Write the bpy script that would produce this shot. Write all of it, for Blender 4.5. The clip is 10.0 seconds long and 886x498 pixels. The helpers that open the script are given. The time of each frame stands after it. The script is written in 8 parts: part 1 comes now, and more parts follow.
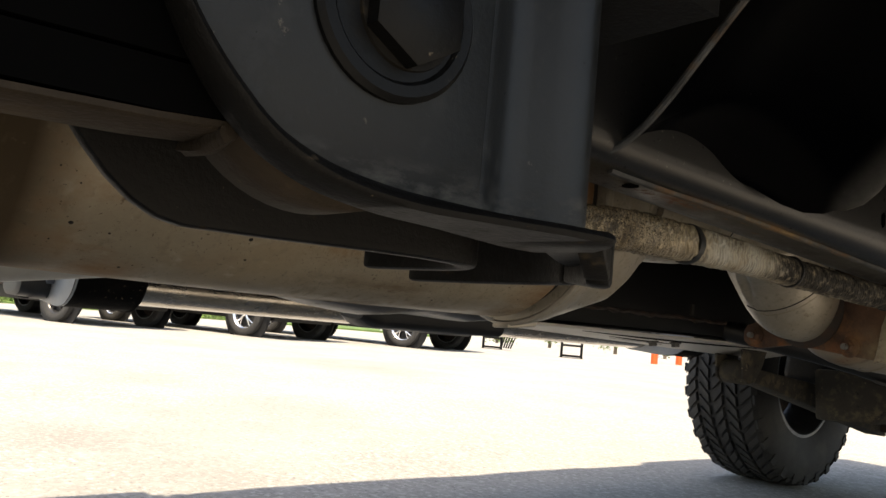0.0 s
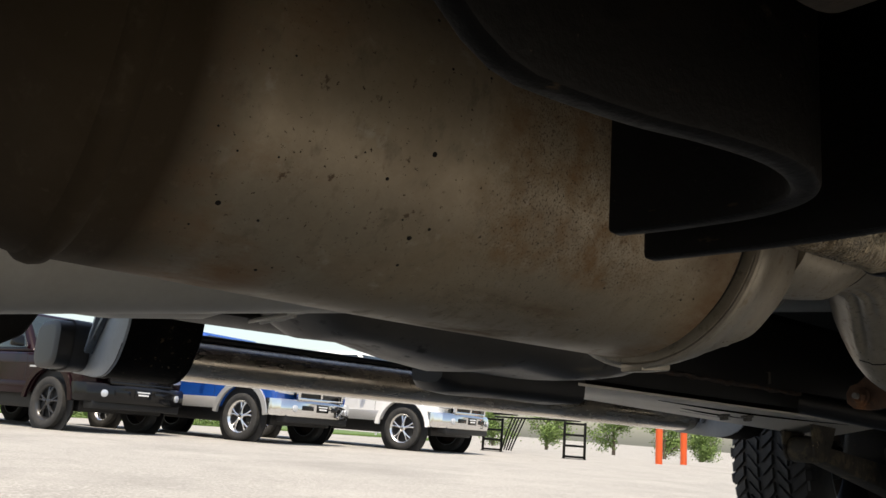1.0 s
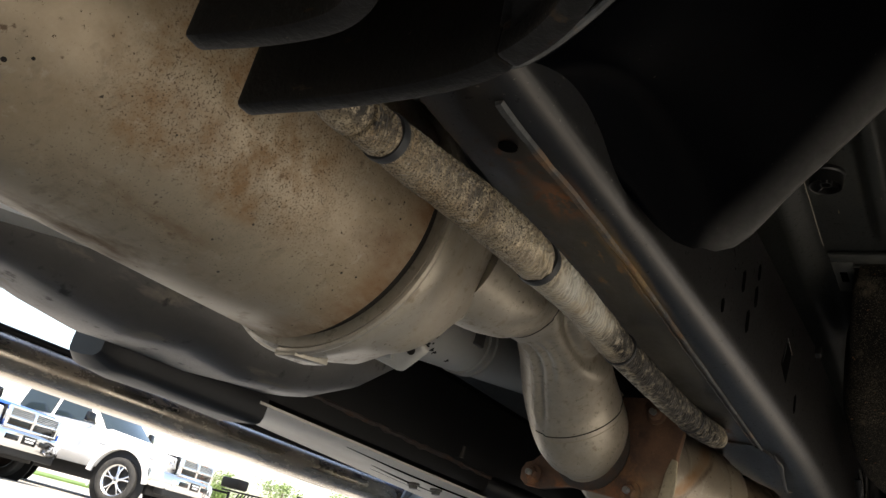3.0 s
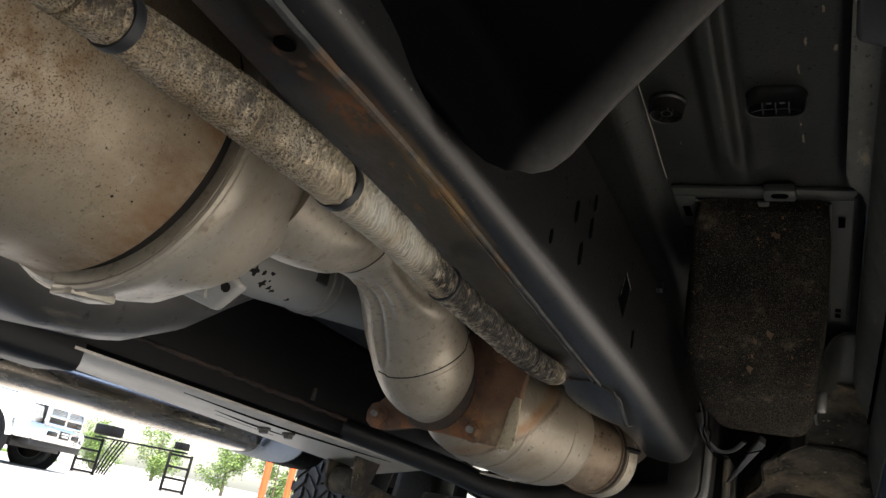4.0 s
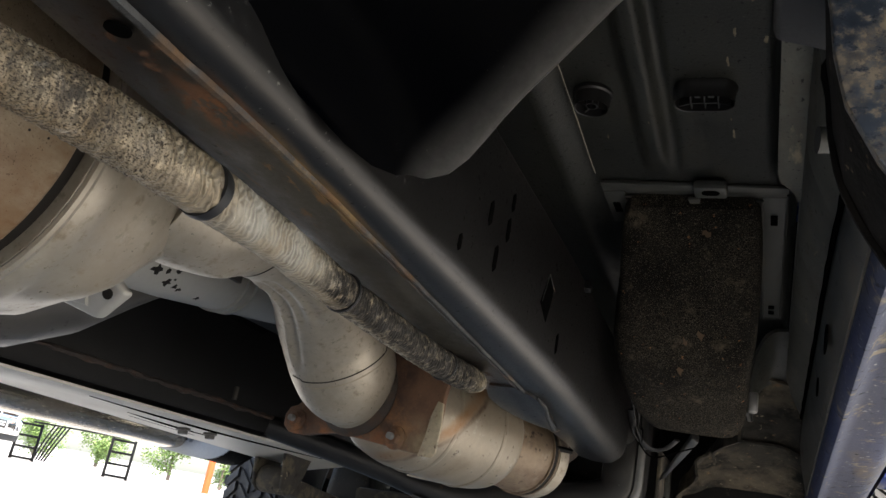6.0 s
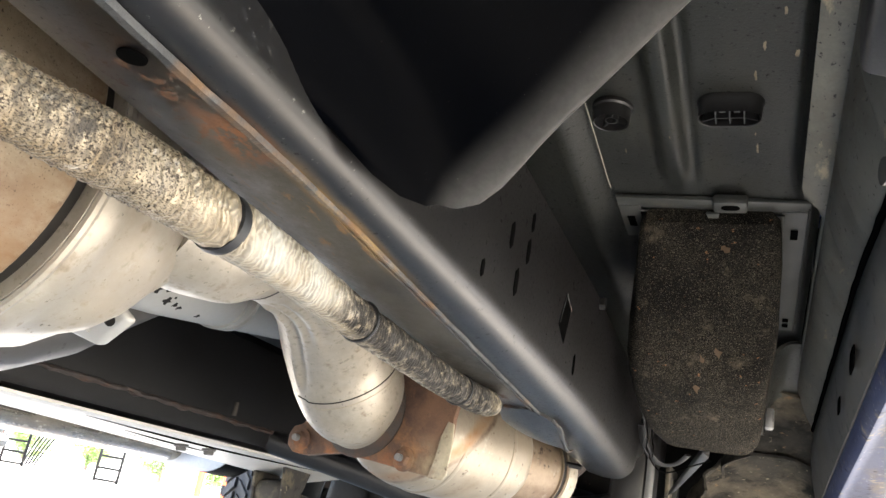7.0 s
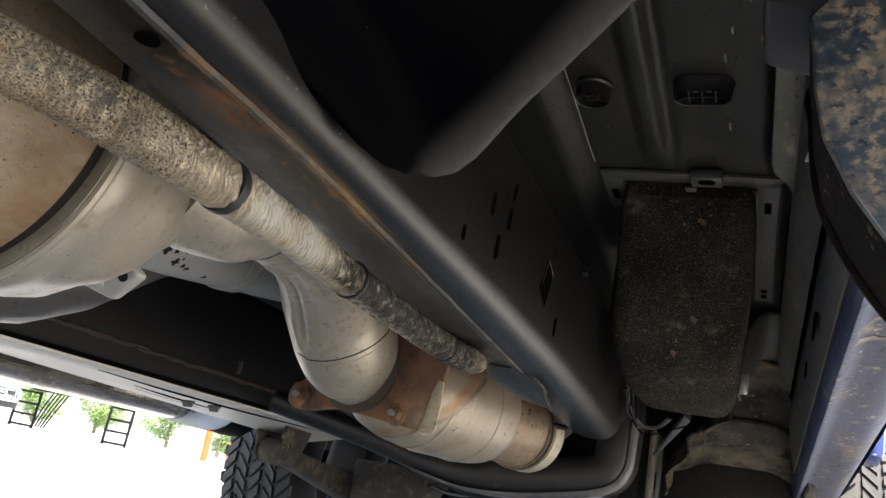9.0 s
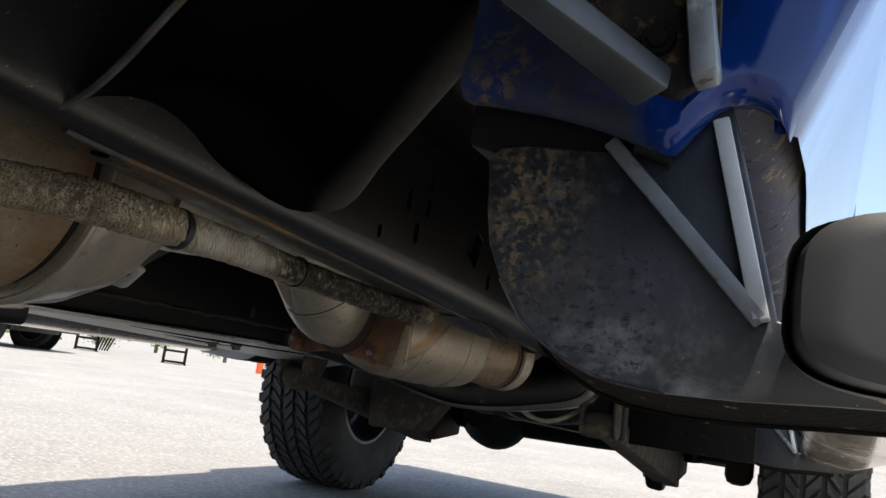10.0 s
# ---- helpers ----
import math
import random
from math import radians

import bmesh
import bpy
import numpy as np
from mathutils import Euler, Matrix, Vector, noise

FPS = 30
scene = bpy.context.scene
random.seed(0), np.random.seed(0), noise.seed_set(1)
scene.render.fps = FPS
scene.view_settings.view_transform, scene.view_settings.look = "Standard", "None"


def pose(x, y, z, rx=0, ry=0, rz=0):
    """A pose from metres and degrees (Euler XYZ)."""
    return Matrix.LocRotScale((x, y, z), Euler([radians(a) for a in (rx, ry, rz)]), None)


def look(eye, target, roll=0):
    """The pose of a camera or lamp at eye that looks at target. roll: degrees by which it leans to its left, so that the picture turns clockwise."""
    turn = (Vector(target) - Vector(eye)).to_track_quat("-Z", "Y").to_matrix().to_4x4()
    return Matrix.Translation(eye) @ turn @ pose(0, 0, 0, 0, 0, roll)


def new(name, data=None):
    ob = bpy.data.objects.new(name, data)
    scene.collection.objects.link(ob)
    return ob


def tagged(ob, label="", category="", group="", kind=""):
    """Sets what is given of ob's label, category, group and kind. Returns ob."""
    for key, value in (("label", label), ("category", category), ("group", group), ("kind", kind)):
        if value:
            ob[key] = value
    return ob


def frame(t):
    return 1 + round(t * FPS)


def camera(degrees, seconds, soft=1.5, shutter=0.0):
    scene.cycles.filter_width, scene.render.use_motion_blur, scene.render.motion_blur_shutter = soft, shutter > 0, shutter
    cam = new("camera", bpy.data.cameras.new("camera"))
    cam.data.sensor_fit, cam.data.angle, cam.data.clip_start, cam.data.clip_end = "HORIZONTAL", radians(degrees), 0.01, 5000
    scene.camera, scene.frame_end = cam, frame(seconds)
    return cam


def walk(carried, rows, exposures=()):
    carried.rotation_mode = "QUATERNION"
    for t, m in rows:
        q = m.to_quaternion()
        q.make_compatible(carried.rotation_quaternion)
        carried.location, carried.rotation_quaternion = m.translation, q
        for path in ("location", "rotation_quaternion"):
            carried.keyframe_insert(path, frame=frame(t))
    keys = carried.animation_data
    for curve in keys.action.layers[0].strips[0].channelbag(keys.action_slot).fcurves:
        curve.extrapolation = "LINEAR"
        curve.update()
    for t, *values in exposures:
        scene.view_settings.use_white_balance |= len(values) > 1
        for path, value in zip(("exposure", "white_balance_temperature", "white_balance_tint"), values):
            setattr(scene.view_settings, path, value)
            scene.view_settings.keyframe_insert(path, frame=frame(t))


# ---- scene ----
cam = camera(57.0, 10.0)
PATH = [
    (0, (0.831, 0.107, 0.522), (-0.717, 1.36, 0.704), 5.2),
    (0.2, (0.793, 0.129, 0.519), (-0.75, 1.385, 0.728), 4.6),
    (0.4, (0.76, 0.115, 0.508), (-0.774, 1.363, 0.811), 3.6),
    (0.5, (0.737, 0.105, 0.498), (-0.794, 1.353, 0.808), 3.6),
    (0.6, (0.723, 0.099, 0.48), (-0.807, 1.342, 0.818), 3.6),
    (0.8, (0.68, 0.095, 0.458), (-0.845, 1.334, 0.835), 4.2),
    (1, (0.646, 0.074, 0.445), (-0.87, 1.305, 0.875), 4.3),
    (1.5, (0.622, 0.031, 0.42), (-0.878, 1.247, 0.94), 4.5),
    (2, (0.637, 0.117, 0.394), (-0.785, 1.398, 0.973), 8.4),
    (2.5, (0.657, 0.186, 0.383), (-0.583, 1.61, 1.042), 12.4),
    (3, (0.677, 0.235, 0.363), (-0.444, 1.731, 1.073), 14.8),
    (3.2, (0.681, 0.248, 0.364), (-0.394, 1.775, 1.08), 15.1),
    (4.3, (0.709, 0.368, 0.399), (-0.107, 2.088, 1.012), 11.5),
    (4.5, (0.718, 0.383, 0.396), (-0.064, 2.12, 1.005), 12.0),
    (5, (0.737, 0.398, 0.397), (-0.013, 2.147, 1.012), 12.4),
    (5.5, (0.744, 0.402, 0.402), (-0.044, 2.138, 1.005), 12.3),
    (6, (0.709, 0.404, 0.446), (-0.061, 2.144, 1.064), 10.8),
    (7.3, (0.67, 0.42, 0.473), (-0.075, 2.169, 1.094), 10.4),
    (7.5, (0.671, 0.421, 0.468), (-0.075, 2.17, 1.088), 10.7),
    (8, (0.673, 0.418, 0.459), (-0.08, 2.166, 1.073), 11.2),
    (8.5, (0.687, 0.401, 0.442), (-0.071, 2.15, 1.047), 11.9),
    (9, (0.714, 0.37, 0.451), (-0.047, 2.135, 1.006), 11.3),
    (9.4, (0.764, 0.336, 0.471), (-0.01, 2.107, 0.985), 9.1),
    (9.5, (0.785, 0.316, 0.473), (0.013, 2.1, 0.943), 9.4),
    (10, (0.915, 0.212, 0.518), (0.077, 2.001, 0.83), 8.2),
]
EXPOSURES = [
    (0.0, 1.40, 7900, 10), (0.15, 1.1, 7750, 10), (0.4, 0.7, 7450, 10), (0.7, 0.56, 7300, 10), (1.0, 0.76, 7250, 10), (1.5, 1.08, 7250, 10), (2.0, 1.35, 7300, 10), (2.5, 1.75, 7300, 10), (3.2, 2.0, 7150, 10),
    (4.3, 2.3, 6700, 10), (5.5, 2.42, 6600, 10), (6.0, 2.45, 6650, 10), (6.2, 2.7, 6650, 10), (7.3, 4.45, 6700, 10), (7.6, 4.4, 6650, 10), (8.0, 4.1, 6600, 10), (8.5, 3.55, 6600, 10), (9.0, 2.85, 6600, 10), (9.5, 2.02, 6550, 10), (10.0, 1.0, 6700, 10),
]
walk(cam, [(t, look(eye, target, roll)) for t, eye, target, roll in PATH], EXPOSURES)
SKY, SUN = 0.15, 3.8

# ---------------------------------------------------------------- light
world = bpy.data.worlds.new("sky")
scene.world = world
world.use_nodes = True
wn = world.node_tree
sky = wn.nodes.new("ShaderNodeTexSky")
sky.sky_type, sky.sun_disc = "NISHITA", False
sky.sun_elevation, sky.sun_rotation = radians(69), radians(132)
sky.air_density, sky.dust_density, sky.ozone_density = 1.0, 2.2, 0.4
wn.links.new(sky.outputs[0], wn.nodes["Background"].inputs[0])
wn.nodes["Background"].inputs[1].default_value = SKY
sun = new("sun", bpy.data.lights.new("sun", "SUN"))
sun.data.energy, sun.data.angle, sun.data.color = SUN, radians(0.6), (1.0, 0.93, 0.82)
sun.matrix_world = look((0.28, -0.25, 1.0), (0, 0, 0))


# ---------------------------------------------------------------- materials
def ramp(nt, fac, stops):
    n = nt.nodes.new("ShaderNodeValToRGB")
    el = n.color_ramp.elements
    while len(el) < len(stops):
        el.new(0.5)
    for e, (p, c) in zip(el, stops):
        e.position, e.color = p, (*c, 1) if len(c) == 3 else c
    nt.links.new(fac, n.inputs[0])
    return n.outputs[0]


def noise_tex(nt, co, scale, detail=6, rough=0.6, kind="noise", stretch=None):
    if stretch:
        mp = nt.nodes.new("ShaderNodeMapping")
        mp.inputs["Scale"].default_value = stretch
        nt.links.new(co, mp.inputs[0])
        co = mp.outputs[0]
    if kind == "voronoi":
        n = nt.nodes.new("ShaderNodeTexVoronoi")
        n.inputs["Scale"].default_value = scale
        nt.links.new(co, n.inputs["Vector"])
        return n.outputs["Distance"]
    n = nt.nodes.new("ShaderNodeTexNoise")
    n.inputs["Scale"].default_value, n.inputs["Detail"].default_value, n.inputs["Roughness"].default_value = scale, detail, rough
    nt.links.new(co, n.inputs["Vector"])
    return n.outputs[0]


def mixc(nt, fac, a, b, mode="MIX"):
    m = nt.nodes.new("ShaderNodeMix")
    m.data_type, m.blend_type = "RGBA", mode
    for sock, v in ((m.inputs[0], fac), (m.inputs[6], a), (m.inputs[7], b)):
        if isinstance(v, (int, float)):
            sock.default_value = v
        elif isinstance(v, tuple):
            sock.default_value = (*v, 1)
        else:
            nt.links.new(v, sock)
    return m.outputs[2]


def mathn(nt, op, a, b=0.0):
    m = nt.nodes.new("ShaderNodeMath")
    m.operation = op
    m.use_clamp = True
    for sock, v in zip(m.inputs, (a, b)):
        if isinstance(v, (int, float)):
            sock.default_value = v
        else:
            nt.links.new(v, sock)
    return m.outputs[0]


def surface(name, base, rough=0.5, metal=0.0, vary=0.25, scale=12.0, grain=160.0, bump=0.15, layers=(), coat=0.0, stretch=None, spec=None, bumpscale=0.004):
    """A worn surface. layers: (colour, scale, low, high, roughness, stretch) of stains laid over the base one by one."""
    m = bpy.data.materials.new(name)
    m.use_nodes = True
    nt = m.node_tree
    bs = nt.nodes["Principled BSDF"]
    co = nt.nodes.new("ShaderNodeTexCoord").outputs["Object"]
    big = noise_tex(nt, co, scale, 5, 0.6, stretch=stretch)
    fine = noise_tex(nt, co, grain, 3, 0.7, stretch=stretch)
    lo = tuple(max(0, c * (1 - vary)) for c in base)
    hi = tuple(min(1, c * (1 + vary)) for c in base)
    col = ramp(nt, big, [(0.3, lo), (0.7, hi)])
    col = mixc(nt, 0.35, col, ramp(nt, fine, [(0.3, lo), (0.7, hi)]))
    r = mathn(nt, "ADD", mathn(nt, "MULTIPLY", fine, 0.18), rough - 0.09)
    met = metal
    for colour, sc, a, b, rr, st in layers:
        f = ramp(nt, noise_tex(nt, co, sc, 7, 0.65, stretch=st), [(a, (0, 0, 0)), (b, (1, 1, 1))])
        col = mixc(nt, f, col, colour)
        mr = nt.nodes.new("ShaderNodeMix")
        nt.links.new(f, mr.inputs[0])
        nt.links.new(r, mr.inputs[2])
        mr.inputs[3].default_value = rr
        r = mr.outputs[0]
        if metal > 0:
            met = mathn(nt, "SUBTRACT", met, mathn(nt, "MULTIPLY", f, metal * 0.8))
    nt.links.new(col, bs.inputs["Base Color"])
    nt.links.new(r, bs.inputs["Roughness"])
    if isinstance(met, (int, float)):
        bs.inputs["Metallic"].default_value = met
    else:
        nt.links.new(met, bs.inputs["Metallic"])
    bs.inputs["Coat Weight"].default_value = coat
    bs.inputs["Coat Roughness"].default_value = 0.05
    if spec is not None:
        bs.inputs["Specular IOR Level"].default_value = spec
    if bump:
        bp = nt.nodes.new("ShaderNodeBump")
        bp.inputs["Strength"].default_value, bp.inputs["Distance"].default_value = bump, bumpscale
        nt.links.new(mathn(nt, "ADD", mathn(nt, "MULTIPLY", fine, 0.6), mathn(nt, "MULTIPLY", big, 0.4)), bp.inputs["Height"])
        nt.links.new(bp.outputs[0], bs.inputs["Normal"])
    return m


M_ASPHALT = surface("asphalt", (0.245, 0.237, 0.222), 0.9, vary=0.28, scale=1.1, grain=110, bump=0.7, bumpscale=0.006,
                    layers=[((0.38, 0.37, 0.35), 42, 0.50, 0.62, 0.85, None), ((0.10, 0.098, 0.094), 60, 0.57, 0.66, 0.9, None), ((0.34, 0.332, 0.314), 10, 0.52, 0.72, 0.88, None), ((0.18, 0.174, 0.163), 0.35, 0.52, 0.75, 0.88, None)])
M_FRAME = surface("black frame paint", (0.0050, 0.0052, 0.0056), 0.45, vary=0.4, scale=7, grain=240, spec=0.14, bump=0.08,
                  layers=[((0.06, 0.055, 0.048), 170, 0.70, 0.78, 0.8, None)])
M_RAIL = surface("black rail paint with dust", (0.0044, 0.0044, 0.0046), 0.35, vary=0.35, scale=6, grain=260, spec=0.42, bump=0.012,
                 layers=[((0.009, 0.0088, 0.0084), 9, 0.58, 0.9, 0.45, None), ((0.012, 0.012, 0.012), 300, 0.58, 0.68, 0.6, None), ((0.12, 0.115, 0.10), 210, 0.655, 0.69, 0.8, None), ((0.0015, 0.0015, 0.0015), 120, 0.64, 0.68, 0.8, None)])
# The rail's black taken much darker: shade on the mount is put into its colour.
M_MOUNTSHADE = surface("black pressed steel painted as shaded", (0.0005, 0.0007, 0.0013), 0.34, vary=0.35, scale=6, grain=260, spec=0.02, bump=0.012,
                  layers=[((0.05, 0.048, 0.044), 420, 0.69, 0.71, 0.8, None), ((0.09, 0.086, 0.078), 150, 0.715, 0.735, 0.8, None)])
M_BLACKST = surface("dusty black steel", (0.0030, 0.0030, 0.0030), 0.48, vary=0.4, scale=9, grain=200, spec=0.14, bump=0.12,
                    layers=[((0.009, 0.0078, 0.0063), 26, 0.52, 0.70, 0.75, None), ((0.026, 0.022, 0.0175), 60, 0.60, 0.68, 0.85, None), ((0.075, 0.063, 0.048), 110, 0.66, 0.70, 0.9, None)])
M_SOOTST = surface("sooty black sheet", (0.0040, 0.0036, 0.0031), 0.55, vary=0.5, scale=14, grain=220, spec=0.12, bump=0.25,
                   layers=[((0.006, 0.0046, 0.0032), 22, 0.54, 0.74, 0.8, (0.5, 1, 1)), ((0.030, 0.022, 0.014), 90, 0.645, 0.69, 0.9, (0.5, 0.5, 1.4)), ((0.10, 0.085, 0.06), 190, 0.70, 0.72, 0.9, None)])
M_WORNEND = surface("worn dusty black steel", (0.0055, 0.0046, 0.0034), 0.6, vary=0.5, scale=20, grain=220, spec=0.15, bump=0.2, layers=[((0.034, 0.026, 0.016), 60, 0.58, 0.68, 0.9, None)])
M_BLUEST = surface("blue-grey coated steel", (0.0078, 0.0086, 0.0090), 0.42, vary=0.4, scale=13, grain=260, bump=0.10, spec=0.24,
                   layers=[((0.0055, 0.0060, 0.0070), 8, 0.48, 0.74, 0.5, None), ((0.024, 0.026, 0.027), 40, 0.56, 0.74, 0.8, None), ((0.002, 0.0018, 0.0016), 70, 0.66, 0.69, 0.8, None), ((0.07, 0.065, 0.055), 120, 0.69, 0.72, 0.8, None)])
M_DARKRUST = surface("dark rusty edge", (0.0225, 0.01575, 0.0117), 0.8, vary=0.5, scale=30, grain=300, bump=0.5,
                     layers=[((0.054, 0.02475, 0.01125), 35, 0.5, 0.7, 0.9, None)])
M_EXHAUST = surface("dull stainless steel", (0.275, 0.228, 0.162), 0.46, metal=0.5, vary=0.2, scale=6, grain=130, bump=0.06,
                    layers=[((0.195, 0.148, 0.088), 5.5, 0.47, 0.72, 0.55, None), ((0.14, 0.088, 0.045), 8, 0.58, 0.80, 0.65, (1, 0.5, 1)), ((0.165, 0.132, 0.088), 34, 0.56, 0.72, 0.7, (1, 1.6, 1)), ((0.31, 0.275, 0.215), 48, 0.60, 0.74, 0.5, None),
                            ((0.10, 0.068, 0.04), 75, 0.65, 0.70, 0.8, None), ((0.030, 0.023, 0.016), 130, 0.70, 0.725, 0.85, None)])
M_EXCLEAN = surface("bare stainless steel", (0.300, 0.266, 0.212), 0.40, metal=0.45, vary=0.22, scale=8, grain=120, bump=0.06,
                    layers=[((0.20, 0.162, 0.11), 7, 0.50, 0.76, 0.5, None), ((0.35, 0.325, 0.28), 14, 0.60, 0.78, 0.36, None), ((0.13, 0.09, 0.05), 26, 0.62, 0.74, 0.7, None), ((0.19, 0.165, 0.12), 90, 0.56, 0.66, 0.6, None), ((0.05, 0.038, 0.026), 170, 0.65, 0.69, 0.8, None)])
M_HEATED = surface("heat-stained steel", (0.245, 0.208, 0.156), 0.40, metal=0.4, vary=0.2, scale=10, grain=120, bump=0.05,
                   layers=[((0.22, 0.178, 0.125), 7, 0.48, 0.74, 0.45, None), ((0.12, 0.078, 0.044), 20, 0.62, 0.74, 0.65, None), ((0.34, 0.31, 0.26), 40, 0.60, 0.70, 0.5, None), ((0.05, 0.034, 0.022), 80, 0.62, 0.68, 0.8, None)])
M_RUST = surface("rusted steel", (0.105, 0.054, 0.029), 0.8, vary=0.35, scale=14, grain=260, bump=0.5,
                 layers=[((0.040, 0.020, 0.013), 10, 0.46, 0.68, 0.85, None), ((0.20, 0.095, 0.038), 22, 0.54, 0.74, 0.85, None), ((0.020, 0.012, 0.009), 70, 0.64, 0.70, 0.9, None), ((0.19, 0.13, 0.075), 45, 0.66, 0.74, 0.8, None)])
M_TANTAB = surface("faded tan steel", (0.27, 0.225, 0.15), 0.6, vary=0.3, scale=25, grain=200, bump=0.3,
                   layers=[((0.14, 0.075, 0.036), 20, 0.50, 0.70, 0.8, None), ((0.08, 0.05, 0.03), 60, 0.60, 0.68, 0.9, None)])
M_DEADLEAF = surface("dry leaf", (0.075, 0.047, 0.026), 0.9, vary=0.35, scale=60, grain=300, bump=0.3)
M_SHAFT = surface("grey painted shaft", (0.36, 0.35, 0.315), 0.5, metal=0.2, vary=0.1, scale=6, grain=120, bump=0.05,
                  layers=[((0.29, 0.265, 0.22), 7, 0.50, 0.8, 0.6, None), ((0.10, 0.085, 0.065), 120, 0.70, 0.74, 0.8, None)])
M_FLAKE = surface("bare dark patch", (0.012, 0.0105, 0.009), 0.8, vary=0.3, scale=60, grain=200, bump=0.1, spec=0.2)
M_MUDARM = surface("mud-caked steel", (0.030, 0.026, 0.020), 0.85, vary=0.4, scale=16, grain=160, bump=0.4,
                   layers=[((0.085, 0.070, 0.046), 26, 0.50, 0.62, 0.95, None), ((0.010, 0.009, 0.008), 40, 0.58, 0.66, 0.9, None), ((0.15, 0.125, 0.085), 70, 0.64, 0.69, 0.95, None)])
M_TANK = surface("dark plastic tank", (0.036, 0.033, 0.029), 0.42, vary=0.3, scale=5, grain=200, bump=0.05,
                 layers=[((0.085, 0.077, 0.066), 4, 0.45, 0.72, 0.55, (1, 0.5, 1)), ((0.15, 0.13, 0.10), 22, 0.58, 0.72, 0.8, (1, 0.3, 1)), ((0.016, 0.014, 0.012), 34, 0.60, 0.70, 0.7, None)])
M_PLASTIC = surface("black moulded plastic", (0.010, 0.010, 0.0105), 0.5, vary=0.3, scale=8, grain=520, spec=0.3, bump=0.04,
                    layers=[((0.03, 0.028, 0.025), 11, 0.58, 0.85, 0.7, None), ((0.06, 0.055, 0.045), 200, 0.70, 0.74, 0.8, None)])
M_FOAM = surface("dusty fibre shell", (0.0115, 0.0100, 0.0080), 0.95, vary=0.5, scale=8, grain=500, bump=1.0, bumpscale=0.005, spec=0.1,
                 layers=[((0.050, 0.043, 0.032), 640, 0.50, 0.60, 1.0, (1, 1.4, 1)), ((0.003, 0.0028, 0.0025), 420, 0.50, 0.58, 1.0, None), ((0.15, 0.13, 0.10), 480, 0.625, 0.66, 1.0, None), ((0.005, 0.0045, 0.0038), 9, 0.44, 0.60, 1.0, None), ((0.065, 0.054, 0.038), 30, 0.58, 0.74, 1.0, None), ((0.17, 0.085, 0.040), 95, 0.655, 0.69, 1.0, None), ((0.085, 0.074, 0.057), 560, 0.575, 0.63, 1.0, None)])
M_FLOOR = surface("grey-green floor coating", (0.0265, 0.0285, 0.0245), 0.42, vary=0.35, scale=5, grain=320, bump=0.18, spec=0.4,
                  layers=[((0.012, 0.0132, 0.0125), 5, 0.46, 0.68, 0.42, None), ((0.050, 0.047, 0.037), 9, 0.54, 0.78, 0.7, (1, 0.35, 1)), ((0.008, 0.008, 0.0075), 200, 0.60, 0.66, 0.8, None), ((0.16, 0.15, 0.12), 240, 0.685, 0.71, 0.9, None)])
M_SPLASH = surface("dried tan mud", (0.20, 0.175, 0.125), 0.95, vary=0.3, scale=60, grain=300, bump=0.3, spec=0.1)
M_SEALER = surface("pale sealer", (0.26, 0.24, 0.19), 0.7, vary=0.3, scale=40, grain=200, bump=0.1)
M_GROMMET = surface("black moulded plug", (0.009, 0.009, 0.009), 0.42, vary=0.3, scale=20, grain=300, bump=0.05, spec=0.45)
M_TRAY = surface("dark grey pressed frame", (0.029, 0.0305, 0.028), 0.5, vary=0.3, scale=12, grain=260, bump=0.06, spec=0.4, layers=[((0.075, 0.070, 0.056), 14, 0.54, 0.74, 0.7, None)])
M_MUDLINER = surface("muddy wheel liner", (0.022, 0.020, 0.0165), 0.9, vary=0.4, scale=9, grain=160, bump=0.4, spec=0.2,
                     layers=[((0.095, 0.080, 0.057), 7, 0.46, 0.70, 0.95, None), ((0.006, 0.0055, 0.0045), 12, 0.50, 0.62, 0.9, None), ((0.13, 0.085, 0.047), 40, 0.62, 0.70, 0.95, None), ((0.16, 0.14, 0.10), 90, 0.64, 0.69, 0.95, None)])
M_BLUE = surface("blue metallic paint", (0.006, 0.036, 0.215), 0.30, metal=0.35, vary=0.06, scale=2, grain=900, bump=0.0, coat=1.0)
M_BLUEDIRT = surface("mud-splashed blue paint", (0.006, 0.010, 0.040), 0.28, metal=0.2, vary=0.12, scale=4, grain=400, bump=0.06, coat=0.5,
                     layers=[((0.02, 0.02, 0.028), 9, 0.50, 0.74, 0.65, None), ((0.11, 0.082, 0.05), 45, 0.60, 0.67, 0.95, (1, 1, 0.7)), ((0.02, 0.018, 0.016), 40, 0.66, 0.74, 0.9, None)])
M_SILLDIRT = surface("dusty blue paint", (0.014, 0.022, 0.062), 0.55, metal=0.0, vary=0.35, scale=6, grain=300, bump=0.12, spec=0.3,
                     layers=[((0.040, 0.047, 0.075), 9, 0.44, 0.70, 0.65, (1, 0.4, 1)), ((0.15, 0.125, 0.092), 7, 0.54, 0.68, 0.9, (1, 0.35, 1)), ((0.22, 0.19, 0.145), 28, 0.58, 0.66, 0.95, None), ((0.30, 0.30, 0.30), 90, 0.62, 0.69, 0.9, None), ((0.018, 0.017, 0.018), 50, 0.60, 0.66, 0.9, (1, 2, 1))])
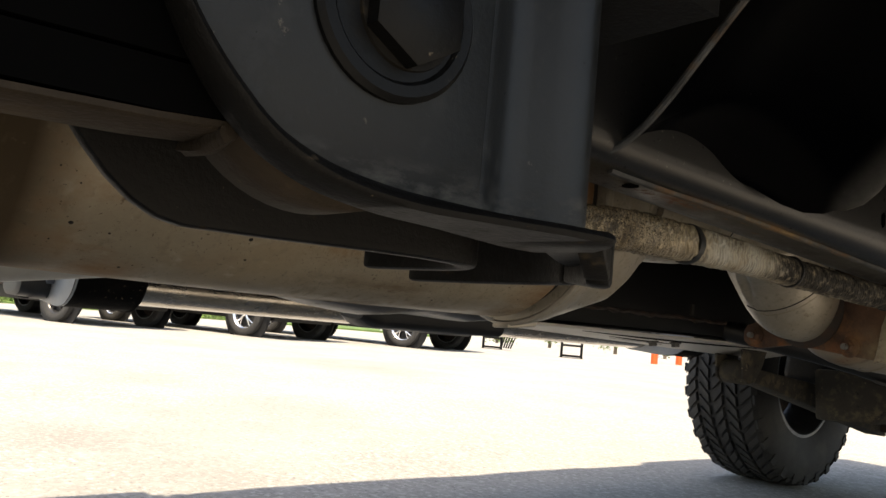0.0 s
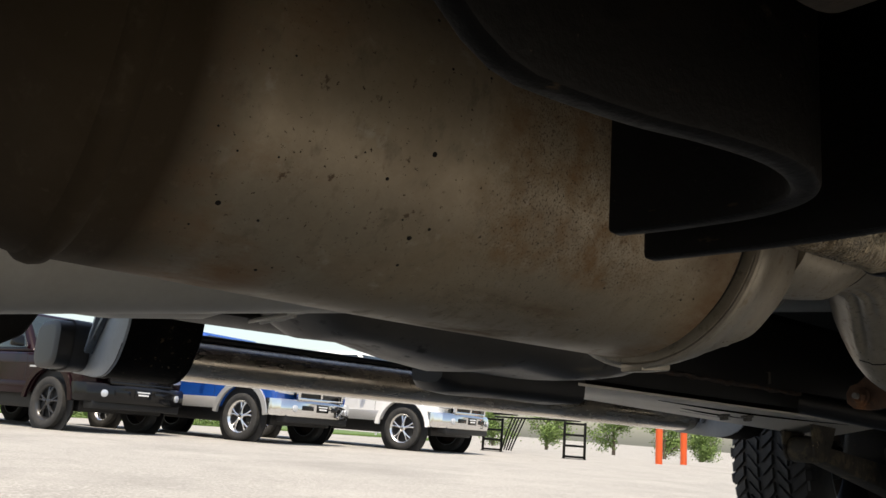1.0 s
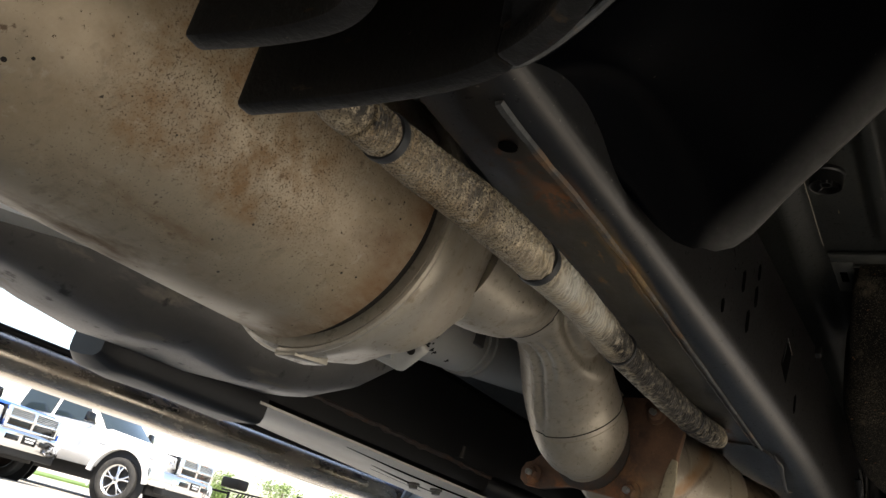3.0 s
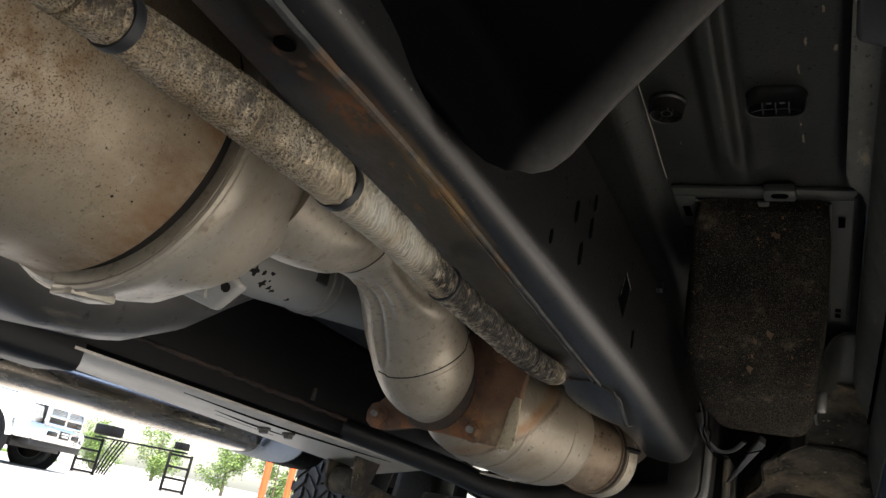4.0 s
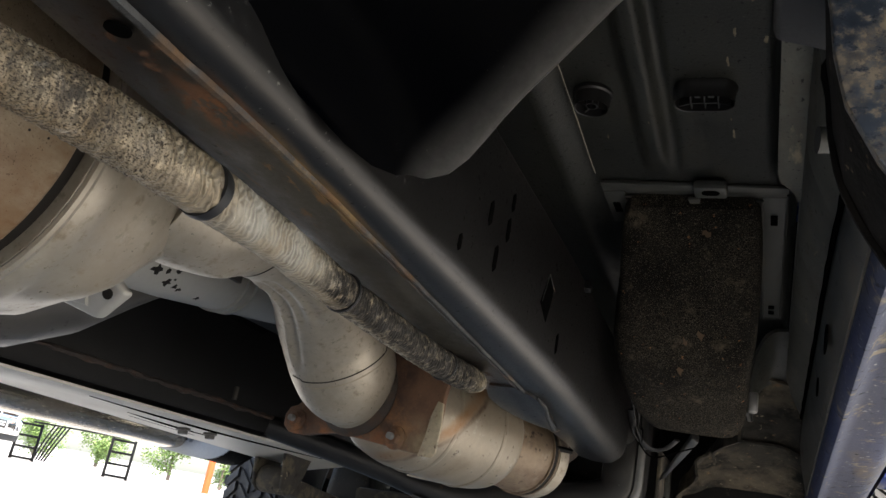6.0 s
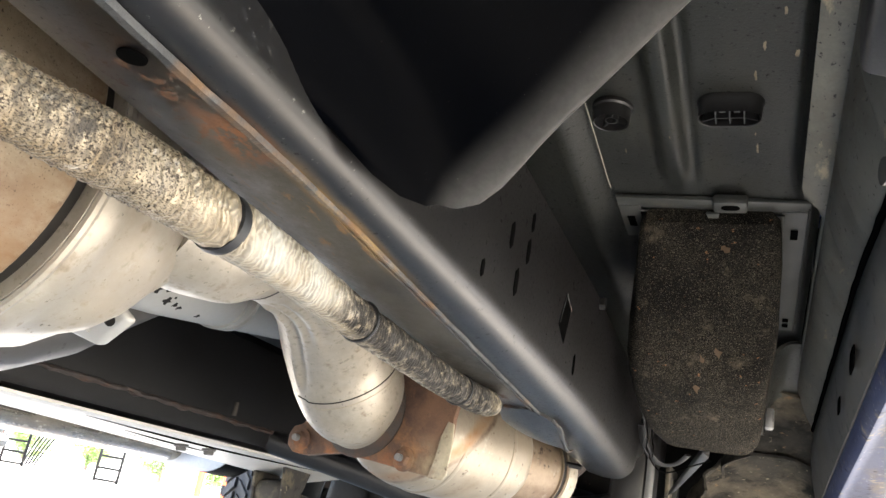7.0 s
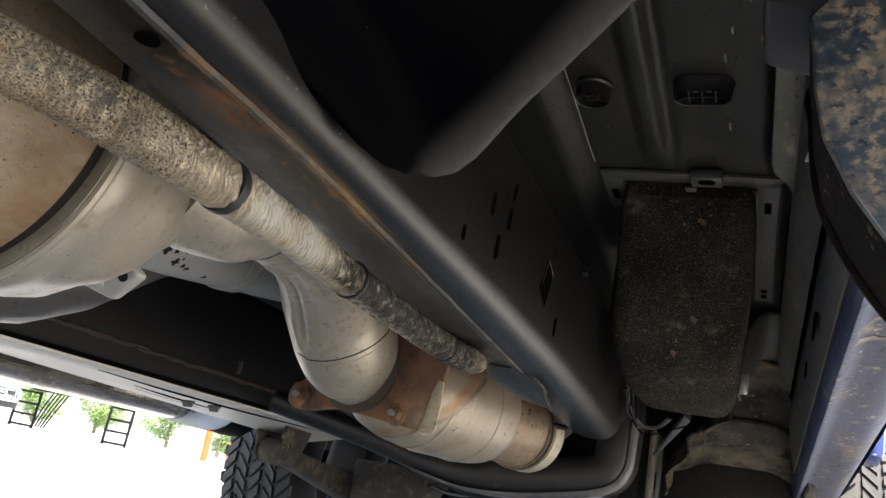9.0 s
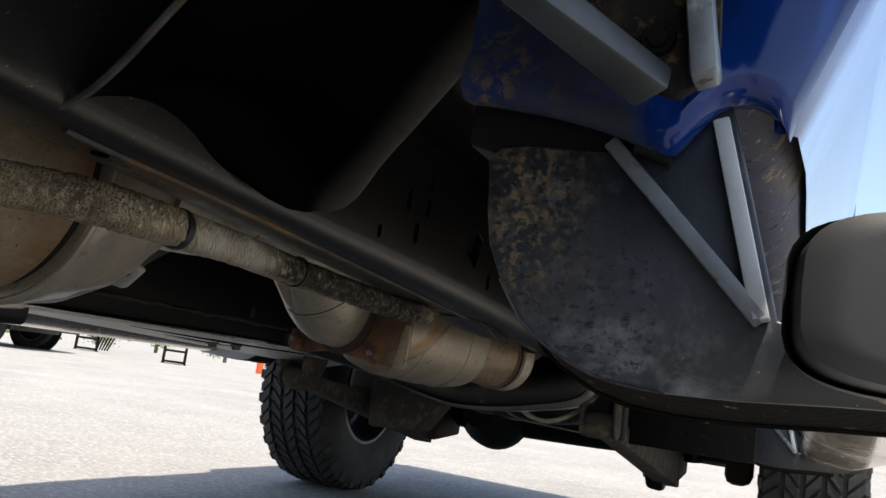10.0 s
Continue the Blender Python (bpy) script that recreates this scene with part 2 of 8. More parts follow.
M_MUDPLATE = surface("black bracket with dried mud", (0.0120, 0.0165, 0.0250), 0.36, vary=0.4, scale=12, grain=260, bump=0.08, spec=0.6,
                     layers=[((0.020, 0.026, 0.033), 9, 0.46, 0.70, 0.45, (1.3, 1, 0.8)), ((0.060, 0.070, 0.080), 34, 0.60, 0.72, 0.7, (1.2, 1, 0.8)), ((0.24, 0.245, 0.24), 170, 0.69, 0.71, 0.8, None)])
M_CHROME = surface("chromed steel", (0.66, 0.66, 0.66), 0.10, metal=1.0, vary=0.06, scale=10, grain=200, bump=0.0,
                   layers=[((0.35, 0.34, 0.32), 20, 0.68, 0.8, 0.4, None)])
M_STEP = surface("dusty steel step tube", (0.46, 0.41, 0.34), 0.17, metal=0.85, vary=0.25, scale=10, grain=200, bump=0.01,
                 layers=[((0.26, 0.205, 0.145), 9, 0.48, 0.72, 0.35, (1, 0.3, 1)), ((0.10, 0.08, 0.056), 60, 0.62, 0.70, 0.6, (1, 0.4, 1))])
M_ALLOY = surface("polished alloy", (0.70, 0.70, 0.70), 0.2, metal=1.0, vary=0.05, scale=6, grain=100, bump=0.0)
M_DARKALLOY = surface("black alloy", (0.02, 0.02, 0.021), 0.3, vary=0.2, scale=6, grain=100, bump=0.0)
M_RUBBER = surface("tyre rubber", (0.022, 0.0215, 0.021), 0.8, vary=0.3, scale=14, grain=220, bump=0.3,
                   layers=[((0.060, 0.057, 0.051), 10, 0.50, 0.82, 0.9, None)])
M_CAP = surface("dusty grey-black plastic", (0.030, 0.031, 0.033), 0.55, vary=0.15, scale=10, grain=600, bump=0.03,
                layers=[((0.045, 0.045, 0.045), 6, 0.5, 0.8, 0.6, None)])
M_BLACKGL = surface("black gloss plastic", (0.006, 0.006, 0.0065), 0.14, vary=0.2, scale=5, grain=200, bump=0.0, spec=0.3)
M_PARKBLUE = surface("bright blue metallic paint", (0.010, 0.085, 0.40), 0.25, metal=0.3, vary=0.05, scale=2, grain=900, bump=0.0, coat=1.0)
M_MAROON = surface("dark maroon paint", (0.010, 0.0022, 0.0040), 0.16, metal=0.2, vary=0.06, scale=2, grain=600, bump=0.0, coat=0.2, spec=0.2)
M_SILVER = surface("silver paint", (0.50, 0.50, 0.49), 0.3, metal=0.5, vary=0.05, scale=2, grain=600, bump=0.0, coat=1.0)
M_WHITE = surface("white paint", (0.78, 0.78, 0.77), 0.3, vary=0.03, scale=2, grain=600, bump=0.0, coat=1.0)
M_GLASS = surface("dark window glass", (0.02, 0.03, 0.035), 0.05, vary=0.05, scale=2, grain=50, bump=0.0)
M_LAMP = surface("headlamp lens", (0.55, 0.57, 0.6), 0.12, metal=0.4, vary=0.15, scale=30, grain=120, bump=0.05)
M_RED = surface("red painted steel", (0.60, 0.085, 0.015), 0.45, vary=0.12, scale=4, grain=200, bump=0.05)
M_GREEN = surface("green sign", (0.005, 0.20, 0.11), 0.5, vary=0.06, scale=4, grain=200, bump=0.0)
M_LEAF = surface("leaves", (0.12, 0.19, 0.045), 0.6, vary=0.45, scale=1.2, grain=9, bump=0.0)
M_BARK = surface("bark", (0.13, 0.10, 0.075), 0.9, vary=0.3, scale=8, grain=60, bump=0.5, stretch=(1, 1, 0.25))
M_GRASS = surface("grass", (0.075, 0.13, 0.03), 0.9, vary=0.35, scale=2, grain=60, bump=0.5)
M_BLOCK = surface("tan concrete block", (0.52, 0.47, 0.39), 0.9, vary=0.15, scale=3, grain=90, bump=0.4)
M_BRAID = surface("braided foil sleeve", (0.32, 0.262, 0.178), 0.45, metal=0.6, vary=0.3, scale=30, grain=500, bump=0.7, bumpscale=0.002,
                  layers=[((0.22, 0.18, 0.125), 45, 0.46, 0.66, 0.6, None), ((0.42, 0.39, 0.33), 70, 0.60, 0.70, 0.35, (1.5, 0.5, 1))])
def braid_pattern(m):
    """Herringbone strands of a braid, along the sleeve's own coordinates."""
    nt = m.node_tree
    bs = nt.nodes["Principled BSDF"]
    sep = nt.nodes.new("ShaderNodeSeparateXYZ")
    nt.links.new(nt.nodes.new("ShaderNodeTexCoord").outputs["UV"], sep.inputs[0])

    def m_(op, a, b=0.0):
        n = nt.nodes.new("ShaderNodeMath")
        n.operation = op
        for sock, v in zip(n.inputs, (a, b)):
            if isinstance(v, (int, float)):
                sock.default_value = v
            else:
                nt.links.new(v, sock)
        return n.outputs[0]

    co = nt.nodes.new("ShaderNodeTexCoord").outputs["Object"]
    wob = noise_tex(nt, co, 55, 3, 0.6)
    zig = m_("ABSOLUTE", m_("SUBTRACT", m_("FRACT", m_("MULTIPLY", sep.outputs[1], 3.0)), 0.5))
    ph = m_("ADD", m_("ADD", m_("MULTIPLY", sep.outputs[0], 1350.0), m_("MULTIPLY", zig, 26.0)), m_("MULTIPLY", wob, 16.0))
    wave = m_("ADD", m_("MULTIPLY", m_("SINE", ph), 0.5), 0.5)
    patch = ramp(nt, noise_tex(nt, co, 38, 3, 0.6), [(0.38, (0.25, 0.25, 0.25)), (0.62, (1, 1, 1))])
    fac = m_("MULTIPLY", m_("SUBTRACT", 1.0, wave), m_("MULTIPLY", patch, 0.55))
    old = bs.inputs["Base Color"].links[0].from_socket
    nt.links.new(mixc(nt, fac, old, (0.035, 0.030, 0.024)), bs.inputs["Base Color"])
    bp = nt.nodes["Bump"]
    oldh = bp.inputs["Height"].links[0].from_socket
    nt.links.new(mathn(nt, "ADD", mathn(nt, "MULTIPLY", oldh, 0.5), mathn(nt, "MULTIPLY", wave, 0.5)), bp.inputs["Height"])


M_NECK = surface("rust-brown heated steel", (0.19, 0.142, 0.096), 0.5, metal=0.5, vary=0.3, scale=12, grain=140, bump=0.12,
                 layers=[((0.085, 0.048, 0.026), 14, 0.48, 0.70, 0.75, (1, 0.5, 1)), ((0.27, 0.235, 0.18), 20, 0.58, 0.72, 0.5, None), ((0.035, 0.022, 0.014), 60, 0.60, 0.68, 0.85, None)])
# Dusty cream, raised further so the colour carries the sunlit ground's reflection.
M_RAILGLOSS = surface("dusty underside paint brightened by ground light", (0.52, 0.49, 0.43), 0.4, vary=0.15, scale=6, grain=200, spec=0.5, bump=0.01,
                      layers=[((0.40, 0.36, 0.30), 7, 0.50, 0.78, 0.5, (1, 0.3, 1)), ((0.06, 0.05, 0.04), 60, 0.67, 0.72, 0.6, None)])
M_SEAM = surface("dusty weld seam", (0.030, 0.031, 0.031), 0.6, vary=0.5, scale=30, grain=200, bump=0.4, spec=0.3, layers=[((0.008, 0.008, 0.008), 25, 0.48, 0.66, 0.7, None), ((0.075, 0.075, 0.07), 60, 0.60, 0.68, 0.6, None), ((0.10, 0.055, 0.024), 9, 0.52, 0.66, 0.9, None)])
M_PANEL = surface("dusty olive-grey panel", (0.110, 0.106, 0.086), 0.6, vary=0.4, scale=6, grain=220, bump=0.1,
                  layers=[((0.055, 0.055, 0.047), 5, 0.48, 0.72, 0.6, None), ((0.095, 0.078, 0.052), 9, 0.56, 0.76, 0.75, (1, 0.5, 1)), ((0.02, 0.019, 0.016), 190, 0.625, 0.65, 0.8, (1, 0.6, 1)), ((0.30, 0.255, 0.175), 30, 0.61, 0.68, 0.9, (1, 0.3, 1))])
M_PANELLOW = surface("olive-grey dusty rocker steel", (0.060, 0.060, 0.054), 0.55, vary=0.4, scale=8, grain=220, bump=0.1, layers=[((0.14, 0.125, 0.095), 8, 0.50, 0.72, 0.8, (1, 0.5, 1)), ((0.03, 0.03, 0.03), 30, 0.58, 0.68, 0.7, None), ((0.24, 0.21, 0.155), 60, 0.64, 0.70, 0.9, None)])
M_RIM = surface("muddy black edge", (0.0020, 0.0018, 0.0016), 0.85, vary=0.5, scale=9, grain=200, bump=0.4, spec=0.1,
                layers=[((0.007, 0.006, 0.005), 16, 0.48, 0.68, 0.9, None), ((0.060, 0.046, 0.030), 60, 0.63, 0.68, 0.95, None), ((0.13, 0.105, 0.07), 110, 0.65, 0.69, 0.95, None)])
M_RIMLINE = surface("pale worn edge", (0.060, 0.060, 0.056), 0.5, vary=0.5, scale=20, grain=200, bump=0.1, layers=[((0.010, 0.010, 0.010), 16, 0.46, 0.64, 0.6, None), ((0.09, 0.07, 0.045), 50, 0.60, 0.68, 0.9, None)])
M_CROSS = surface("worn black crossmember paint", (0.010, 0.010, 0.0105), 0.33, vary=0.35, scale=7, grain=220, spec=0.45, bump=0.03, layers=[((0.03, 0.027, 0.022), 14, 0.55, 0.78, 0.6, None), ((0.10, 0.05, 0.022), 24, 0.66, 0.72, 0.85, None)])
# Grey stands in for ground light reflected along the crossmember's rounded edge.
M_CROSSGLINT = surface("grey edge glint with rust flecks", (0.075, 0.074, 0.070), 0.38, vary=0.35, scale=10, grain=200, spec=0.5, bump=0.03, layers=[((0.022, 0.021, 0.020), 12, 0.50, 0.72, 0.5, None), ((0.09, 0.06, 0.034), 30, 0.64, 0.70, 0.85, None)])
M_HOSE = surface("pale yellowed hose", (0.33, 0.30, 0.22), 0.5, vary=0.2, scale=20, grain=200, bump=0.05, layers=[((0.12, 0.10, 0.07), 16, 0.52, 0.72, 0.7, None)])
for m in (M_RAIL, M_CROSS, M_FRAME):
    m.node_tree.nodes["Principled BSDF"].inputs["Specular Tint"].default_value = (1.0, 0.95, 0.88, 1)
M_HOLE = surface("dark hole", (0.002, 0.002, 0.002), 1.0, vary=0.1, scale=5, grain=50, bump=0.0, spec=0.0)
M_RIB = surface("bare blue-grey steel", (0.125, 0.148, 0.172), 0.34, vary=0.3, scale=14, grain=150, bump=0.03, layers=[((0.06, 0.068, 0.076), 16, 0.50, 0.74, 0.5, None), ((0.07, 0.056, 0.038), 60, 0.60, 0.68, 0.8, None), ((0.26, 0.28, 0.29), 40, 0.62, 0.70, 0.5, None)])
M_ARM = surface("dull blue-grey steel", (0.036, 0.044, 0.052), 0.42, vary=0.35, scale=14, grain=150, bump=0.03, layers=[((0.018, 0.020, 0.023), 16, 0.48, 0.72, 0.5, None), ((0.05, 0.040, 0.027), 60, 0.60, 0.68, 0.8, None)])
M_ARMPLATE = surface("black plate caked with mud", (0.006, 0.006, 0.006), 0.7, vary=0.4, scale=14, grain=200, bump=0.4, spec=0.2, layers=[((0.034, 0.026, 0.017), 30, 0.50, 0.62, 0.95, None), ((0.075, 0.052, 0.030), 80, 0.58, 0.64, 0.95, None)])
M_ENDPLATE = surface("dusty purple-grey paint", (0.017, 0.017, 0.026), 0.55, vary=0.3, scale=9, grain=300, bump=0.1, spec=0.25, layers=[((0.030, 0.029, 0.034), 12, 0.50, 0.72, 0.7, None), ((0.080, 0.060, 0.036), 55, 0.66, 0.70, 0.95, (1, 1, 2))])
# Lighter copy of the rib steel, with the light on it put into the colour.
M_RIBLIT = surface("blue-grey steel painted as lit", (0.36, 0.40, 0.44), 0.45, vary=0.15, scale=14, grain=150, bump=0.05, layers=[((0.28, 0.29, 0.30), 12, 0.56, 0.80, 0.5, None)])
M_SPRING = surface("dusty brown spring steel", (0.021, 0.0155, 0.0105), 0.75, vary=0.45, scale=14, grain=180, bump=0.4, spec=0.12, layers=[((0.055, 0.041, 0.027), 16, 0.52, 0.76, 0.9, None), ((0.10, 0.08, 0.055), 80, 0.66, 0.73, 0.95, None)])
M_BRACE = surface("bare grey steel", (0.19, 0.19, 0.185), 0.4, metal=0.5, vary=0.25, scale=14, grain=160, bump=0.05, layers=[((0.09, 0.08, 0.065), 12, 0.52, 0.72, 0.7, None)])
M_WHITEPL = surface("white plastic", (0.75, 0.75, 0.74), 0.5, vary=0.04, scale=3, grain=100, bump=0.0)


def add_stain_shade_run(m, colour, scale, a, b, ymin, ymax, xmin, xmax, st=(1.4, 0.6, 1), zs=None, soft=0.012):
    """Rust, dirt or painted shade on one stretch of a surface."""
    nt = m.node_tree
    bs = nt.nodes["Principled BSDF"]
    co = nt.nodes.new("ShaderNodeTexCoord").outputs["Object"]
    sep = nt.nodes.new("ShaderNodeSeparateXYZ")
    nt.links.new(co, sep.inputs[0])

    def window(sock, lo, hi, soft):
        up = nt.nodes.new("ShaderNodeMapRange")
        up.inputs[1].default_value, up.inputs[2].default_value = lo, lo + soft
        dn = nt.nodes.new("ShaderNodeMapRange")
        dn.inputs[1].default_value, dn.inputs[2].default_value = hi, hi - soft
        nt.links.new(sock, up.inputs[0])
        nt.links.new(sock, dn.inputs[0])
        return mathn(nt, "MULTIPLY", up.outputs[0], dn.outputs[0])

    w = mathn(nt, "MULTIPLY", window(sep.outputs[1], ymin, ymax, 0.05), window(sep.outputs[0], xmin, xmax, soft))
    if zs:
        w = mathn(nt, "MULTIPLY", w, window(sep.outputs[2], zs[0], zs[1], zs[2]))
    n = ramp(nt, noise_tex(nt, co, scale, 8, 0.7, stretch=st), [(a, (0, 0, 0)), (b, (1, 1, 1))])
    fac = mathn(nt, "MULTIPLY", w, n)
    for link in list(nt.links):
        if link.to_socket == bs.inputs["Base Color"]:
            old = link.from_socket
        if link.to_socket == bs.inputs["Roughness"]:
            oldr = link.from_socket
    nt.links.new(mixc(nt, fac, old, colour), bs.inputs["Base Color"])
    mr = nt.nodes.new("ShaderNodeMix")
    nt.links.new(fac, mr.inputs[0])
    nt.links.new(oldr, mr.inputs[2])
    mr.inputs[3].default_value = 0.9
    nt.links.new(mr.outputs[0], bs.inputs["Roughness"])


def add_edge_dust_sheen(m, colour, along, lo, hi):
    """Dust and painted sheen that thicken towards one edge, given as a weighted sum of x and y."""
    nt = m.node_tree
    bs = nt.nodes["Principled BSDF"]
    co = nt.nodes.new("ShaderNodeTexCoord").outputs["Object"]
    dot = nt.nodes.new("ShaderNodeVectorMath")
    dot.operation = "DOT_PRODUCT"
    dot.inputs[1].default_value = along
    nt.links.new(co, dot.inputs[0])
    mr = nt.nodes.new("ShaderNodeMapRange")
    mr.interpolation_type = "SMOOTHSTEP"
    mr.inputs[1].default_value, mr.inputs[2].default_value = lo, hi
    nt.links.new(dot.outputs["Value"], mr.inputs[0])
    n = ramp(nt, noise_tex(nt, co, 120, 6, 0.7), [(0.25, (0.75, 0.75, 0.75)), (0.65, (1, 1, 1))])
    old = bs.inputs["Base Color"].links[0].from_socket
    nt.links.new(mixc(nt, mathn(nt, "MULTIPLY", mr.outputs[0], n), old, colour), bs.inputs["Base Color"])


def add_ring_stain(m, colour, along, lo, hi, soft, scale, a, b):
    """A stain in a ring round an axis."""
    nt = m.node_tree
    bs = nt.nodes["Principled BSDF"]
    co = nt.nodes.new("ShaderNodeTexCoord").outputs["Object"]
    dot = nt.nodes.new("ShaderNodeVectorMath")
    dot.operation = "DOT_PRODUCT"
    dot.inputs[1].default_value = along
    nt.links.new(co, dot.inputs[0])
    pos = mathn(nt, "ADD", dot.outputs["Value"], mathn(nt, "MULTIPLY", noise_tex(nt, co, 13, 3, 0.6), 0.015))
    fac = None
    for p, q in ((lo, lo + soft), (hi, hi - soft)):
        mr = nt.nodes.new("ShaderNodeMapRange")
        mr.interpolation_type = "SMOOTHSTEP"
        mr.inputs[1].default_value, mr.inputs[2].default_value = p, q
        nt.links.new(pos, mr.inputs[0])
        fac = mr.outputs[0] if fac is None else mathn(nt, "MULTIPLY", fac, mr.outputs[0])
    n = ramp(nt, noise_tex(nt, co, scale, 6, 0.7), [(a, (0, 0, 0)), (b, (1, 1, 1))])
    old = bs.inputs["Base Color"].links[0].from_socket
    nt.links.new(mixc(nt, mathn(nt, "MULTIPLY", fac, n), old, colour), bs.inputs["Base Color"])


# Pale flange colour: some dust, and the lit ground's reflection painted in.
add_edge_dust_sheen(M_MOUNTSHADE, (0.13, 0.127, 0.12), (0.42, 1.0, 0.0), 1.044, 1.090)
add_stain_shade_run(M_RAIL, (0.034, 0.031, 0.023), 12, 0.34, 0.66, 0.72, 1.30, 0.31, 0.415, (1, 0.6, 1))
add_stain_shade_run(M_RAIL, (0.16, 0.062, 0.020), 95, 0.44, 0.53, 0.715, 0.80, 0.365, 0.412, (1.2, 0.8, 1))
add_stain_shade_run(M_RAIL, (0.075, 0.034, 0.016), 60, 0.55, 0.60, 0.66, 0.80, 0.34, 0.40, (1, 1, 1))
add_stain_shade_run(M_RAIL, (0.17, 0.105, 0.042), 45, 0.40, 0.58, 0.77, 1.00, 0.392, 0.418, (1.6, 0.35, 1))
add_stain_shade_run(M_RAIL, (0.12, 0.070, 0.030), 40, 0.55, 0.62, 0.78, 0.98, 0.345, 0.41, (1.6, 0.5, 1))
add_stain_shade_run(M_RAIL, (0.09, 0.034, 0.012), 70, 0.50, 0.58, 1.30, 1.42, 0.345, 0.385, (1, 1, 1))
add_stain_shade_run(M_SEAM, (0.12, 0.078, 0.034), 60, 0.42, 0.58, 0.77, 0.98, 0.2, 0.6, (1, 0.5, 1))
# Dark brown paints in the shade over the canister's rear end.
add_stain_shade_run(M_EXHAUST, (0.050, 0.035, 0.0185), 6, 0.02, 0.34, -0.2, 0.285, -0.2, 0.4)
add_stain_shade_run(M_EXHAUST, (0.22, 0.115, 0.048), 7, 0.42, 0.66, 0.23, 0.36, -0.2, 0.4)
add_stain_shade_run(M_EXHAUST, (0.22, 0.165, 0.10), 11, 0.50, 0.80, 0.66, 0.86, 0.12, 0.4)
add_stain_shade_run(M_EXHAUST, (0.11, 0.055, 0.028), 18, 0.46, 0.64, 0.72, 0.80, 0.19, 0.3)
add_stain_shade_run(M_EXHAUST, (0.12, 0.08, 0.045), 12, 0.46, 0.66, 0.48, 0.66, 0.0, 0.16)
add_stain_shade_run(M_EXHAUST, (0.065, 0.038, 0.020), 560, 0.545, 0.60, 0.46, 0.72, 0.175, 0.4, (1, 1, 1))
add_stain_shade_run(M_EXHAUST, (0.20, 0.12, 0.055), 22, 0.44, 0.66, 0.44, 0.70, 0.17, 0.4, (1, 1, 1))
add_stain_shade_run(M_EXHAUST, (0.055, 0.035, 0.02), 270, 0.63, 0.655, 0.22, 0.82, 0.10, 0.4, (1, 1, 1))
add_stain_shade_run(M_EXHAUST, (0.07, 0.046, 0.026), 480, 0.60, 0.63, 0.45, 0.84, 0.12, 0.4, (1, 1, 1))
add_stain_shade_run(M_EXHAUST, (0.15, 0.078, 0.032), 14, 0.36, 0.62, 0.755, 0.86, -0.1, 0.4)
AX = (0.1656, 0.47175, -0.51255)
add_ring_stain(M_HEATED, (0.20, 0.100, 0.036), AX, 0.502, 0.526, 0.010, 9, 0.26, 0.62)
add_ring_stain(M_HEATED, (0.085, 0.048, 0.026), AX, 0.519, 0.5285, 0.004, 16, 0.36, 0.62)
add_ring_stain(M_HEATED, (0.15, 0.105, 0.062), AX, 0.548, 0.590, 0.018, 10, 0.46, 0.70)
add_stain_shade_run(M_RUST, (0.27, 0.20, 0.12), 20, 0.36, 0.62, 1.2, 1.9, 0.20, 0.29, (1, 1, 1), (0.50, 0.585, 0.035), 0.03)
add_stain_shade_run(M_RUST, (0.20, 0.075, 0.025), 28, 0.46, 0.62, 1.2, 1.9, -0.05, 0.21, (1, 1, 1), (0.50, 0.56, 0.02), 0.02)
add_stain_shade_run(M_HEATED, (0.10, 0.06, 0.033), 14, 0.42, 0.62, 1.815, 1.87, -1, 1)
add_stain_shade_run(M_BRAID, (0.23, 0.17, 0.10), 40, 0.40, 0.62, 0.45, 0.74, 0.2, 0.5, (1, 1, 1))
add_stain_shade_run(M_BRAID, (0.030, 0.021, 0.013), 900, 0.53, 0.56, 0.45, 0.80, 0.2, 0.5, (1, 0.6, 1))
add_stain_shade_run(M_BRAID, (0.030, 0.021, 0.013), 330, 0.57, 0.60, 0.62, 0.80, 0.2, 0.5, (1.6, 1, 1))
add_stain_shade_run(M_BRAID, (0.016, 0.013, 0.010), 90, 0.42, 0.54, 0.40, 0.735, 0.349, 0.5, (1, 1, 1))
add_stain_shade_run(M_BRAID, (0.36, 0.34, 0.29), 30, 0.36, 0.56, 0.80, 0.99, 0.2, 0.5, (1, 1, 1))
add_stain_shade_run(M_BRAID, (0.048, 0.042, 0.034), 120, 0.32, 0.54, 0.975, 1.36, 0.2, 0.5, (1, 1, 1))
add_stain_shade_run(M_BRAID, (0.014, 0.012, 0.010), 110, 0.38, 0.52, 0.93, 1.42, 0.351, 0.5, (1, 1, 1), soft=0.007)
add_stain_shade_run(M_BRAID, (0.24, 0.20, 0.14), 60, 0.40, 0.55, 1.31, 1.42, 0.2, 0.5)
add_stain_shade_run(M_BRAID, (0.38, 0.35, 0.28), 130, 0.45, 0.55, 1.00, 1.38, 0.2, 0.352, (1, 0.6, 1), soft=0.008)
braid_pattern(M_BRAID)
add_stain_shade_run(M_BLUEST, (0.060, 0.058, 0.052), 70, 0.47, 0.62, -1, 1, 0.5, 0.7, (1, 0.6, 1.6), (0.555, 0.580, 0.010))
add_stain_shade_run(M_MUDPLATE, (0.034, 0.043, 0.056), 12, 0.34, 0.66, -3.0, 3.0, 0.71, 0.90, (1.2, 1, 0.8), (0.50, 0.64, 0.07), 0.08)
add_stain_shade_run(M_MUDPLATE, (0.105, 0.118, 0.128), 75, 0.50, 0.68, -3.0, 3.0, 0.72, 0.90, (1.2, 1, 0.8), (0.50, 0.61, 0.05), 0.06)
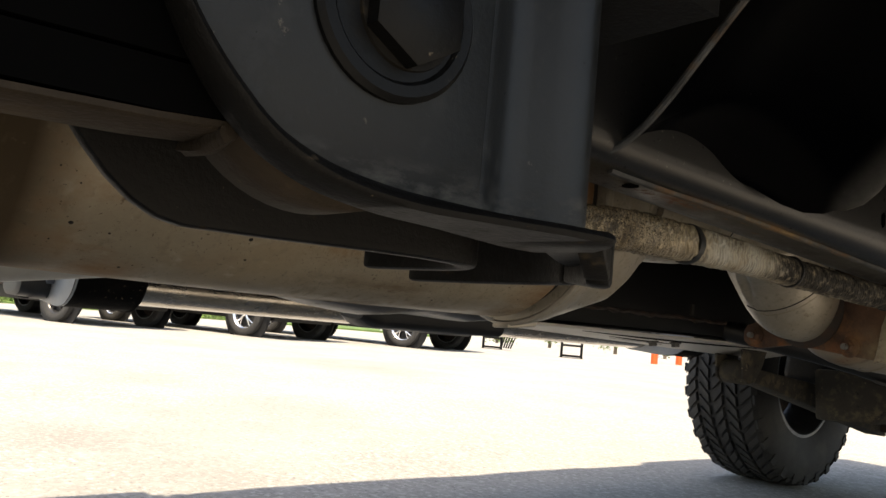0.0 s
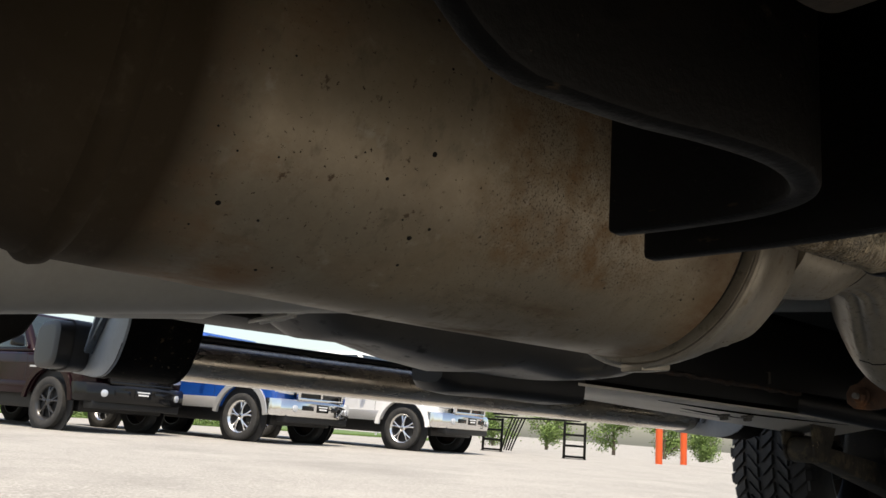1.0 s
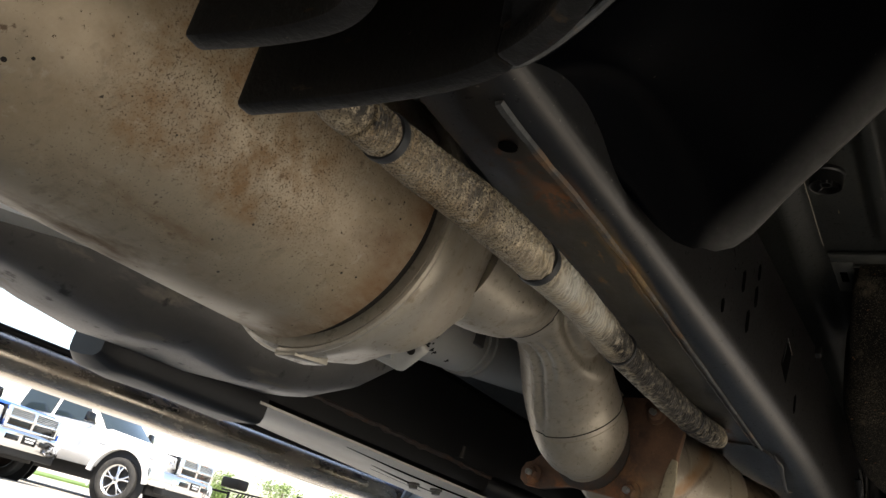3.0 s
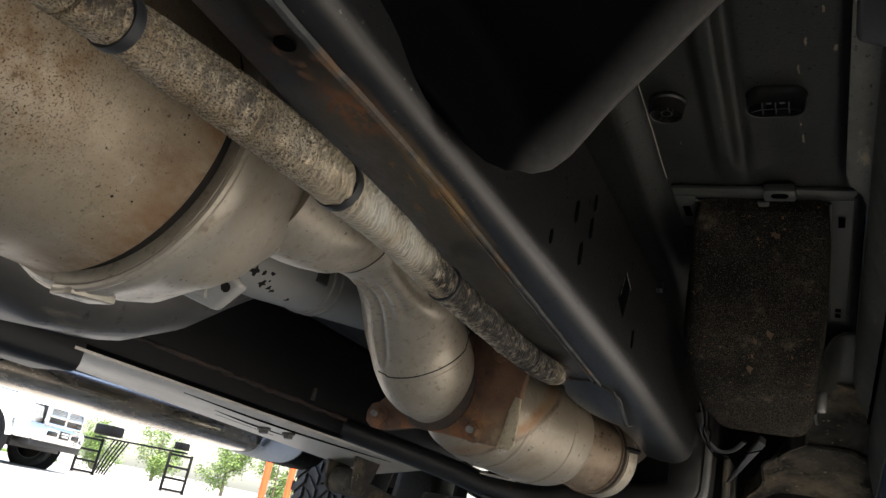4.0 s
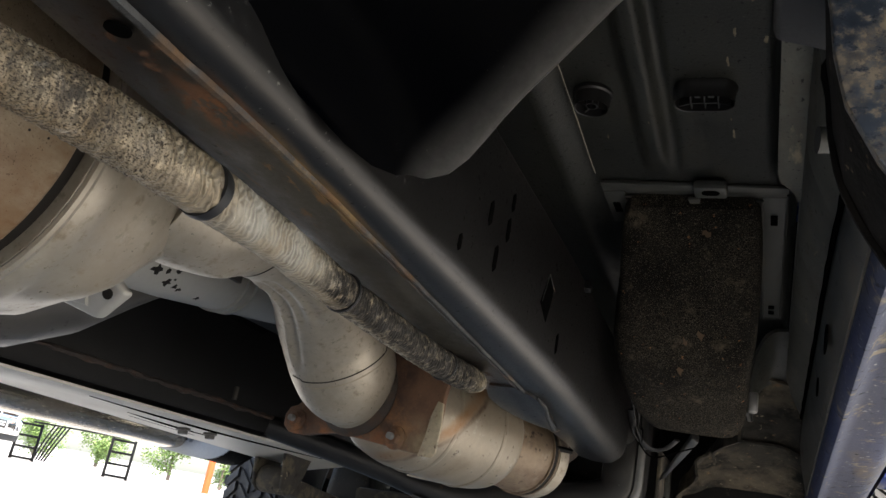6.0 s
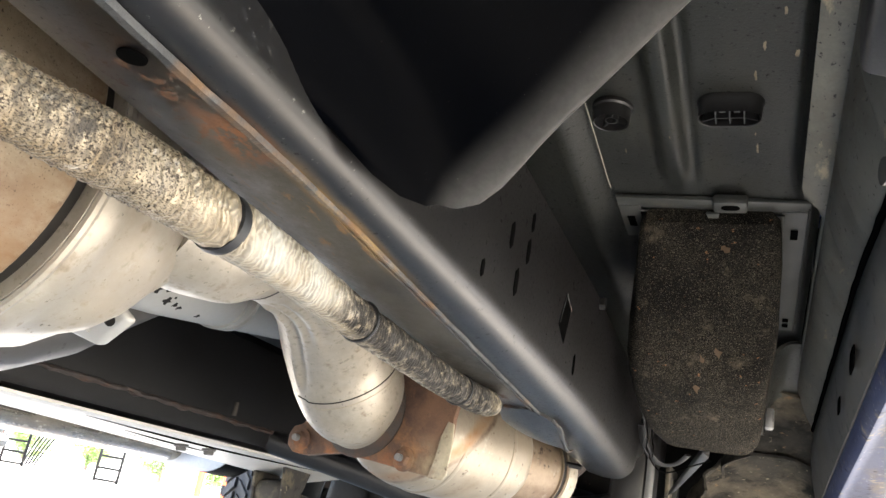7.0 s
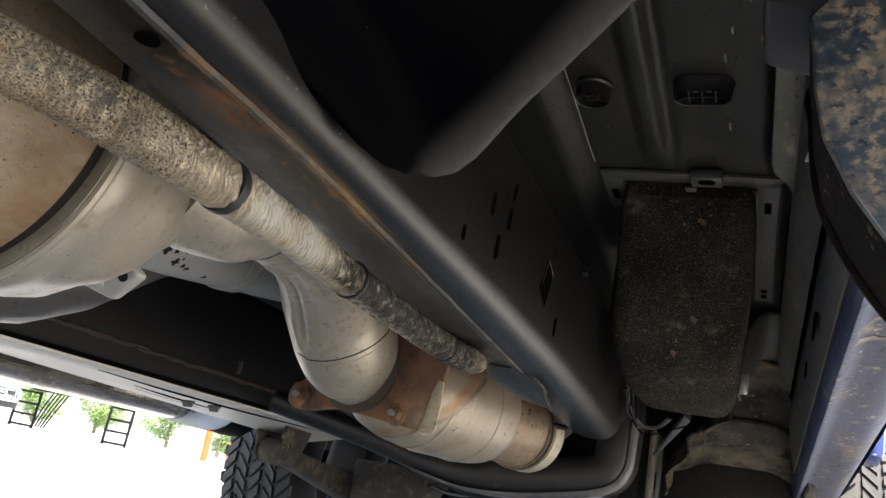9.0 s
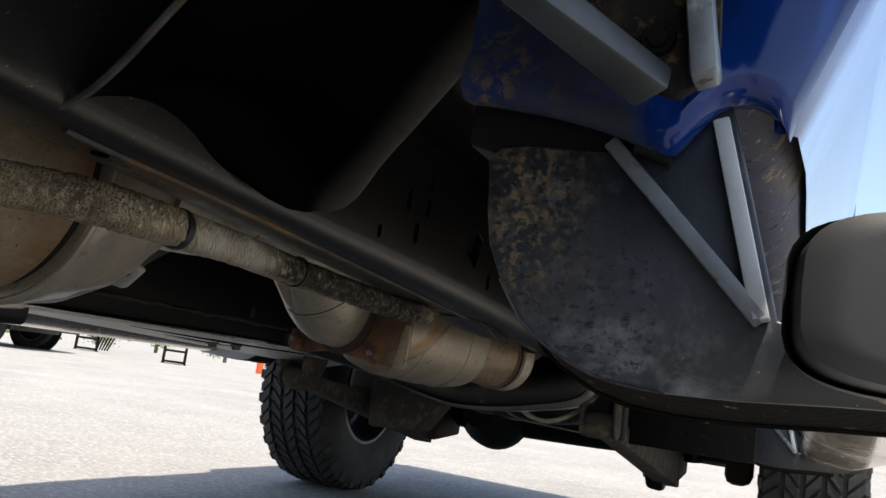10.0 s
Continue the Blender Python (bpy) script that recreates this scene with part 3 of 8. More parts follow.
add_stain_shade_run(M_MUDPLATE, (0.180, 0.200, 0.215), 40, 0.43, 0.66, -3.0, 3.0, 0.73, 0.90, (0.7, 1, 1.2), (0.50, 0.572, 0.025), 0.06)
add_stain_shade_run(M_MUDPLATE, (0.090, 0.069, 0.044), 95, 0.45, 0.58, -3.0, 3.0, 0.70, 0.800, (1, 1, 1), (0.555, 0.72, 0.03), 0.045)
add_stain_shade_run(M_MUDPLATE, (0.155, 0.118, 0.072), 190, 0.51, 0.60, -3.0, 3.0, 0.70, 0.790, (1, 1, 1), (0.56, 0.72, 0.03), 0.05)
add_stain_shade_run(M_MUDPLATE, (0.008, 0.011, 0.017), 150, 0.53, 0.62, -3.0, 3.0, 0.68, 0.84, (1, 1, 1.3))

M_CORNER = surface("blue paint with splashed mud", (0.0022, 0.020, 0.125), 0.10, metal=0.0, vary=0.06, scale=3, grain=500, bump=0.0, coat=0.0, spec=0.28)
add_stain_shade_run(M_CORNER, (0.0045, 0.020, 0.098), 9, 0.20, 0.42, -1, 3, 0.60, 0.800, (1, 1, 1), soft=0.05)
add_stain_shade_run(M_CORNER, (0.110, 0.082, 0.048), 75, 0.53, 0.60, -1, 3, 0.60, 0.835, (1, 1, 1), soft=0.04)
add_stain_shade_run(M_CORNER, (0.050, 0.044, 0.040), 32, 0.52, 0.64, -1, 3, 0.60, 0.815, (1, 1, 1), soft=0.04)
add_stain_shade_run(M_CORNER, (0.028, 0.033, 0.050), 14, 0.36, 0.64, -1, 3, 0.60, 0.825, (1, 1, 1))


# ---------------------------------------------------------------- mesh helpers
def finish(name, bm, material, smooth=40):
    me = bpy.data.meshes.new(name)
    bmesh.ops.recalc_face_normals(bm, faces=bm.faces)
    for f in bm.faces:
        f.smooth = smooth > 0
    if smooth > 0:
        for e in bm.edges:
            if len(e.link_faces) == 2 and e.calc_face_angle(0) > radians(smooth):
                e.smooth = False
    bm.to_mesh(me)
    bm.free()
    me.materials.append(material)
    return me


def thing(name, base, label, category, group="", kind=""):
    ob = new(name)
    ob.empty_display_size = 0.2
    ob.location = base
    return tagged(ob, label, category, group, kind)


def part(name, bm, material, parent=None, label="", smooth=40):
    ob = new(name, finish(name, bm, material, smooth))
    if parent:
        m = Matrix.Identity(4)
        p = parent
        while p:
            m = Matrix.Translation(p.location) @ m if p.type == "EMPTY" else m
            p = p.parent
        ob.parent = parent
        ob.matrix_parent_inverse = m.inverted() if parent.type == "EMPTY" else Matrix.Identity(4)
    return tagged(ob, label) if label else ob


def bevel(bm, w, seg=2, angle=30):
    bm.normal_update()
    ed = [e for e in bm.edges if len(e.link_faces) == 2 and e.calc_face_angle(0) > radians(angle)]
    if w > 0 and ed:
        bmesh.ops.bevel(bm, geom=ed, offset=w, segments=seg, affect="EDGES", profile=0.5, clamp_overlap=True)
    return bm


def box(lo, hi, w=0.0, seg=2, bm=None):
    b = bmesh.new()
    c = [(lo[k] + hi[k]) / 2 for k in range(3)]
    s = [abs(hi[k] - lo[k]) for k in range(3)]
    bmesh.ops.create_cube(b, size=1, matrix=Matrix.Translation(c) @ Matrix.Diagonal((*s, 1)))
    bevel(b, w, seg)
    return join(bm, b)


def join(bm, b):
    if bm is None:
        return b
    me = bpy.data.meshes.new("t")
    b.to_mesh(me)
    b.free()
    bm.from_mesh(me)
    bpy.data.meshes.remove(me)
    return bm


def hexa(corners, w=0.0, seg=2, bm=None):
    """A solid of eight corners: the lower four round, then the upper four."""
    b = bmesh.new()
    v = [b.verts.new(c) for c in corners]
    for f in ((0, 1, 2, 3), (4, 5, 6, 7), (0, 1, 5, 4), (1, 2, 6, 5), (2, 3, 7, 6), (3, 0, 4, 7)):
        b.faces.new([v[i] for i in f])
    bmesh.ops.recalc_face_normals(b, faces=b.faces)
    bevel(b, w, seg)
    return join(bm, b)


def prism(outline, axis, a, c, w=0.0, seg=2, bm=None):
    """An outline in the two other axes, in their order, drawn out along the axis from a to c."""
    b = bmesh.new()
    k = "xyz".index(axis)

    def at(p, h):
        q = list(p)
        q.insert(k, h)
        return b.verts.new(q)

    lo = [at(p, a) for p in outline]
    hi = [at(p, c) for p in outline]
    n = len(lo)
    b.faces.new(lo)
    b.faces.new(hi[::-1])
    for i in range(n):
        b.faces.new((lo[i], lo[(i + 1) % n], hi[(i + 1) % n], hi[i]))
    bmesh.ops.recalc_face_normals(b, faces=b.faces)
    bevel(b, w, seg)
    return join(bm, b)


def curve_points(pts, steps=8):
    """A smooth line through points (any number of values each)."""
    P = [np.array(p, float) for p in pts]
    P = [2 * P[0] - P[1]] + P + [2 * P[-1] - P[-2]]
    out = []
    for i in range(1, len(P) - 2):
        for s in range(steps):
            t = s / steps
            a, b_, c, d = P[i - 1 : i + 3]
            out.append(0.5 * (2 * b_ + (c - a) * t + (2 * a - 5 * b_ + 4 * c - d) * t * t + (3 * b_ - a - 3 * c + d) * t ** 3))
    out.append(P[-2])
    return out


def tube(pts, radii, n=20, smooth_steps=0, cap=True, bm=None, wobble=0.0, flat=None):
    """A round bar along points, of given radii. flat: (rx, rz) factors of its section."""
    b = bmesh.new()
    if isinstance(radii, (int, float)):
        radii = [radii] * len(pts)
    rows = [np.array((*p, r), float) for p, r in zip(pts, radii)]
    if smooth_steps:
        rows = curve_points(rows, smooth_steps)
    P = [Vector(r[:3]) for r in rows]
    R = [float(r[3]) for r in rows]
    t0 = (P[1] - P[0]).normalized()
    up = Vector((0, 0, 1)) if abs(t0.z) < 0.9 else Vector((1, 0, 0))
    u = t0.cross(up).normalized()
    rings = []
    for i, p in enumerate(P):
        t = (P[min(i + 1, len(P) - 1)] - P[max(i - 1, 0)]).normalized()
        u = (u - t * u.dot(t)).normalized()
        v = t.cross(u)
        ring = []
        for k in range(n):
            a = 2 * math.pi * k / n
            r = R[i]
            if wobble:
                r *= 1 + wobble * noise.noise(Vector((p.x * 40 + 3 * math.cos(a), p.y * 40, p.z * 40 + 3 * math.sin(a))))
            fx, fz = flat or (1, 1)
            ring.append(b.verts.new(p + u * (math.cos(a) * r * fx) + v * (math.sin(a) * r * fz)))
        rings.append(ring)
    for A, B in zip(rings, rings[1:]):
        for k in range(n):
            b.faces.new((A[k], A[(k + 1) % n], B[(k + 1) % n], B[k]))
    if cap:
        b.faces.new(rings[0])
        b.faces.new(rings[-1][::-1])
    return join(bm, b)


def lathe(profile, centre, axis, n=48, bm=None, closed=False):
    """A turned body: (radius, height along the axis) pairs round the axis through the centre."""
    b = bmesh.new()
    q = Vector((0, 0, 1)).rotation_difference(Vector(axis).normalized())
    rings = []
    for r, h in profile:
        ring = []
        for k in range(n):
            a = 2 * math.pi * k / n
            ring.append(b.verts.new(Vector(centre) + q @ Vector((r * math.cos(a), r * math.sin(a), h))))
        rings.append(ring)
    pairs = list(zip(rings, rings[1:])) + ([(rings[-1], rings[0])] if closed else [])
    for A, B in pairs:
        for k in range(n):
            b.faces.new((A[k], A[(k + 1) % n], B[(k + 1) % n], B[k]))
    if not closed:
        if profile[0][0] > 1e-6:
            b.faces.new(rings[0])
        if profile[-1][0] > 1e-6:
            b.faces.new(rings[-1][::-1])
        bmesh.ops.remove_doubles(b, verts=b.verts, dist=1e-6)
    return join(bm, b)


def hex_bolt(centre, axis, across, height, bm=None, washer=0.0):
    r = across / math.sqrt(3)
    b = bmesh.new()
    b = lathe([(r, 0), (r, height * 0.8), (r * 0.86, height)], centre, axis, 6, b)
    if washer:
        b = lathe([(washer, -0.001), (washer, 0.003), (washer * 0.93, 0.004)], centre, axis, 24, b)
    return join(bm, b)


def wall_strip(line, z0, z1, thick, w=0.0, bm=None):
    """A bent upright sheet along a line seen from above."""
    b = bmesh.new()
    L = [Vector((x, y, 0)) for x, y in line]
    nrm = []
    for i in range(len(L)):
        d = (L[min(i + 1, len(L) - 1)] - L[max(i - 1, 0)]).normalized()
        nrm.append(Vector((-d.y, d.x, 0)))
    q = []
    lows = z0 if isinstance(z0, list) else [z0] * len(L)
    tops = z1 if isinstance(z1, list) else [z1] * len(L)
    for p, n, lo, hi in zip(L, nrm, lows, tops):
        q.append([b.verts.new(p + n * s * thick / 2 + Vector((0, 0, z))) for s, z in ((-1, lo), (1, lo), (1, hi), (-1, hi))])
    for A, B in zip(q, q[1:]):
        for k in range(4):
            b.faces.new((A[k], A[(k + 1) % 4], B[(k + 1) % 4], B[k]))
    b.faces.new(q[0])
    b.faces.new(q[-1][::-1])
    bmesh.ops.recalc_face_normals(b, faces=b.faces)
    bevel(b, w, 2, 50)
    return join(bm, b)


# ---------------------------------------------------------------- ground and distance
def ground_sheet():
    bm = bmesh.new()
    n = 24
    xs = sorted(set([-900, -300, -120, -60] + [-30 + 2.5 * i for i in range(n + 1)] + [60, 120, 300, 900]))
    grid = [[bm.verts.new((x, y, -min(2.2, 0.035 * max(0.0, math.hypot(x, y) - 30)))) for y in xs] for x in xs]
    for i in range(len(xs) - 1):
        for j in range(len(xs) - 1):
            bm.faces.new((grid[i][j], grid[i + 1][j], grid[i + 1][j + 1], grid[i][j + 1]))
    return part("ground", bm, M_ASPHALT)


tagged(ground_sheet(), "sunlit grey asphalt of a parking lot with coarse grit", "ground", kind="structure")

grass = part("grass_verge", box((-33, -30, -0.4), (-24, 22, 0.06), 0.02), M_GRASS)
tagged(grass, "mown green grass verge beyond the parked pickups", "grass", kind="stuff")


# ---------------------------------------------------------------- the pickup overhead
truck = thing("pickup_truck", (0, 1.2, 0), "blue lifted pickup with stained exhaust and muddy side steps", "pickup truck")


def rake(y):
    return -0.053 * (y - 1.0)


def rail_section(x0, x1, base, high, side, soft=1.0):
    """Box section of a frame rail with a rolled lower outer corner, as (x, z over the base)."""
    k = soft
    s = [(x0, 0.022), (x0 + 0.006, 0.006), (x0 + 0.03, 0.001), (x1 - 0.036 * k, 0.0), (x1 - 0.028 * k, 0.0006 * k), (x1 - 0.021 * k, 0.0026 * k), (x1 - 0.0145 * k, 0.006 * k), (x1 - 0.009 * k, 0.0105 * k), (x1 - 0.0045 * k, 0.0165 * k), (x1 - 0.0015 * k, 0.024 * k), (x1, 0.034 * k), (x1, 0.06), (x1, high - 0.03),
         (x1 - 0.02, high), (x0 + 0.02, high), (x0, high - 0.02)]
    return [(side * x, base + z) for x, z in s]


def loft(sections, bm=None, cap=True):
    """A skin over rings of points of equal number."""
    b = bmesh.new()
    rings = [[b.verts.new(p) for p in s] for s in sections]
    n = len(rings[0])
    for A, B in zip(rings, rings[1:]):
        for k in range(n):
            b.faces.new((A[k], A[(k + 1) % n], B[(k + 1) % n], B[k]))
    if cap:
        b.faces.new(rings[0])
        b.faces.new(rings[-1][::-1])
    bmesh.ops.recalc_face_normals(b, faces=b.faces)
    return join(bm, b)


def rail_outer(y):
    """Outer face of the right rail, which splays outwards towards the front."""
    if y < 1.08:
        return 0.4457 - 0.048 * (1.08 - max(y, 0.6))
    return min(0.459, 0.4457 + 0.034 * (y - 1.08))


def rail_seam(y):
    return 0.4085 - 0.075 * max(0.0, 0.88 - max(y, 0.66)) ** 1.15 * 0.9


def rail_right():
    rows = []
    for y, dz, hi in ((-1.6, 0.10, 0.16), (-0.9, 0.14, 0.16), (-0.2, 0.06, 0.18), (0.44, 0.0, 0.2), (0.62, 0.0, 0.2), (0.8, 0.0, 0.2), (0.95, 0.0, 0.2), (1.08, 0.0, 0.2), (1.2, 0.0, 0.2), (1.35, 0.0, 0.2), (1.46, 0, 0.2), (1.6, 0, 0.2), (1.8, 0, 0.2), (1.93, 0.0, 0.2), (1.95, 0.006, 0.19), (1.966, 0.022, 0.17), (1.975, 0.045, 0.14), (2.2, 0.08, 0.12), (2.45, 0.10, 0.12), (2.9, 0.20, 0.12), (4.3, 0.20, 0.11)):
        zb = 0.642 + rake(min(max(y, 0.3), 2.4)) + dz
        # the bottom of the rail narrows ahead of the gusset
        inner = 0.325 + 0.050 * max(0.0, min(1.0, (y - 1.42) / 0.25))
        rows.append([(x, y, z) for x, z in rail_section(inner, rail_outer(y), zb, hi, 1, 0.58 + 0.34 * max(0.0, min(1.0, (y - 0.85) / 0.4)))])
    ob = part("frame_rail", loft(rows), M_RAIL, truck, "black painted frame rail with rust along its lower seam")
    # folded seam under the rail: a broad lip at first, then two thin lines, with a kink at the front end
    secs = []
    for i in range(90):
        y = 0.628 + i * (1.445 - 0.628) / 89
        wide = 0.0034 if y < 0.78 else 0.0034 - 0.0019 * min(1.0, (y - 0.78) / 0.08)
        wide *= 1 + 0.16 * noise.noise(Vector((y * 60, 0, 0)))
        x = rail_seam(y) + 0.0009 * noise.noise(Vector((y * 22, 7, 0)))
        z = 0.6412 + rake(y) - 0.0008
        h = 0.0022 + 0.0006 * noise.noise(Vector((y * 90, 3, 0)))
        secs.append([(x - wide, y, z + 0.0012), (x - wide * 0.8, y, z - h), (x + wide * 0.5, y, z - h * 0.8), (x + wide, y, z + 0.0012)])
    part("weld_seam", loft(secs), M_SEAM, ob, "folded seam, bare and rusty in places", smooth=50)
    bm = tube([(0.4012 + 0.0005 * math.sin(i * 1.7), 0.80 + i * 0.0125, 0.6412 + rake(0.80 + i * 0.0125) - 0.0006) for i in range(52)], 0.0009, 6)
    part("weld_seam", bm, M_SEAM, ob)
    # oblong slots punched through the outer face
    for y, z, h, w in ((1.124, 0.695, 0.0145, 0.0050), (1.0365, 0.6785, 0.0085, 0.0036), (1.3707, 0.673, 0.0135, 0.0046), (1.147, 0.734, 0.014, 0.0046), (1.095, 0.731, 0.014, 0.0046), (1.150, 0.766, 0.011, 0.004)):
        x = rail_outer(y) + 0.0003
        oval = [(y - w, z - 0.6 * h), (y - 0.3 * w, z - h), (y + w, z - 0.6 * h), (y + w, z + 0.6 * h), (y + 0.3 * w, z + h), (y - w, z + 0.6 * h)]
        slot = part("slot", prism(oval, "x", x - 0.001, x + 0.0006), M_HOLE, ob, "oblong punched slot")
        part("slot_edge", tube([(x + 0.0002, oval[k % 6][0], oval[k % 6][1]) for k in (2, 3, 4)], 0.0004, 6), M_SEAM, slot, "bare edge of the slot")
    bm = prism([(1.284, 0.700), (1.304, 0.741), (1.333, 0.728), (1.314, 0.684)], "x", 0.4520, 0.4542)
    slot = part("slot", bm, M_HOLE, ob, "diamond-shaped punched hole")
    part("slot_edge", tube([(0.4540, 1.286, 0.702), (0.4543, 1.304, 0.741), (0.4550, 1.333, 0.728)], 0.0006, 6), M_SEAM, slot)
    part("hole", lathe([(0.0, 0), (0.0075, 0), (0.0075, 0.0012), (0.0, 0.0012)], (0.3775, 0.680, 0.6585), (0, 0, -1), 24), M_HOLE, ob, "round drain hole")
    part("bolt", hex_bolt((0.4545, 1.474, 0.782), (1, 0, 0), 0.016, 0.012), M_BLACKST, ob)
    rb = random.Random(21)
    b = bmesh.new()
    ring = []
    for k in range(11):
        a = 2 * math.pi * k / 11
        q = 0.0046 * rb.uniform(0.55, 1.2)
        ring.append(b.verts.new((0.4345 + 0.85 * q * math.cos(a) + 0.0004, 1.097 + q * 1.3 * math.sin(a), 0.6437 + 0.5 * q * math.cos(a) - 0.0008)))
    b.faces.new(ring)
    part("paint_chip", b, M_FLAKE, ob)
    return ob


rail = rail_right()

# gusset that hangs below the rail's inner edge, drawn down to a torn lip
rows = []
for y, xi, xo, d in ((1.405, 0.366, 0.400, 0.001), (1.435, 0.354, 0.416, 0.004), (1.47, 0.347, 0.421, 0.008), (1.52, 0.349, 0.419, 0.010), (1.57, 0.357, 0.414, 0.010), (1.61, 0.367, 0.409, 0.007), (1.645, 0.378, 0.403, 0.003)):
    zb = 0.6405 + rake(y)
    ring = []
    for k in range(15):
        q = k / 14
        ring.append((xi + (xo - xi) * q, y, zb - d * (0.45 + 0.55 * math.sin(math.pi * q * 0.9) - 0.25 * math.exp(-((q - 0.75) / 0.12) ** 2))))
    rows.append(ring + [(xo - 0.003, y, zb + 0.012), (xi + 0.003, y, zb + 0.012)])
gusset = part("rail_gusset", loft(rows), M_RAIL, truck, "dented black gusset under the rail", smooth=70)
torn = [(0.4225, 1.440, 0.6155), (0.4228, 1.455, 0.6120), (0.4245, 1.475, 0.6095), (0.4200, 1.515, 0.6020), (0.4165, 1.555, 0.5960), (0.4140, 1.585, 0.5945), (0.4185, 1.600, 0.5980)]
part("torn_edge", tube(torn, [0.0012, 0.0018, 0.0026, 0.0022, 0.0018, 0.0022, 0.0008], 8, 4, flat=(1.4, 0.8)), M_SEAM, gusset, "bare torn edge")


def rail_left():
    rows = []
    for y, zb in ((-1.6, 0.74), (-0.9, 0.78), (-0.2, 0.68), (0.2, 0.585), (0.5, 0.561), (0.92, 0.563)):
        rows.append([(x, y, z) for x, z in rail_section(0.325, 0.456, zb, 0.18, -1)])
    for y in (1.22, 1.5, 1.9, 2.3, 2.6):
        rows.append([(x, y, z) for x, z in rail_section(0.325, 0.47, 0.545 + 0.004 * (y - 1.2), 0.223, -1)])
    rows += [[(x, y, z) for x, z in rail_section(0.325, 0.456, 0.70, 0.18, -1)] for y in (3.0, 4.3)]
    ob = part("frame_rail", loft(rows), M_FRAME, truck, "black painted frame rail, rusty along a weld")
    part("rail_plate", hexa([(-0.515, 1.20, 0.535), (-0.33, 1.20, 0.5385), (-0.33, 2.46, 0.5385), (-0.50, 2.46, 0.500), (-0.515, 1.20, 0.540), (-0.33, 1.20, 0.5435), (-0.33, 2.46, 0.5435), (-0.50, 2.46, 0.505)], 0.001), M_RAILGLOSS, ob, "dusty cream underside plate, brightened for reflected ground light")
    line = [(-0.3235 + 0.001 * math.sin(i * 2.3), 0.95 + i * 0.012, 0.587 + 0.003 * noise.noise(Vector((i * 0.31, 0, 0))) + 0.002 * noise.noise(Vector((i * 1.1, 4, 0)))) for i in range(120)]
    part("weld_seam", tube(line, 0.0042, 8, wobble=0.9), M_DARKRUST, ob, "rusty weld bead")
    # long slot strip and bolt heads on the underside
    def on_plate(x, y, lift=0.0008):
        q = (x + 0.33) / -0.18
        return Vector((x, y, 0.5385 - (0.0035 + 0.0278 * (y - 1.2)) * q - lift))

    for line, r in (([(-0.375, 1.50), (-0.385, 1.75), (-0.375, 2.0), (-0.352, 2.30)], 0.0022), ([(-0.43, 1.66), (-0.44, 1.80), (-0.435, 1.95)], 0.0020), ([(-0.46, 1.70), (-0.465, 1.92)], 0.0016)):
        part("slot", tube([tuple(on_plate(x, y)) for x, y in line], [r * 0.3] + [r] * (len(line) - 2) + [r * 0.3], 6, 6), M_HOLE, ob, "long narrow slot")
    for x, y in ((-0.41, 1.90), (-0.435, 1.84)):
        part("bolt", hex_bolt(tuple(on_plate(x, y, 0)), (0.12, 0, -1), 0.02, 0.012, washer=0.015), M_TANK, ob)
    return ob


rail_l = rail_left()
# wrapped end of the reinforcement under the left rail
rows = []
for y, s in ((0.905, 0.6), (0.93, 0.95), (0.98, 1.0), (1.10, 0.98), (1.22, 0.97)):
    ring = []
    for k in range(20):
        a = 2 * math.pi * k / 20
        c, d = math.cos(a), math.sin(a)
        rx = 0.066 * math.copysign(abs(c) ** 0.45, c) * s
        rz = 0.037 * math.copysign(abs(d) ** 0.45, d) * s * (1 + 0.05 * math.sin(5 * a + 30 * y))
        ring.append((-0.395 + rx, y, 0.540 + rz))
    rows.append(ring)
part("rubber_boot", loft(rows), M_PLASTIC, truck, "creased black rubber boot")

# ---- spring hanger
hanger_plate = bmesh.new()
edge = [(0.15, 0.76), (0.165, 0.68), (0.178, 0.632), (0.192, 0.603), (0.212, 0.580), (0.235, 0.568), (0.262, 0.563), (0.30, 0.561), (0.311, 0.561), (0.311, 0.60), (0.311, 0.66), (0.311, 0.70), (0.311, 0.76)]
prism(edge, "x", 0.592, 0.599, 0.0015, 2, hanger_plate)
# the bulged front half of the plate
rows = []
for y, x in ((0.296, 0.5975), (0.306, 0.5985), (0.311, 0.5988), (0.317, 0.5970), (0.323, 0.5930), (0.330, 0.5920), (0.336, 0.5965), (0.341, 0.6030), (0.347, 0.6080), (0.354, 0.6105), (0.361, 0.6085), (0.367, 0.6030), (0.371, 0.5960)):
    zb = 0.575 if y < 0.25 else 0.566 if y < 0.28 else 0.562
    rows.append([(x, y, zb), (x, y, 0.75), (x - 0.010, y, 0.75), (x - 0.010, y, zb)])
hanger_plate = loft(rows, hanger_plate)
hanger = part("spring_hanger", hanger_plate, M_BLUEST, truck, "thick blue-grey spring hanger plate with chipped coating", smooth=75)
lip = curve_points([(0.600, 0.150, 0.70), (0.600, 0.166, 0.660), (0.600, 0.178, 0.629), (0.601, 0.193, 0.601), (0.602, 0.213, 0.579), (0.604, 0.237, 0.567), (0.609, 0.265, 0.562), (0.620, 0.293, 0.5605), (0.634, 0.316, 0.559), (0.637, 0.334, 0.558), (0.616, 0.350, 0.558)], 6)
rows = []
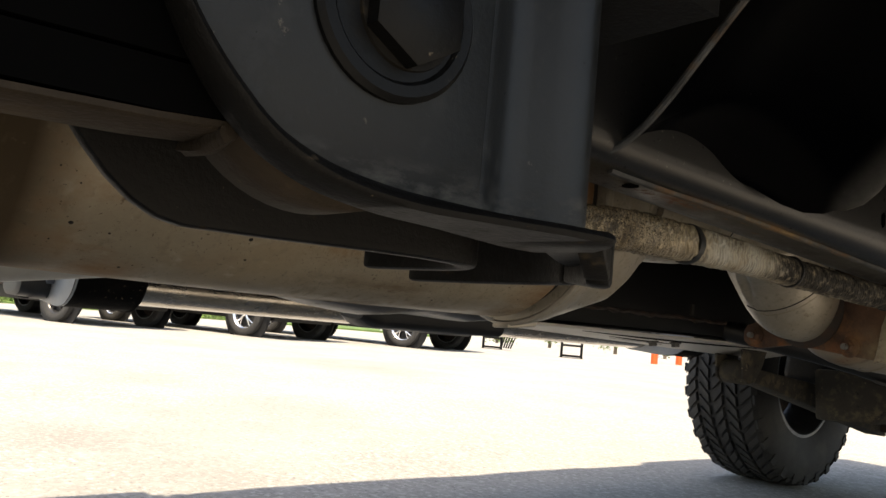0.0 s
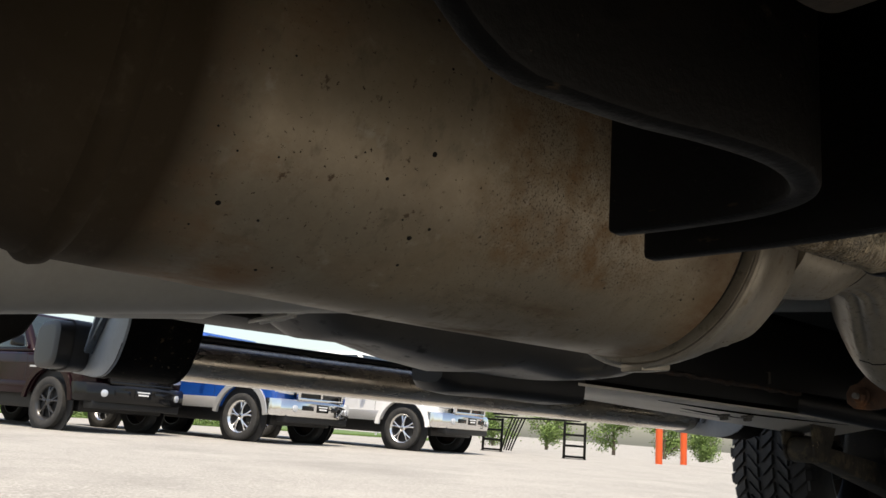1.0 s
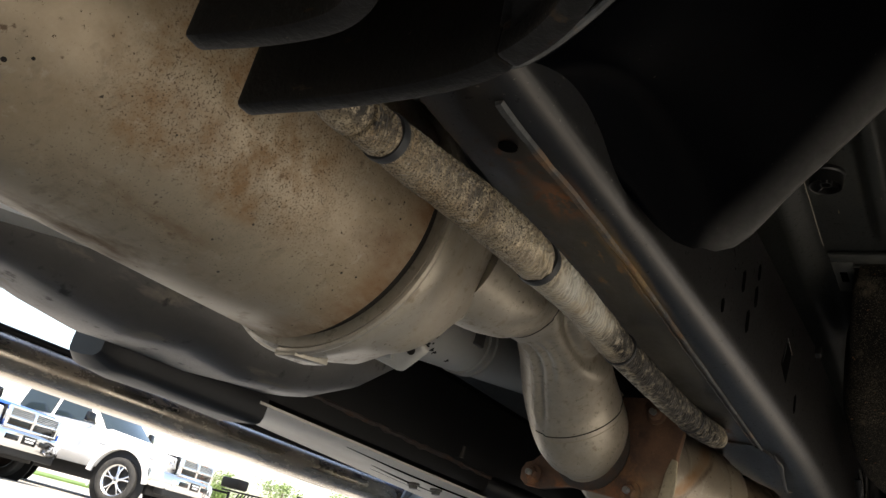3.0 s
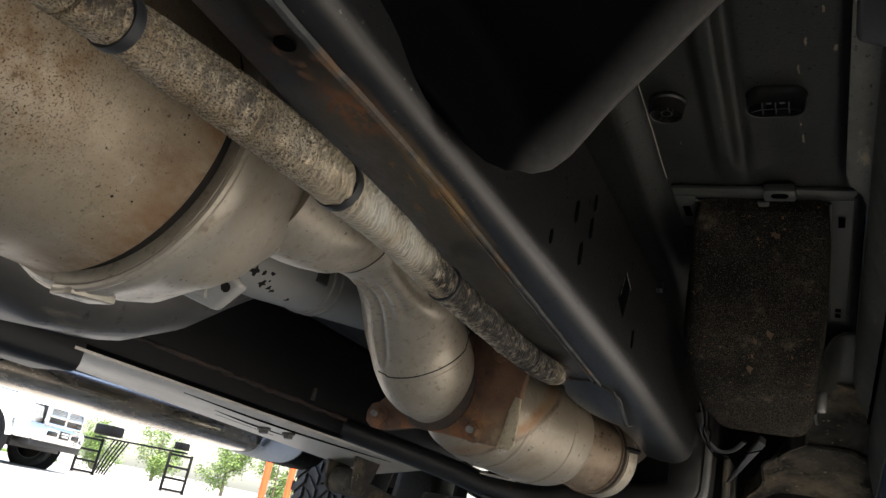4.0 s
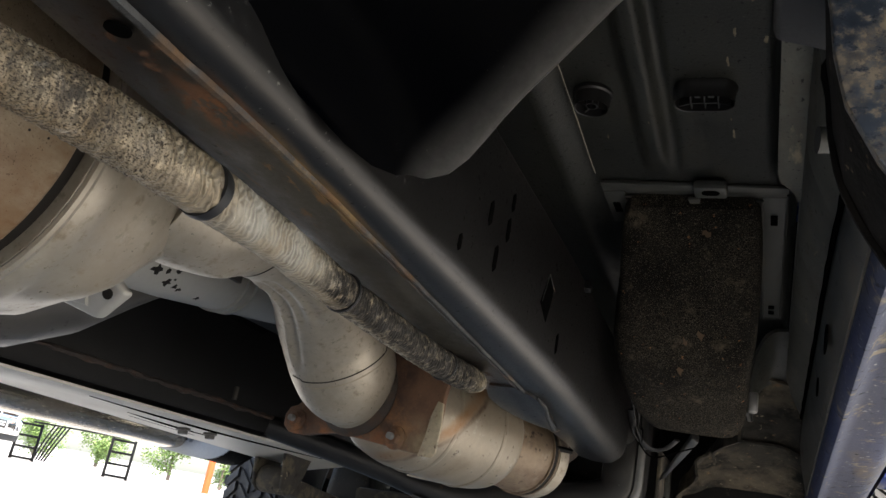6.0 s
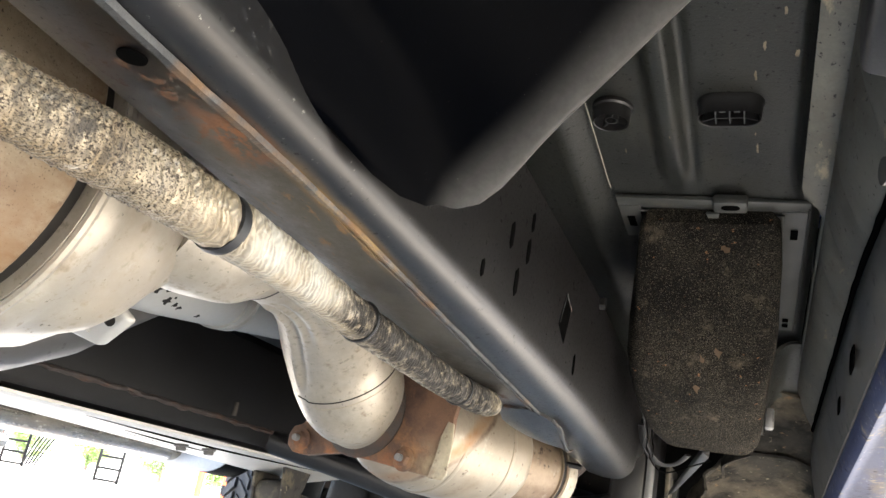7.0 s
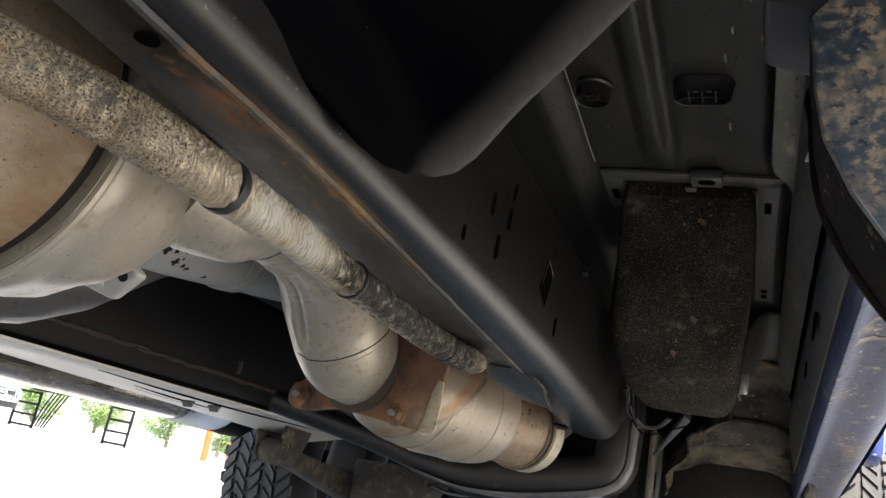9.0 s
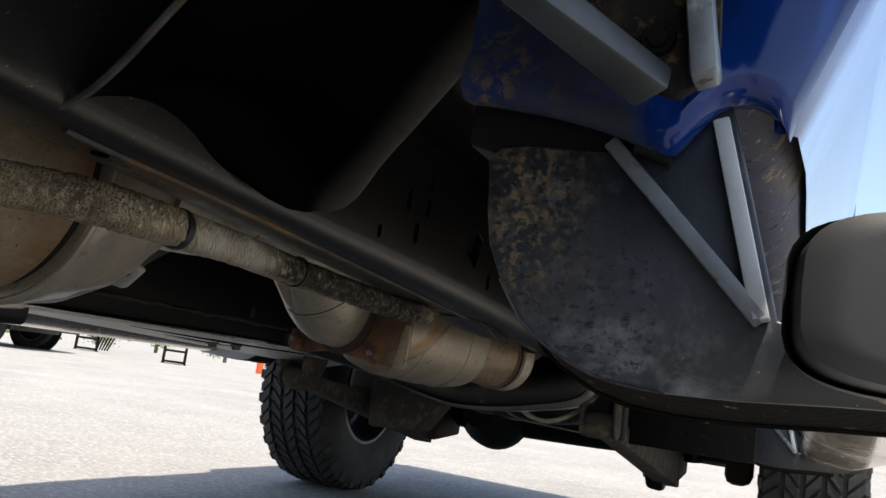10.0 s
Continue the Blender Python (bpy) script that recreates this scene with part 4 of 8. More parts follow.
for i, p in enumerate(lip):
    g = 0.002 + 0.0065 * min(1, i / 22) ** 2
    inx = 0.5915
    rows.append([(inx, p[1], p[2] - 0.003), (p[0] + g, p[1] - 0.001, p[2] - 0.0035), (p[0] + g + 0.0015, p[1], p[2] - 0.0015), (p[0] + g, p[1] + 0.001, p[2] + 0.0005), (inx + 0.005, p[1] + 0.003, p[2] + 0.007)])
part("lip", loft(rows), M_SOOTST, hanger, "turned lower edge of the plate", smooth=60)
boss = lathe([(0.034, 0.0), (0.034, 0.003), (0.032, 0.005), (0.028, 0.005), (0.0265, 0.0035), (0.0, 0.0035)], (0.598, 0.264, 0.631), (1, 0, 0), 40)
part("washer", boss, M_BLACKST, hanger)
bolt = part("bolt_head", hex_bolt((0.6015, 0.268, 0.630), (1, 0, 0), 0.036, 0.010), M_BLACKST, hanger, "hexagon bolt head with rusty edge")
part("rust_ring", lathe([(0.017, 0.0), (0.0212, 0.0), (0.0208, 0.0012), (0.017, 0.0012)], (0.6015, 0.268, 0.630), (1, 0, 0), 32, None, True), M_WORNEND, bolt)
front_wall = [(0.356, 0.466), (0.42, 0.470), (0.480, 0.468), (0.515, 0.459), (0.545, 0.442), (0.570, 0.418), (0.592, 0.390), (0.607, 0.366)]
front_wall = [tuple(p) for p in curve_points(front_wall, 8)]
low_line = [0.551 - 0.006 * max(0.0, min(1.0, (x - 0.52) / 0.06)) for x, y in front_wall]
for k in range(10):
    low_line[-1 - k] += 0.014 * (1 - k / 10) ** 1.3
high = [k for k, (x, y) in enumerate(front_wall) if x < 0.518]
last = high[-1]
part("front_wall", wall_strip(front_wall[:last + 1], low_line[:last + 1], 0.70, 0.012, 0.003), M_SOOTST, hanger, "curved black sheet with worn lower edge")
tail = front_wall[last:]
turn = len(tail) - 9
part("front_lip", wall_strip(tail[:turn + 1], low_line[last:][:turn + 1], 0.570, 0.012, 0.003), M_SOOTST, hanger, "lower edge of the curved sheet")
part("worn_end", wall_strip(tail[turn:], low_line[last:][turn:], 0.563, 0.012, 0.003), M_WORNEND, hanger, "worn brown end of the curved sheet")
part("shelf", prism([(x, y) for x, y in tail] + [(0.590, 0.340), (0.560, 0.390), (0.535, 0.425)], "z", 0.560, 0.564), M_SOOTST, hanger)
part("web", wall_strip([(0.514, 0.456), (0.535, 0.425), (0.560, 0.390), (0.586, 0.352)], 0.566, 0.70, 0.006, 0.001), M_SOOTST, hanger)
strap = [(0.368, 0.418), (0.41, 0.424), (0.45, 0.424), (0.476, 0.412), (0.489, 0.39), (0.493, 0.36), (0.487, 0.325), (0.478, 0.295), (0.472, 0.255), (0.468, 0.20), (0.465, 0.16)]
strap = [tuple(p) for p in curve_points(strap, 5)]
strap_z = [0.555 + max(0.0, 0.247 - y) ** 2 * 13.0 for x, y in strap]
part("inner_strap", wall_strip(strap, strap_z, 0.70, 0.013, 0.003), M_SOOTST, hanger, "hooked black sheet behind the spring eye")
part("web", prism([(0.372, 0.43), (0.372, 0.462), (0.39, 0.462), (0.40, 0.43)], "z", 0.60, 0.69), M_SOOTST, hanger)
part("cover", box((0.34, 0.20, 0.69), (0.60, 0.46, 0.70)), M_SOOTST, hanger)

spring = bmesh.new()
spring = lathe([(0.018, -0.017), (0.055, -0.017), (0.058, -0.014), (0.058, 0.015), (0.055, 0.018), (0.018, 0.018)], (0.567, 0.258, 0.617), (1, 0, 0), 56, spring, True)
rows = []
for y, z, x0, x1 in ((0.217, 0.5775, 0.552, 0.585), (0.19, 0.5755, 0.550, 0.585), (0.12, 0.573, 0.549, 0.584), (-0.10, 0.571, 0.543, 0.578), (-0.40, 0.567, 0.515, 0.56), (-0.85, 0.54, 0.505, 0.555), (-1.6, 0.65, 0.505, 0.555)):
    rows.append([(x0, y, z + 0.003), (x0 + 0.001, y, z), (x1 - 0.002, y, z), (x1, y, z + 0.001), (x1, y, z + 0.003)])
spring = loft(rows, spring)
spring = tube([(0.548, 0.2135, 0.5765), (0.568, 0.2145, 0.5745), (0.586, 0.2135, 0.5765)], 0.0032, 10, 4, bm=spring, wobble=0.5)
spring_ob = part("leaf_spring", spring, M_SPRING, truck, "dusty brown leaf spring with a rolled eye", smooth=50)
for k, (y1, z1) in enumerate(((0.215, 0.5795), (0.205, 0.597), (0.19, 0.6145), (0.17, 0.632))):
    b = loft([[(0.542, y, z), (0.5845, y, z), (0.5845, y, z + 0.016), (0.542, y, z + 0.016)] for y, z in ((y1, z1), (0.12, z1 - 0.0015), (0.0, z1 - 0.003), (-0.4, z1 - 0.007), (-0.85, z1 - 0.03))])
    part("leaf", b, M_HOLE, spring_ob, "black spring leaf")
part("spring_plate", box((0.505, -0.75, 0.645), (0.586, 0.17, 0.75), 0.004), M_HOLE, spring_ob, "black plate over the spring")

# ---- cab mount bracket: a rising dark plate between two edges, with a turned-down front flange
bm = bmesh.new()
rear = curve_points([(0.395, 0.600, 0.668), (0.424, 0.610, 0.677), (0.458, 0.612, 0.702), (0.508, 0.614, 0.757), (0.60, 0.62, 0.86)], 5)
front = curve_points([(0.426, 0.772, 0.678), (0.4785, 0.863, 0.6625), (0.545, 0.838, 0.711), (0.64, 0.805, 0.795), (0.76, 0.75, 0.88)], 5)
grid = []
for i, (r, f) in enumerate(zip(rear, front)):
    row = []
    g = min(1, i / 6)
    for k in range(21):
        t = k / 20
        p = Vector(r * (1 - t) + f * t)
        p.z = min(p.z + 0.060 * math.sin(math.pi * t) * min(1.0, i / 5), 1.0)
        if i < 5 and t > 0.6:
            p.z -= 0.010 * math.sin(math.pi * i / 5) * (t - 0.6) / 0.4
        row.append(bm.verts.new(p))
    f = Vector(f)
    for d in ((0.002 * g, 0.003 * g, -0.0025), (0.0045 * g, 0.006 * g, -0.0015), (0.0062 * g, 0.009 * g, 0.002), (0.0065 * g, 0.010 * g, 0.010)):
        row.append(bm.verts.new(f + Vector(d)))
    grid.append(row)
for A, B in zip(grid, grid[1:]):
    for k in range(24):
        bm.faces.new((A[k], A[k + 1], B[k + 1], B[k]))
bmesh.ops.solidify(bm, geom=bm.faces[:], thickness=-0.004)
mount = part("cab_mount", bm, M_MOUNTSHADE, truck, "black pressed cab mount bracket, dust and painted sheen along its front flange", smooth=75)
part("rear_edge", tube([(r[0], r[1] - 0.004, r[2] - 0.003) for r in rear], 0.0032, 8), M_SEAM, mount)

# ---- exhaust canister
CX, CZ, CR = 0.0712, 0.6885, 0.1535


def canister():
    prof = [(0.0, 0.10), (0.062, 0.10), (0.075, 0.115), (0.12, 0.142), (0.142, 0.165), (CR - 0.003, 0.185), (CR, 0.20), (CR, 0.205), (CR - 0.002, 0.21)]
    prof += [(CR - 0.002 + 0.0025 * (1 - abs(2 * s - 1)), 0.21 + s * 0.60) for s in (0.2, 0.4, 0.6, 0.8)]
    prof += [(CR - 0.002, 0.811), (CR - 0.005, 0.815), (CR - 0.012, 0.818), (CR - 0.014, 0.829), (0.0, 0.829)]
    bm = lathe([(r, h) for r, h in prof], (CX, 0, CZ), (0, 1, 0), 96)
    ob = part("exhaust_canister", bm, M_EXHAUST, truck, "large dull steel exhaust canister stained tan and brown, rear painted as shaded", smooth=50)
    # end cone, drawn over towards the outlet
    rows = []
    for y, r, dx, dz in ((0.828, CR - 0.010, 0, 0), (0.829, CR + 0.001, 0, 0), (0.834, CR + 0.005, 0, 0), (0.846, CR + 0.006, 0, 0), (0.864, CR + 0.002, 0, 0), (0.872, CR - 0.003, 0, 0), (0.90, CR - 0.007, 0.001, 0), (0.93, CR - 0.016, 0.005, 0.001), (0.955, CR - 0.032, 0.013, 0.003), (0.975, CR - 0.055, 0.028, 0.006), (0.99, 0.078, 0.052, 0.009), (1.0, 0.064, 0.07, 0.011), (1.01, 0.056, 0.085, 0.012)):
        ring = []
        for k in range(96):
            a = 2 * math.pi * k / 96
            w = 1.0
            if 0.87 < y < 0.99:
                w += (0.022 * math.sin(7 * a + 1.0) + 0.012 * math.sin(11 * a))  * (1 - abs(y - 0.93) / 0.06) if abs(y - 0.93) < 0.06 else 0
            ring.append((CX + dx + r * w * math.cos(a), y, CZ + dz + r * w * math.sin(a)))
        rows.append(ring)
    cone = part("end_cone", loft(rows), M_EXCLEAN, ob, "bright pressed end cone")
    # rolled joint with its open gap near the bottom
    bm = tube([(CX + (CR + 0.004) * math.cos(radians(a)), 0.833 + (0.010 if a < -95 else 0.0), CZ + (CR + 0.004) * math.sin(radians(a))) for a in range(-170, 60, 5)], 0.0045, 8)
    part("joint_rim", bm, M_EXCLEAN, ob)
    bm = hexa([(CX - 0.02, 0.83, CZ - CR - 0.012), (CX + 0.012, 0.828, CZ - CR - 0.011), (CX + 0.018, 0.876, CZ - CR - 0.006), (CX - 0.016, 0.874, CZ - CR - 0.008), (CX - 0.02, 0.832, CZ - CR + 0.01), (CX + 0.012, 0.83, CZ - CR + 0.01), (CX + 0.016, 0.874, CZ - CR + 0.01), (CX - 0.016, 0.872, CZ - CR + 0.01)], 0.003)
    part("joint_lug", bm, M_EXCLEAN, ob)
    part("joint_gap", lathe([(CR - 0.0125, 0.817), (CR - 0.0105, 0.8175), (CR - 0.0105, 0.8285), (CR - 0.0125, 0.829)], (CX, 0, CZ), (0, 1, 0), 96, None, True), M_FLAKE, ob, "sooty gap behind the end cone")
    # weld bead at the rear and lengthwise fold
    bm = lathe([(CR - 0.002, 0.19), (CR + 0.003, 0.195), (CR + 0.004, 0.2), (CR + 0.003, 0.205), (CR - 0.002, 0.21)], (CX, 0, CZ), (0, 1, 0), 96, None, True)
    part("weld_bead", bm, M_EXHAUST, ob)
    # dark pits
    rnd = random.Random(5)
    for i in range(46):
        y = rnd.uniform(0.24, 0.80)
        a = radians(rnd.uniform(-75, 20))
        r = rnd.choice((0.0006, 0.0008, 0.0008, 0.0011, 0.0014)) if i > 2 else 0.0021
        if i == 0:
            y, a = 0.276, math.atan2(0.57 - CZ, 0.173 - CX)
        if i == 1:
            y, a = 0.421, math.atan2(0.58 - CZ, 0.178 - CX)
        if i == 2:
            y, a = 0.411, math.atan2(0.634 - CZ, 0.212 - CX)
        n = Vector((math.cos(a), 0, math.sin(a)))
        rad = CR - 0.002 + 0.0025 * (1 - abs(2 * (y - 0.21) / 0.6 - 1))
        bm = lathe([(r, 0), (r * 0.9, 0.0007), (0, 0.0009)], Vector((CX, y, CZ)) + n * (rad - 0.0004), n, 10)
        part("pit", bm, M_FLAKE, ob)
    return ob


can = canister()

# rear outlet of the canister
part("tail_pipe", tube([(CX, 0.12, CZ), (CX, -0.1, CZ + 0.01), (CX + 0.02, -0.4, CZ + 0.06), (0.12, -0.9, 0.80), (0.3, -1.7, 0.72)], 0.05, 28, 6), M_EXHAUST, truck)

# ---- neck and elbow
elbow_pts = [(0.150, 0.965, 0.700), (0.166, 1.04, 0.694), (0.163, 1.109, 0.714), (0.162, 1.20, 0.721), (0.131, 1.315, 0.717), (0.102, 1.43, 0.680), (0.105, 1.497, 0.630), (0.110, 1.535, 0.610), (0.115, 1.550, 0.606)]
elbow_r = [0.072, 0.0605, 0.0580, 0.0590, 0.0655, 0.0765, 0.0785, 0.066, 0.056]
bm = tube(elbow_pts, elbow_r, 112, 22)
bm.normal_update()
bm.verts.ensure_lookup_table()
for i, v in enumerate(bm.verts):
    a = (i % 112) / 112 * 360
    a = a - 360 if a > 200 else a
    s = (i // 112) / 22
    d = noise.noise(v.co * 13.0) * 0.0016 + noise.noise(v.co * 40.0) * 0.0005
    # crescent pressed into the outer side where the pipe turns down
    p, q = (s - 3.2) / 0.80, (a - 4) / 42
    rho = math.hypot(p, q)
    e = min(1.0, max(0.0, (a + 60) / 25)) * min(1.0, max(0.0, (1.1 + q - 0.3 * p) / 0.5))
    d += e * (-0.0085 * math.exp(-((rho - 1.0) / 0.17) ** 2) + 0.0028 * math.exp(-((rho - 1.45) / 0.22) ** 2) + 0.0040 * math.exp(-(rho / 0.70) ** 2))
    # one long sharp fold and softer pleats on the inner side
    w = max(0.0, min(1.0, (s - 2.45) / 0.3)) * max(0.0, min(1.0, (5.35 - s) / 0.5))
    d += w * (0.0050 * math.exp(-((a - 116 - 5 * (s - 4)) / 3.5) ** 2) - 0.0050 * math.exp(-((a - 107 - 5 * (s - 4)) / 4.5) ** 2))
    w = max(0.0, min(1.0, (s - 2.4) / 0.3)) * max(0.0, min(1.0, (4.3 - s) / 0.7))
    for a0, dep, wide in ((92, 0.0026, 4.0), (85, -0.0026, 4.0), (77, 0.0022, 4.5), (69, -0.0016, 5.0)):
        d += w * dep * math.exp(-((a - a0 - 6 * (s - 3)) / wide) ** 2)
    # creases where the neck leaves the cone, and the lap joint
    w = max(0.0, 1 - abs(s - 1.15) / 0.35)
    d += w * 0.0026 * math.sin(a * 0.13 + 4 * s) * (1 if 10 < a < 150 else 0)
    d += 0.0012 if s < 2.0 else 0.0
    v.co += v.normal * d
bm.normal_update()
elbow_skin = [(v.co.copy(), v.normal.copy()) for v in bm.verts]
elbow = part("exhaust_elbow", bm, M_EXCLEAN, truck, "silver exhaust elbow with seams, creases and a pressed crescent", smooth=80)


def pipe_line(rows, n, size, lift):
    """Points of the elbow's skin along (station, angle) pairs."""
    out = []
    for st, a in rows:
        c = elbow_skin[min(len(elbow_skin) - 1, int(round(st * 22)) * 112 + int(round(a / 360 * 112)) % 112)]
        out.append(tuple(c[0] + c[1] * lift))
    return tube(out, size, n)


part("seam", pipe_line([(2.0 + 0.03 * math.sin(a / 40), a) for a in range(-90, 150, 3)], 6, 0.0010, 0.0), M_FLAKE, elbow, "dark seam of the lap joint")
part("seam", pipe_line([(5.42 + 0.10 * math.cos(radians(a - 60)), a) for a in range(-75, 130, 3)], 6, 0.0010, 0.0), M_FLAKE, elbow, "dark seam near the flange")
part("seam", pipe_line([(5.54 + 0.10 * math.cos(radians(a - 60)), a) for a in range(-60, 110, 3)], 6, 0.0006, 0.0), M_TANTAB, elbow, "thin second seam line")
part("seam_clip", pipe_line([(5.44, a) for a in range(-50, -20, 3)], 8, 0.0022, 0.001), M_EXCLEAN, elbow, "bright folded end of the seam")

# ---- flange, tilted like the pipe
FN = Vector((0.21, 0.975, -0.05)).normalized()


def on_flange(x, z, off=0.0):
    y = 1.567 - 0.21 * x
    return Vector((x, y, z)) + FN * off


def flange_plate(outline, t0, t1, w=0.002):
    b = bmesh.new()
    lo = [b.verts.new(on_flange(x, z, t0)) for x, z in outline]
    hi = [b.verts.new(on_flange(x, z, t1)) for x, z in outline]
    n = len(lo)
    b.faces.new(lo)
    b.faces.new(hi[::-1])
    for i in range(n):
        b.faces.new((lo[i], lo[(i + 1) % n], hi[(i + 1) % n], hi[i]))
    bmesh.ops.recalc_face_normals(b, faces=b.faces)
    return bevel(b, w, 2)


outline = [(-0.026, 0.560), (-0.025, 0.543), (-0.012, 0.533), (0.016, 0.531), (0.045, 0.536), (0.078, 0.541), (0.13, 0.537), (0.186, 0.531), (0.236, 0.526), (0.262, 0.530), (0.268, 0.567), (0.268, 0.61), (0.274, 0.645), (0.262, 0.685), (0.225, 0.70), (0.15, 0.70), (0.07, 0.68), (0.025, 0.63), (0.012, 0.59), (-0.004, 0.577), (-0.018, 0.573)]
flange_ob = part("exhaust_flange", flange_plate(outline, -0.005, 0.005), M_RUST, truck, "heavily rusted exhaust flange")
part("gasket", flange_plate([(x * 0.96 + 0.005, z * 0.98 + 0.012) for x, z in outline], 0.0055, 0.011, 0), M_FLAKE, flange_ob)
part("weld_collar", lathe([(0.054, -0.004), (0.072, -0.004), (0.074, 0.002), (0.067, 0.010), (0.058, 0.013)], on_flange(0.113, 0.610, -0.006), -FN, 48, None, True), M_DARKRUST, flange_ob, "sooty weld collar round the pipe end")
tab = flange_plate([(0.243, 0.523), (0.266, 0.5225), (0.272, 0.530), (0.274, 0.57), (0.272, 0.60), (0.262, 0.603), (0.254, 0.58), (0.250, 0.55)], -0.0095, -0.0053, 0.0012)
part("tab", tab, M_TANTAB, flange_ob, "pale tan tab")
for x, z in ((0.199, 0.544), (0.004, 0.553), (0.225, 0.672)):
    p = on_flange(x, z, -0.006)
    nut = part("nut", hex_bolt(p, -FN, 0.021, 0.011, washer=0.0175), M_RUST, flange_ob)
    part("stud_tip", tube([tuple(Vector(p) - FN * 0.008), tuple(Vector(p) - FN * 0.019)], [0.0055, 0.0050], 12), M_BRACE, nut, "bare steel stud end")
    
# ---- forward catalyst body
cat_pts = [(0.125, 1.560, 0.606), (0.135, 1.585, 0.604), (0.153, 1.635, 0.602), (0.185, 1.72, 0.598), (0.214, 1.795, 0.596), (0.229, 1.833, 0.595), (0.2345, 1.846, 0.5945)]
cat_r = [0.066, 0.083, 0.0935, 0.0955, 0.0940, 0.0865, 0.0720]
bm = tube(cat_pts, cat_r, 72, 12)
bm.normal_update()
for v in bm.verts:
    v.co += v.normal * (0.0016 * noise.noise(v.co * 16) + 0.0006 * noise.noise(v.co * 45))
cat = part("catalyst_body", bm, M_HEATED, truck, "bronze heat-stained exhaust catalyst body", smooth=60)
CD = Vector((0.33, 0.94, -0.025)).normalized()
for p, r in (((0.163, 1.662, 0.601), 0.0945), ((0.205, 1.772, 0.5965), 0.0950)):
    part("rib", lathe([(r - 0.004, -0.007), (r + 0.0010, -0.004), (r + 0.0022, 0.0), (r + 0.0010, 0.004), (r - 0.004, 0.007)], p, CD, 72, None, True), M_HEATED, cat)
neck = tube([(0.228, 1.835, 0.595), (0.2345, 1.852, 0.5945), (0.245, 1.88, 0.593), (0.266, 1.93, 0.590), (0.279, 1.962, 0.589), (0.288, 1.984, 0.588), (0.292, 1.995, 0.588)], [0.066, 0.0705, 0.0725, 0.0740, 0.0735, 0.070, 0.055], 56, 6)
neck_ob = part("catalyst_neck", neck, M_NECK, cat, "rust-brown neck of the catalyst", smooth=60)
band = lathe([(0.066, -0.016), (0.0755, -0.015), (0.0775, -0.008), (0.0775, 0.008), (0.0755, 0.015), (0.066, 0.016)], (0.281, 1.968, 0.589), CD, 48, None, True)
part("clamp_band", band, M_EXCLEAN, cat, "steel clamp band")
part("clamp_groove", lathe([(0.070, -0.0055), (0.0765, -0.0055), (0.0765, 0.0055), (0.070, 0.0055)], (0.270, 1.940, 0.590), CD, 48, None, True), M_FLAKE, cat, "dark sooty groove")
for h in (-0.006, 0.006):
    part("clamp_lip", lathe([(0.072, -0.0012), (0.0782, -0.0008), (0.0782, 0.0008), (0.072, 0.0012)], Vector((0.270, 1.940, 0.590)) + CD * h * 1.15, CD, 48, None, True), M_NECK, cat)
part("down_pipe", tube([(0.283, 1.97, 0.600), (0.315, 2.03, 0.635), (0.335, 2.10, 0.70), (0.335, 2.30, 0.82)], 0.048, 24, 6), M_DARKRUST, cat, "dark pipe rising behind the clamp")
part("clamp_bolt", tube([(0.306, 1.885, 0.601), (0.330, 1.925, 0.608)], 0.0100, 14), M_FLAKE, cat)
part("clamp_bolt", tube([(0.322, 1.905, 0.606), (0.362, 1.945, 0.606)], 0.0052, 12), M_BLACKST, cat)
part("clamp_nut", hex_bolt((0.303, 1.878, 0.6005), (-0.3, -0.9, -0.1), 0.019, 0.010), M_FLAKE, cat)
part("shield_lip", hexa([(0.085, 1.845, 0.509), (0.150, 1.835, 0.506), (0.152, 1.870, 0.506), (0.090, 1.880, 0.509), (0.085, 1.845, 0.513), (0.150, 1.835, 0.5105), (0.152, 1.870, 0.5105), (0.090, 1.880, 0.513)], 0.001), M_EXCLEAN, cat, "bright lip of a heat shield")

# ---- sleeved pipe
sleeve_pts = [(0.348, 0.551, 0.606), (0.341, 0.590, 0.614), (0.338, 0.65, 0.621), (0.341, 0.72, 0.625), (0.346, 0.80, 0.625), (0.349, 0.90, 0.623), (0.347, 1.00, 0.620), (0.348, 1.10, 0.616), (0.352, 1.20, 0.612), (0.359, 1.29, 0.610), (0.366, 1.345, 0.611)]
sleeve_r = [0.0150, 0.0158, 0.0180, 0.0188, 0.0182, 0.0166, 0.0164, 0.0160, 0.0156, 0.0154, 0.0150]


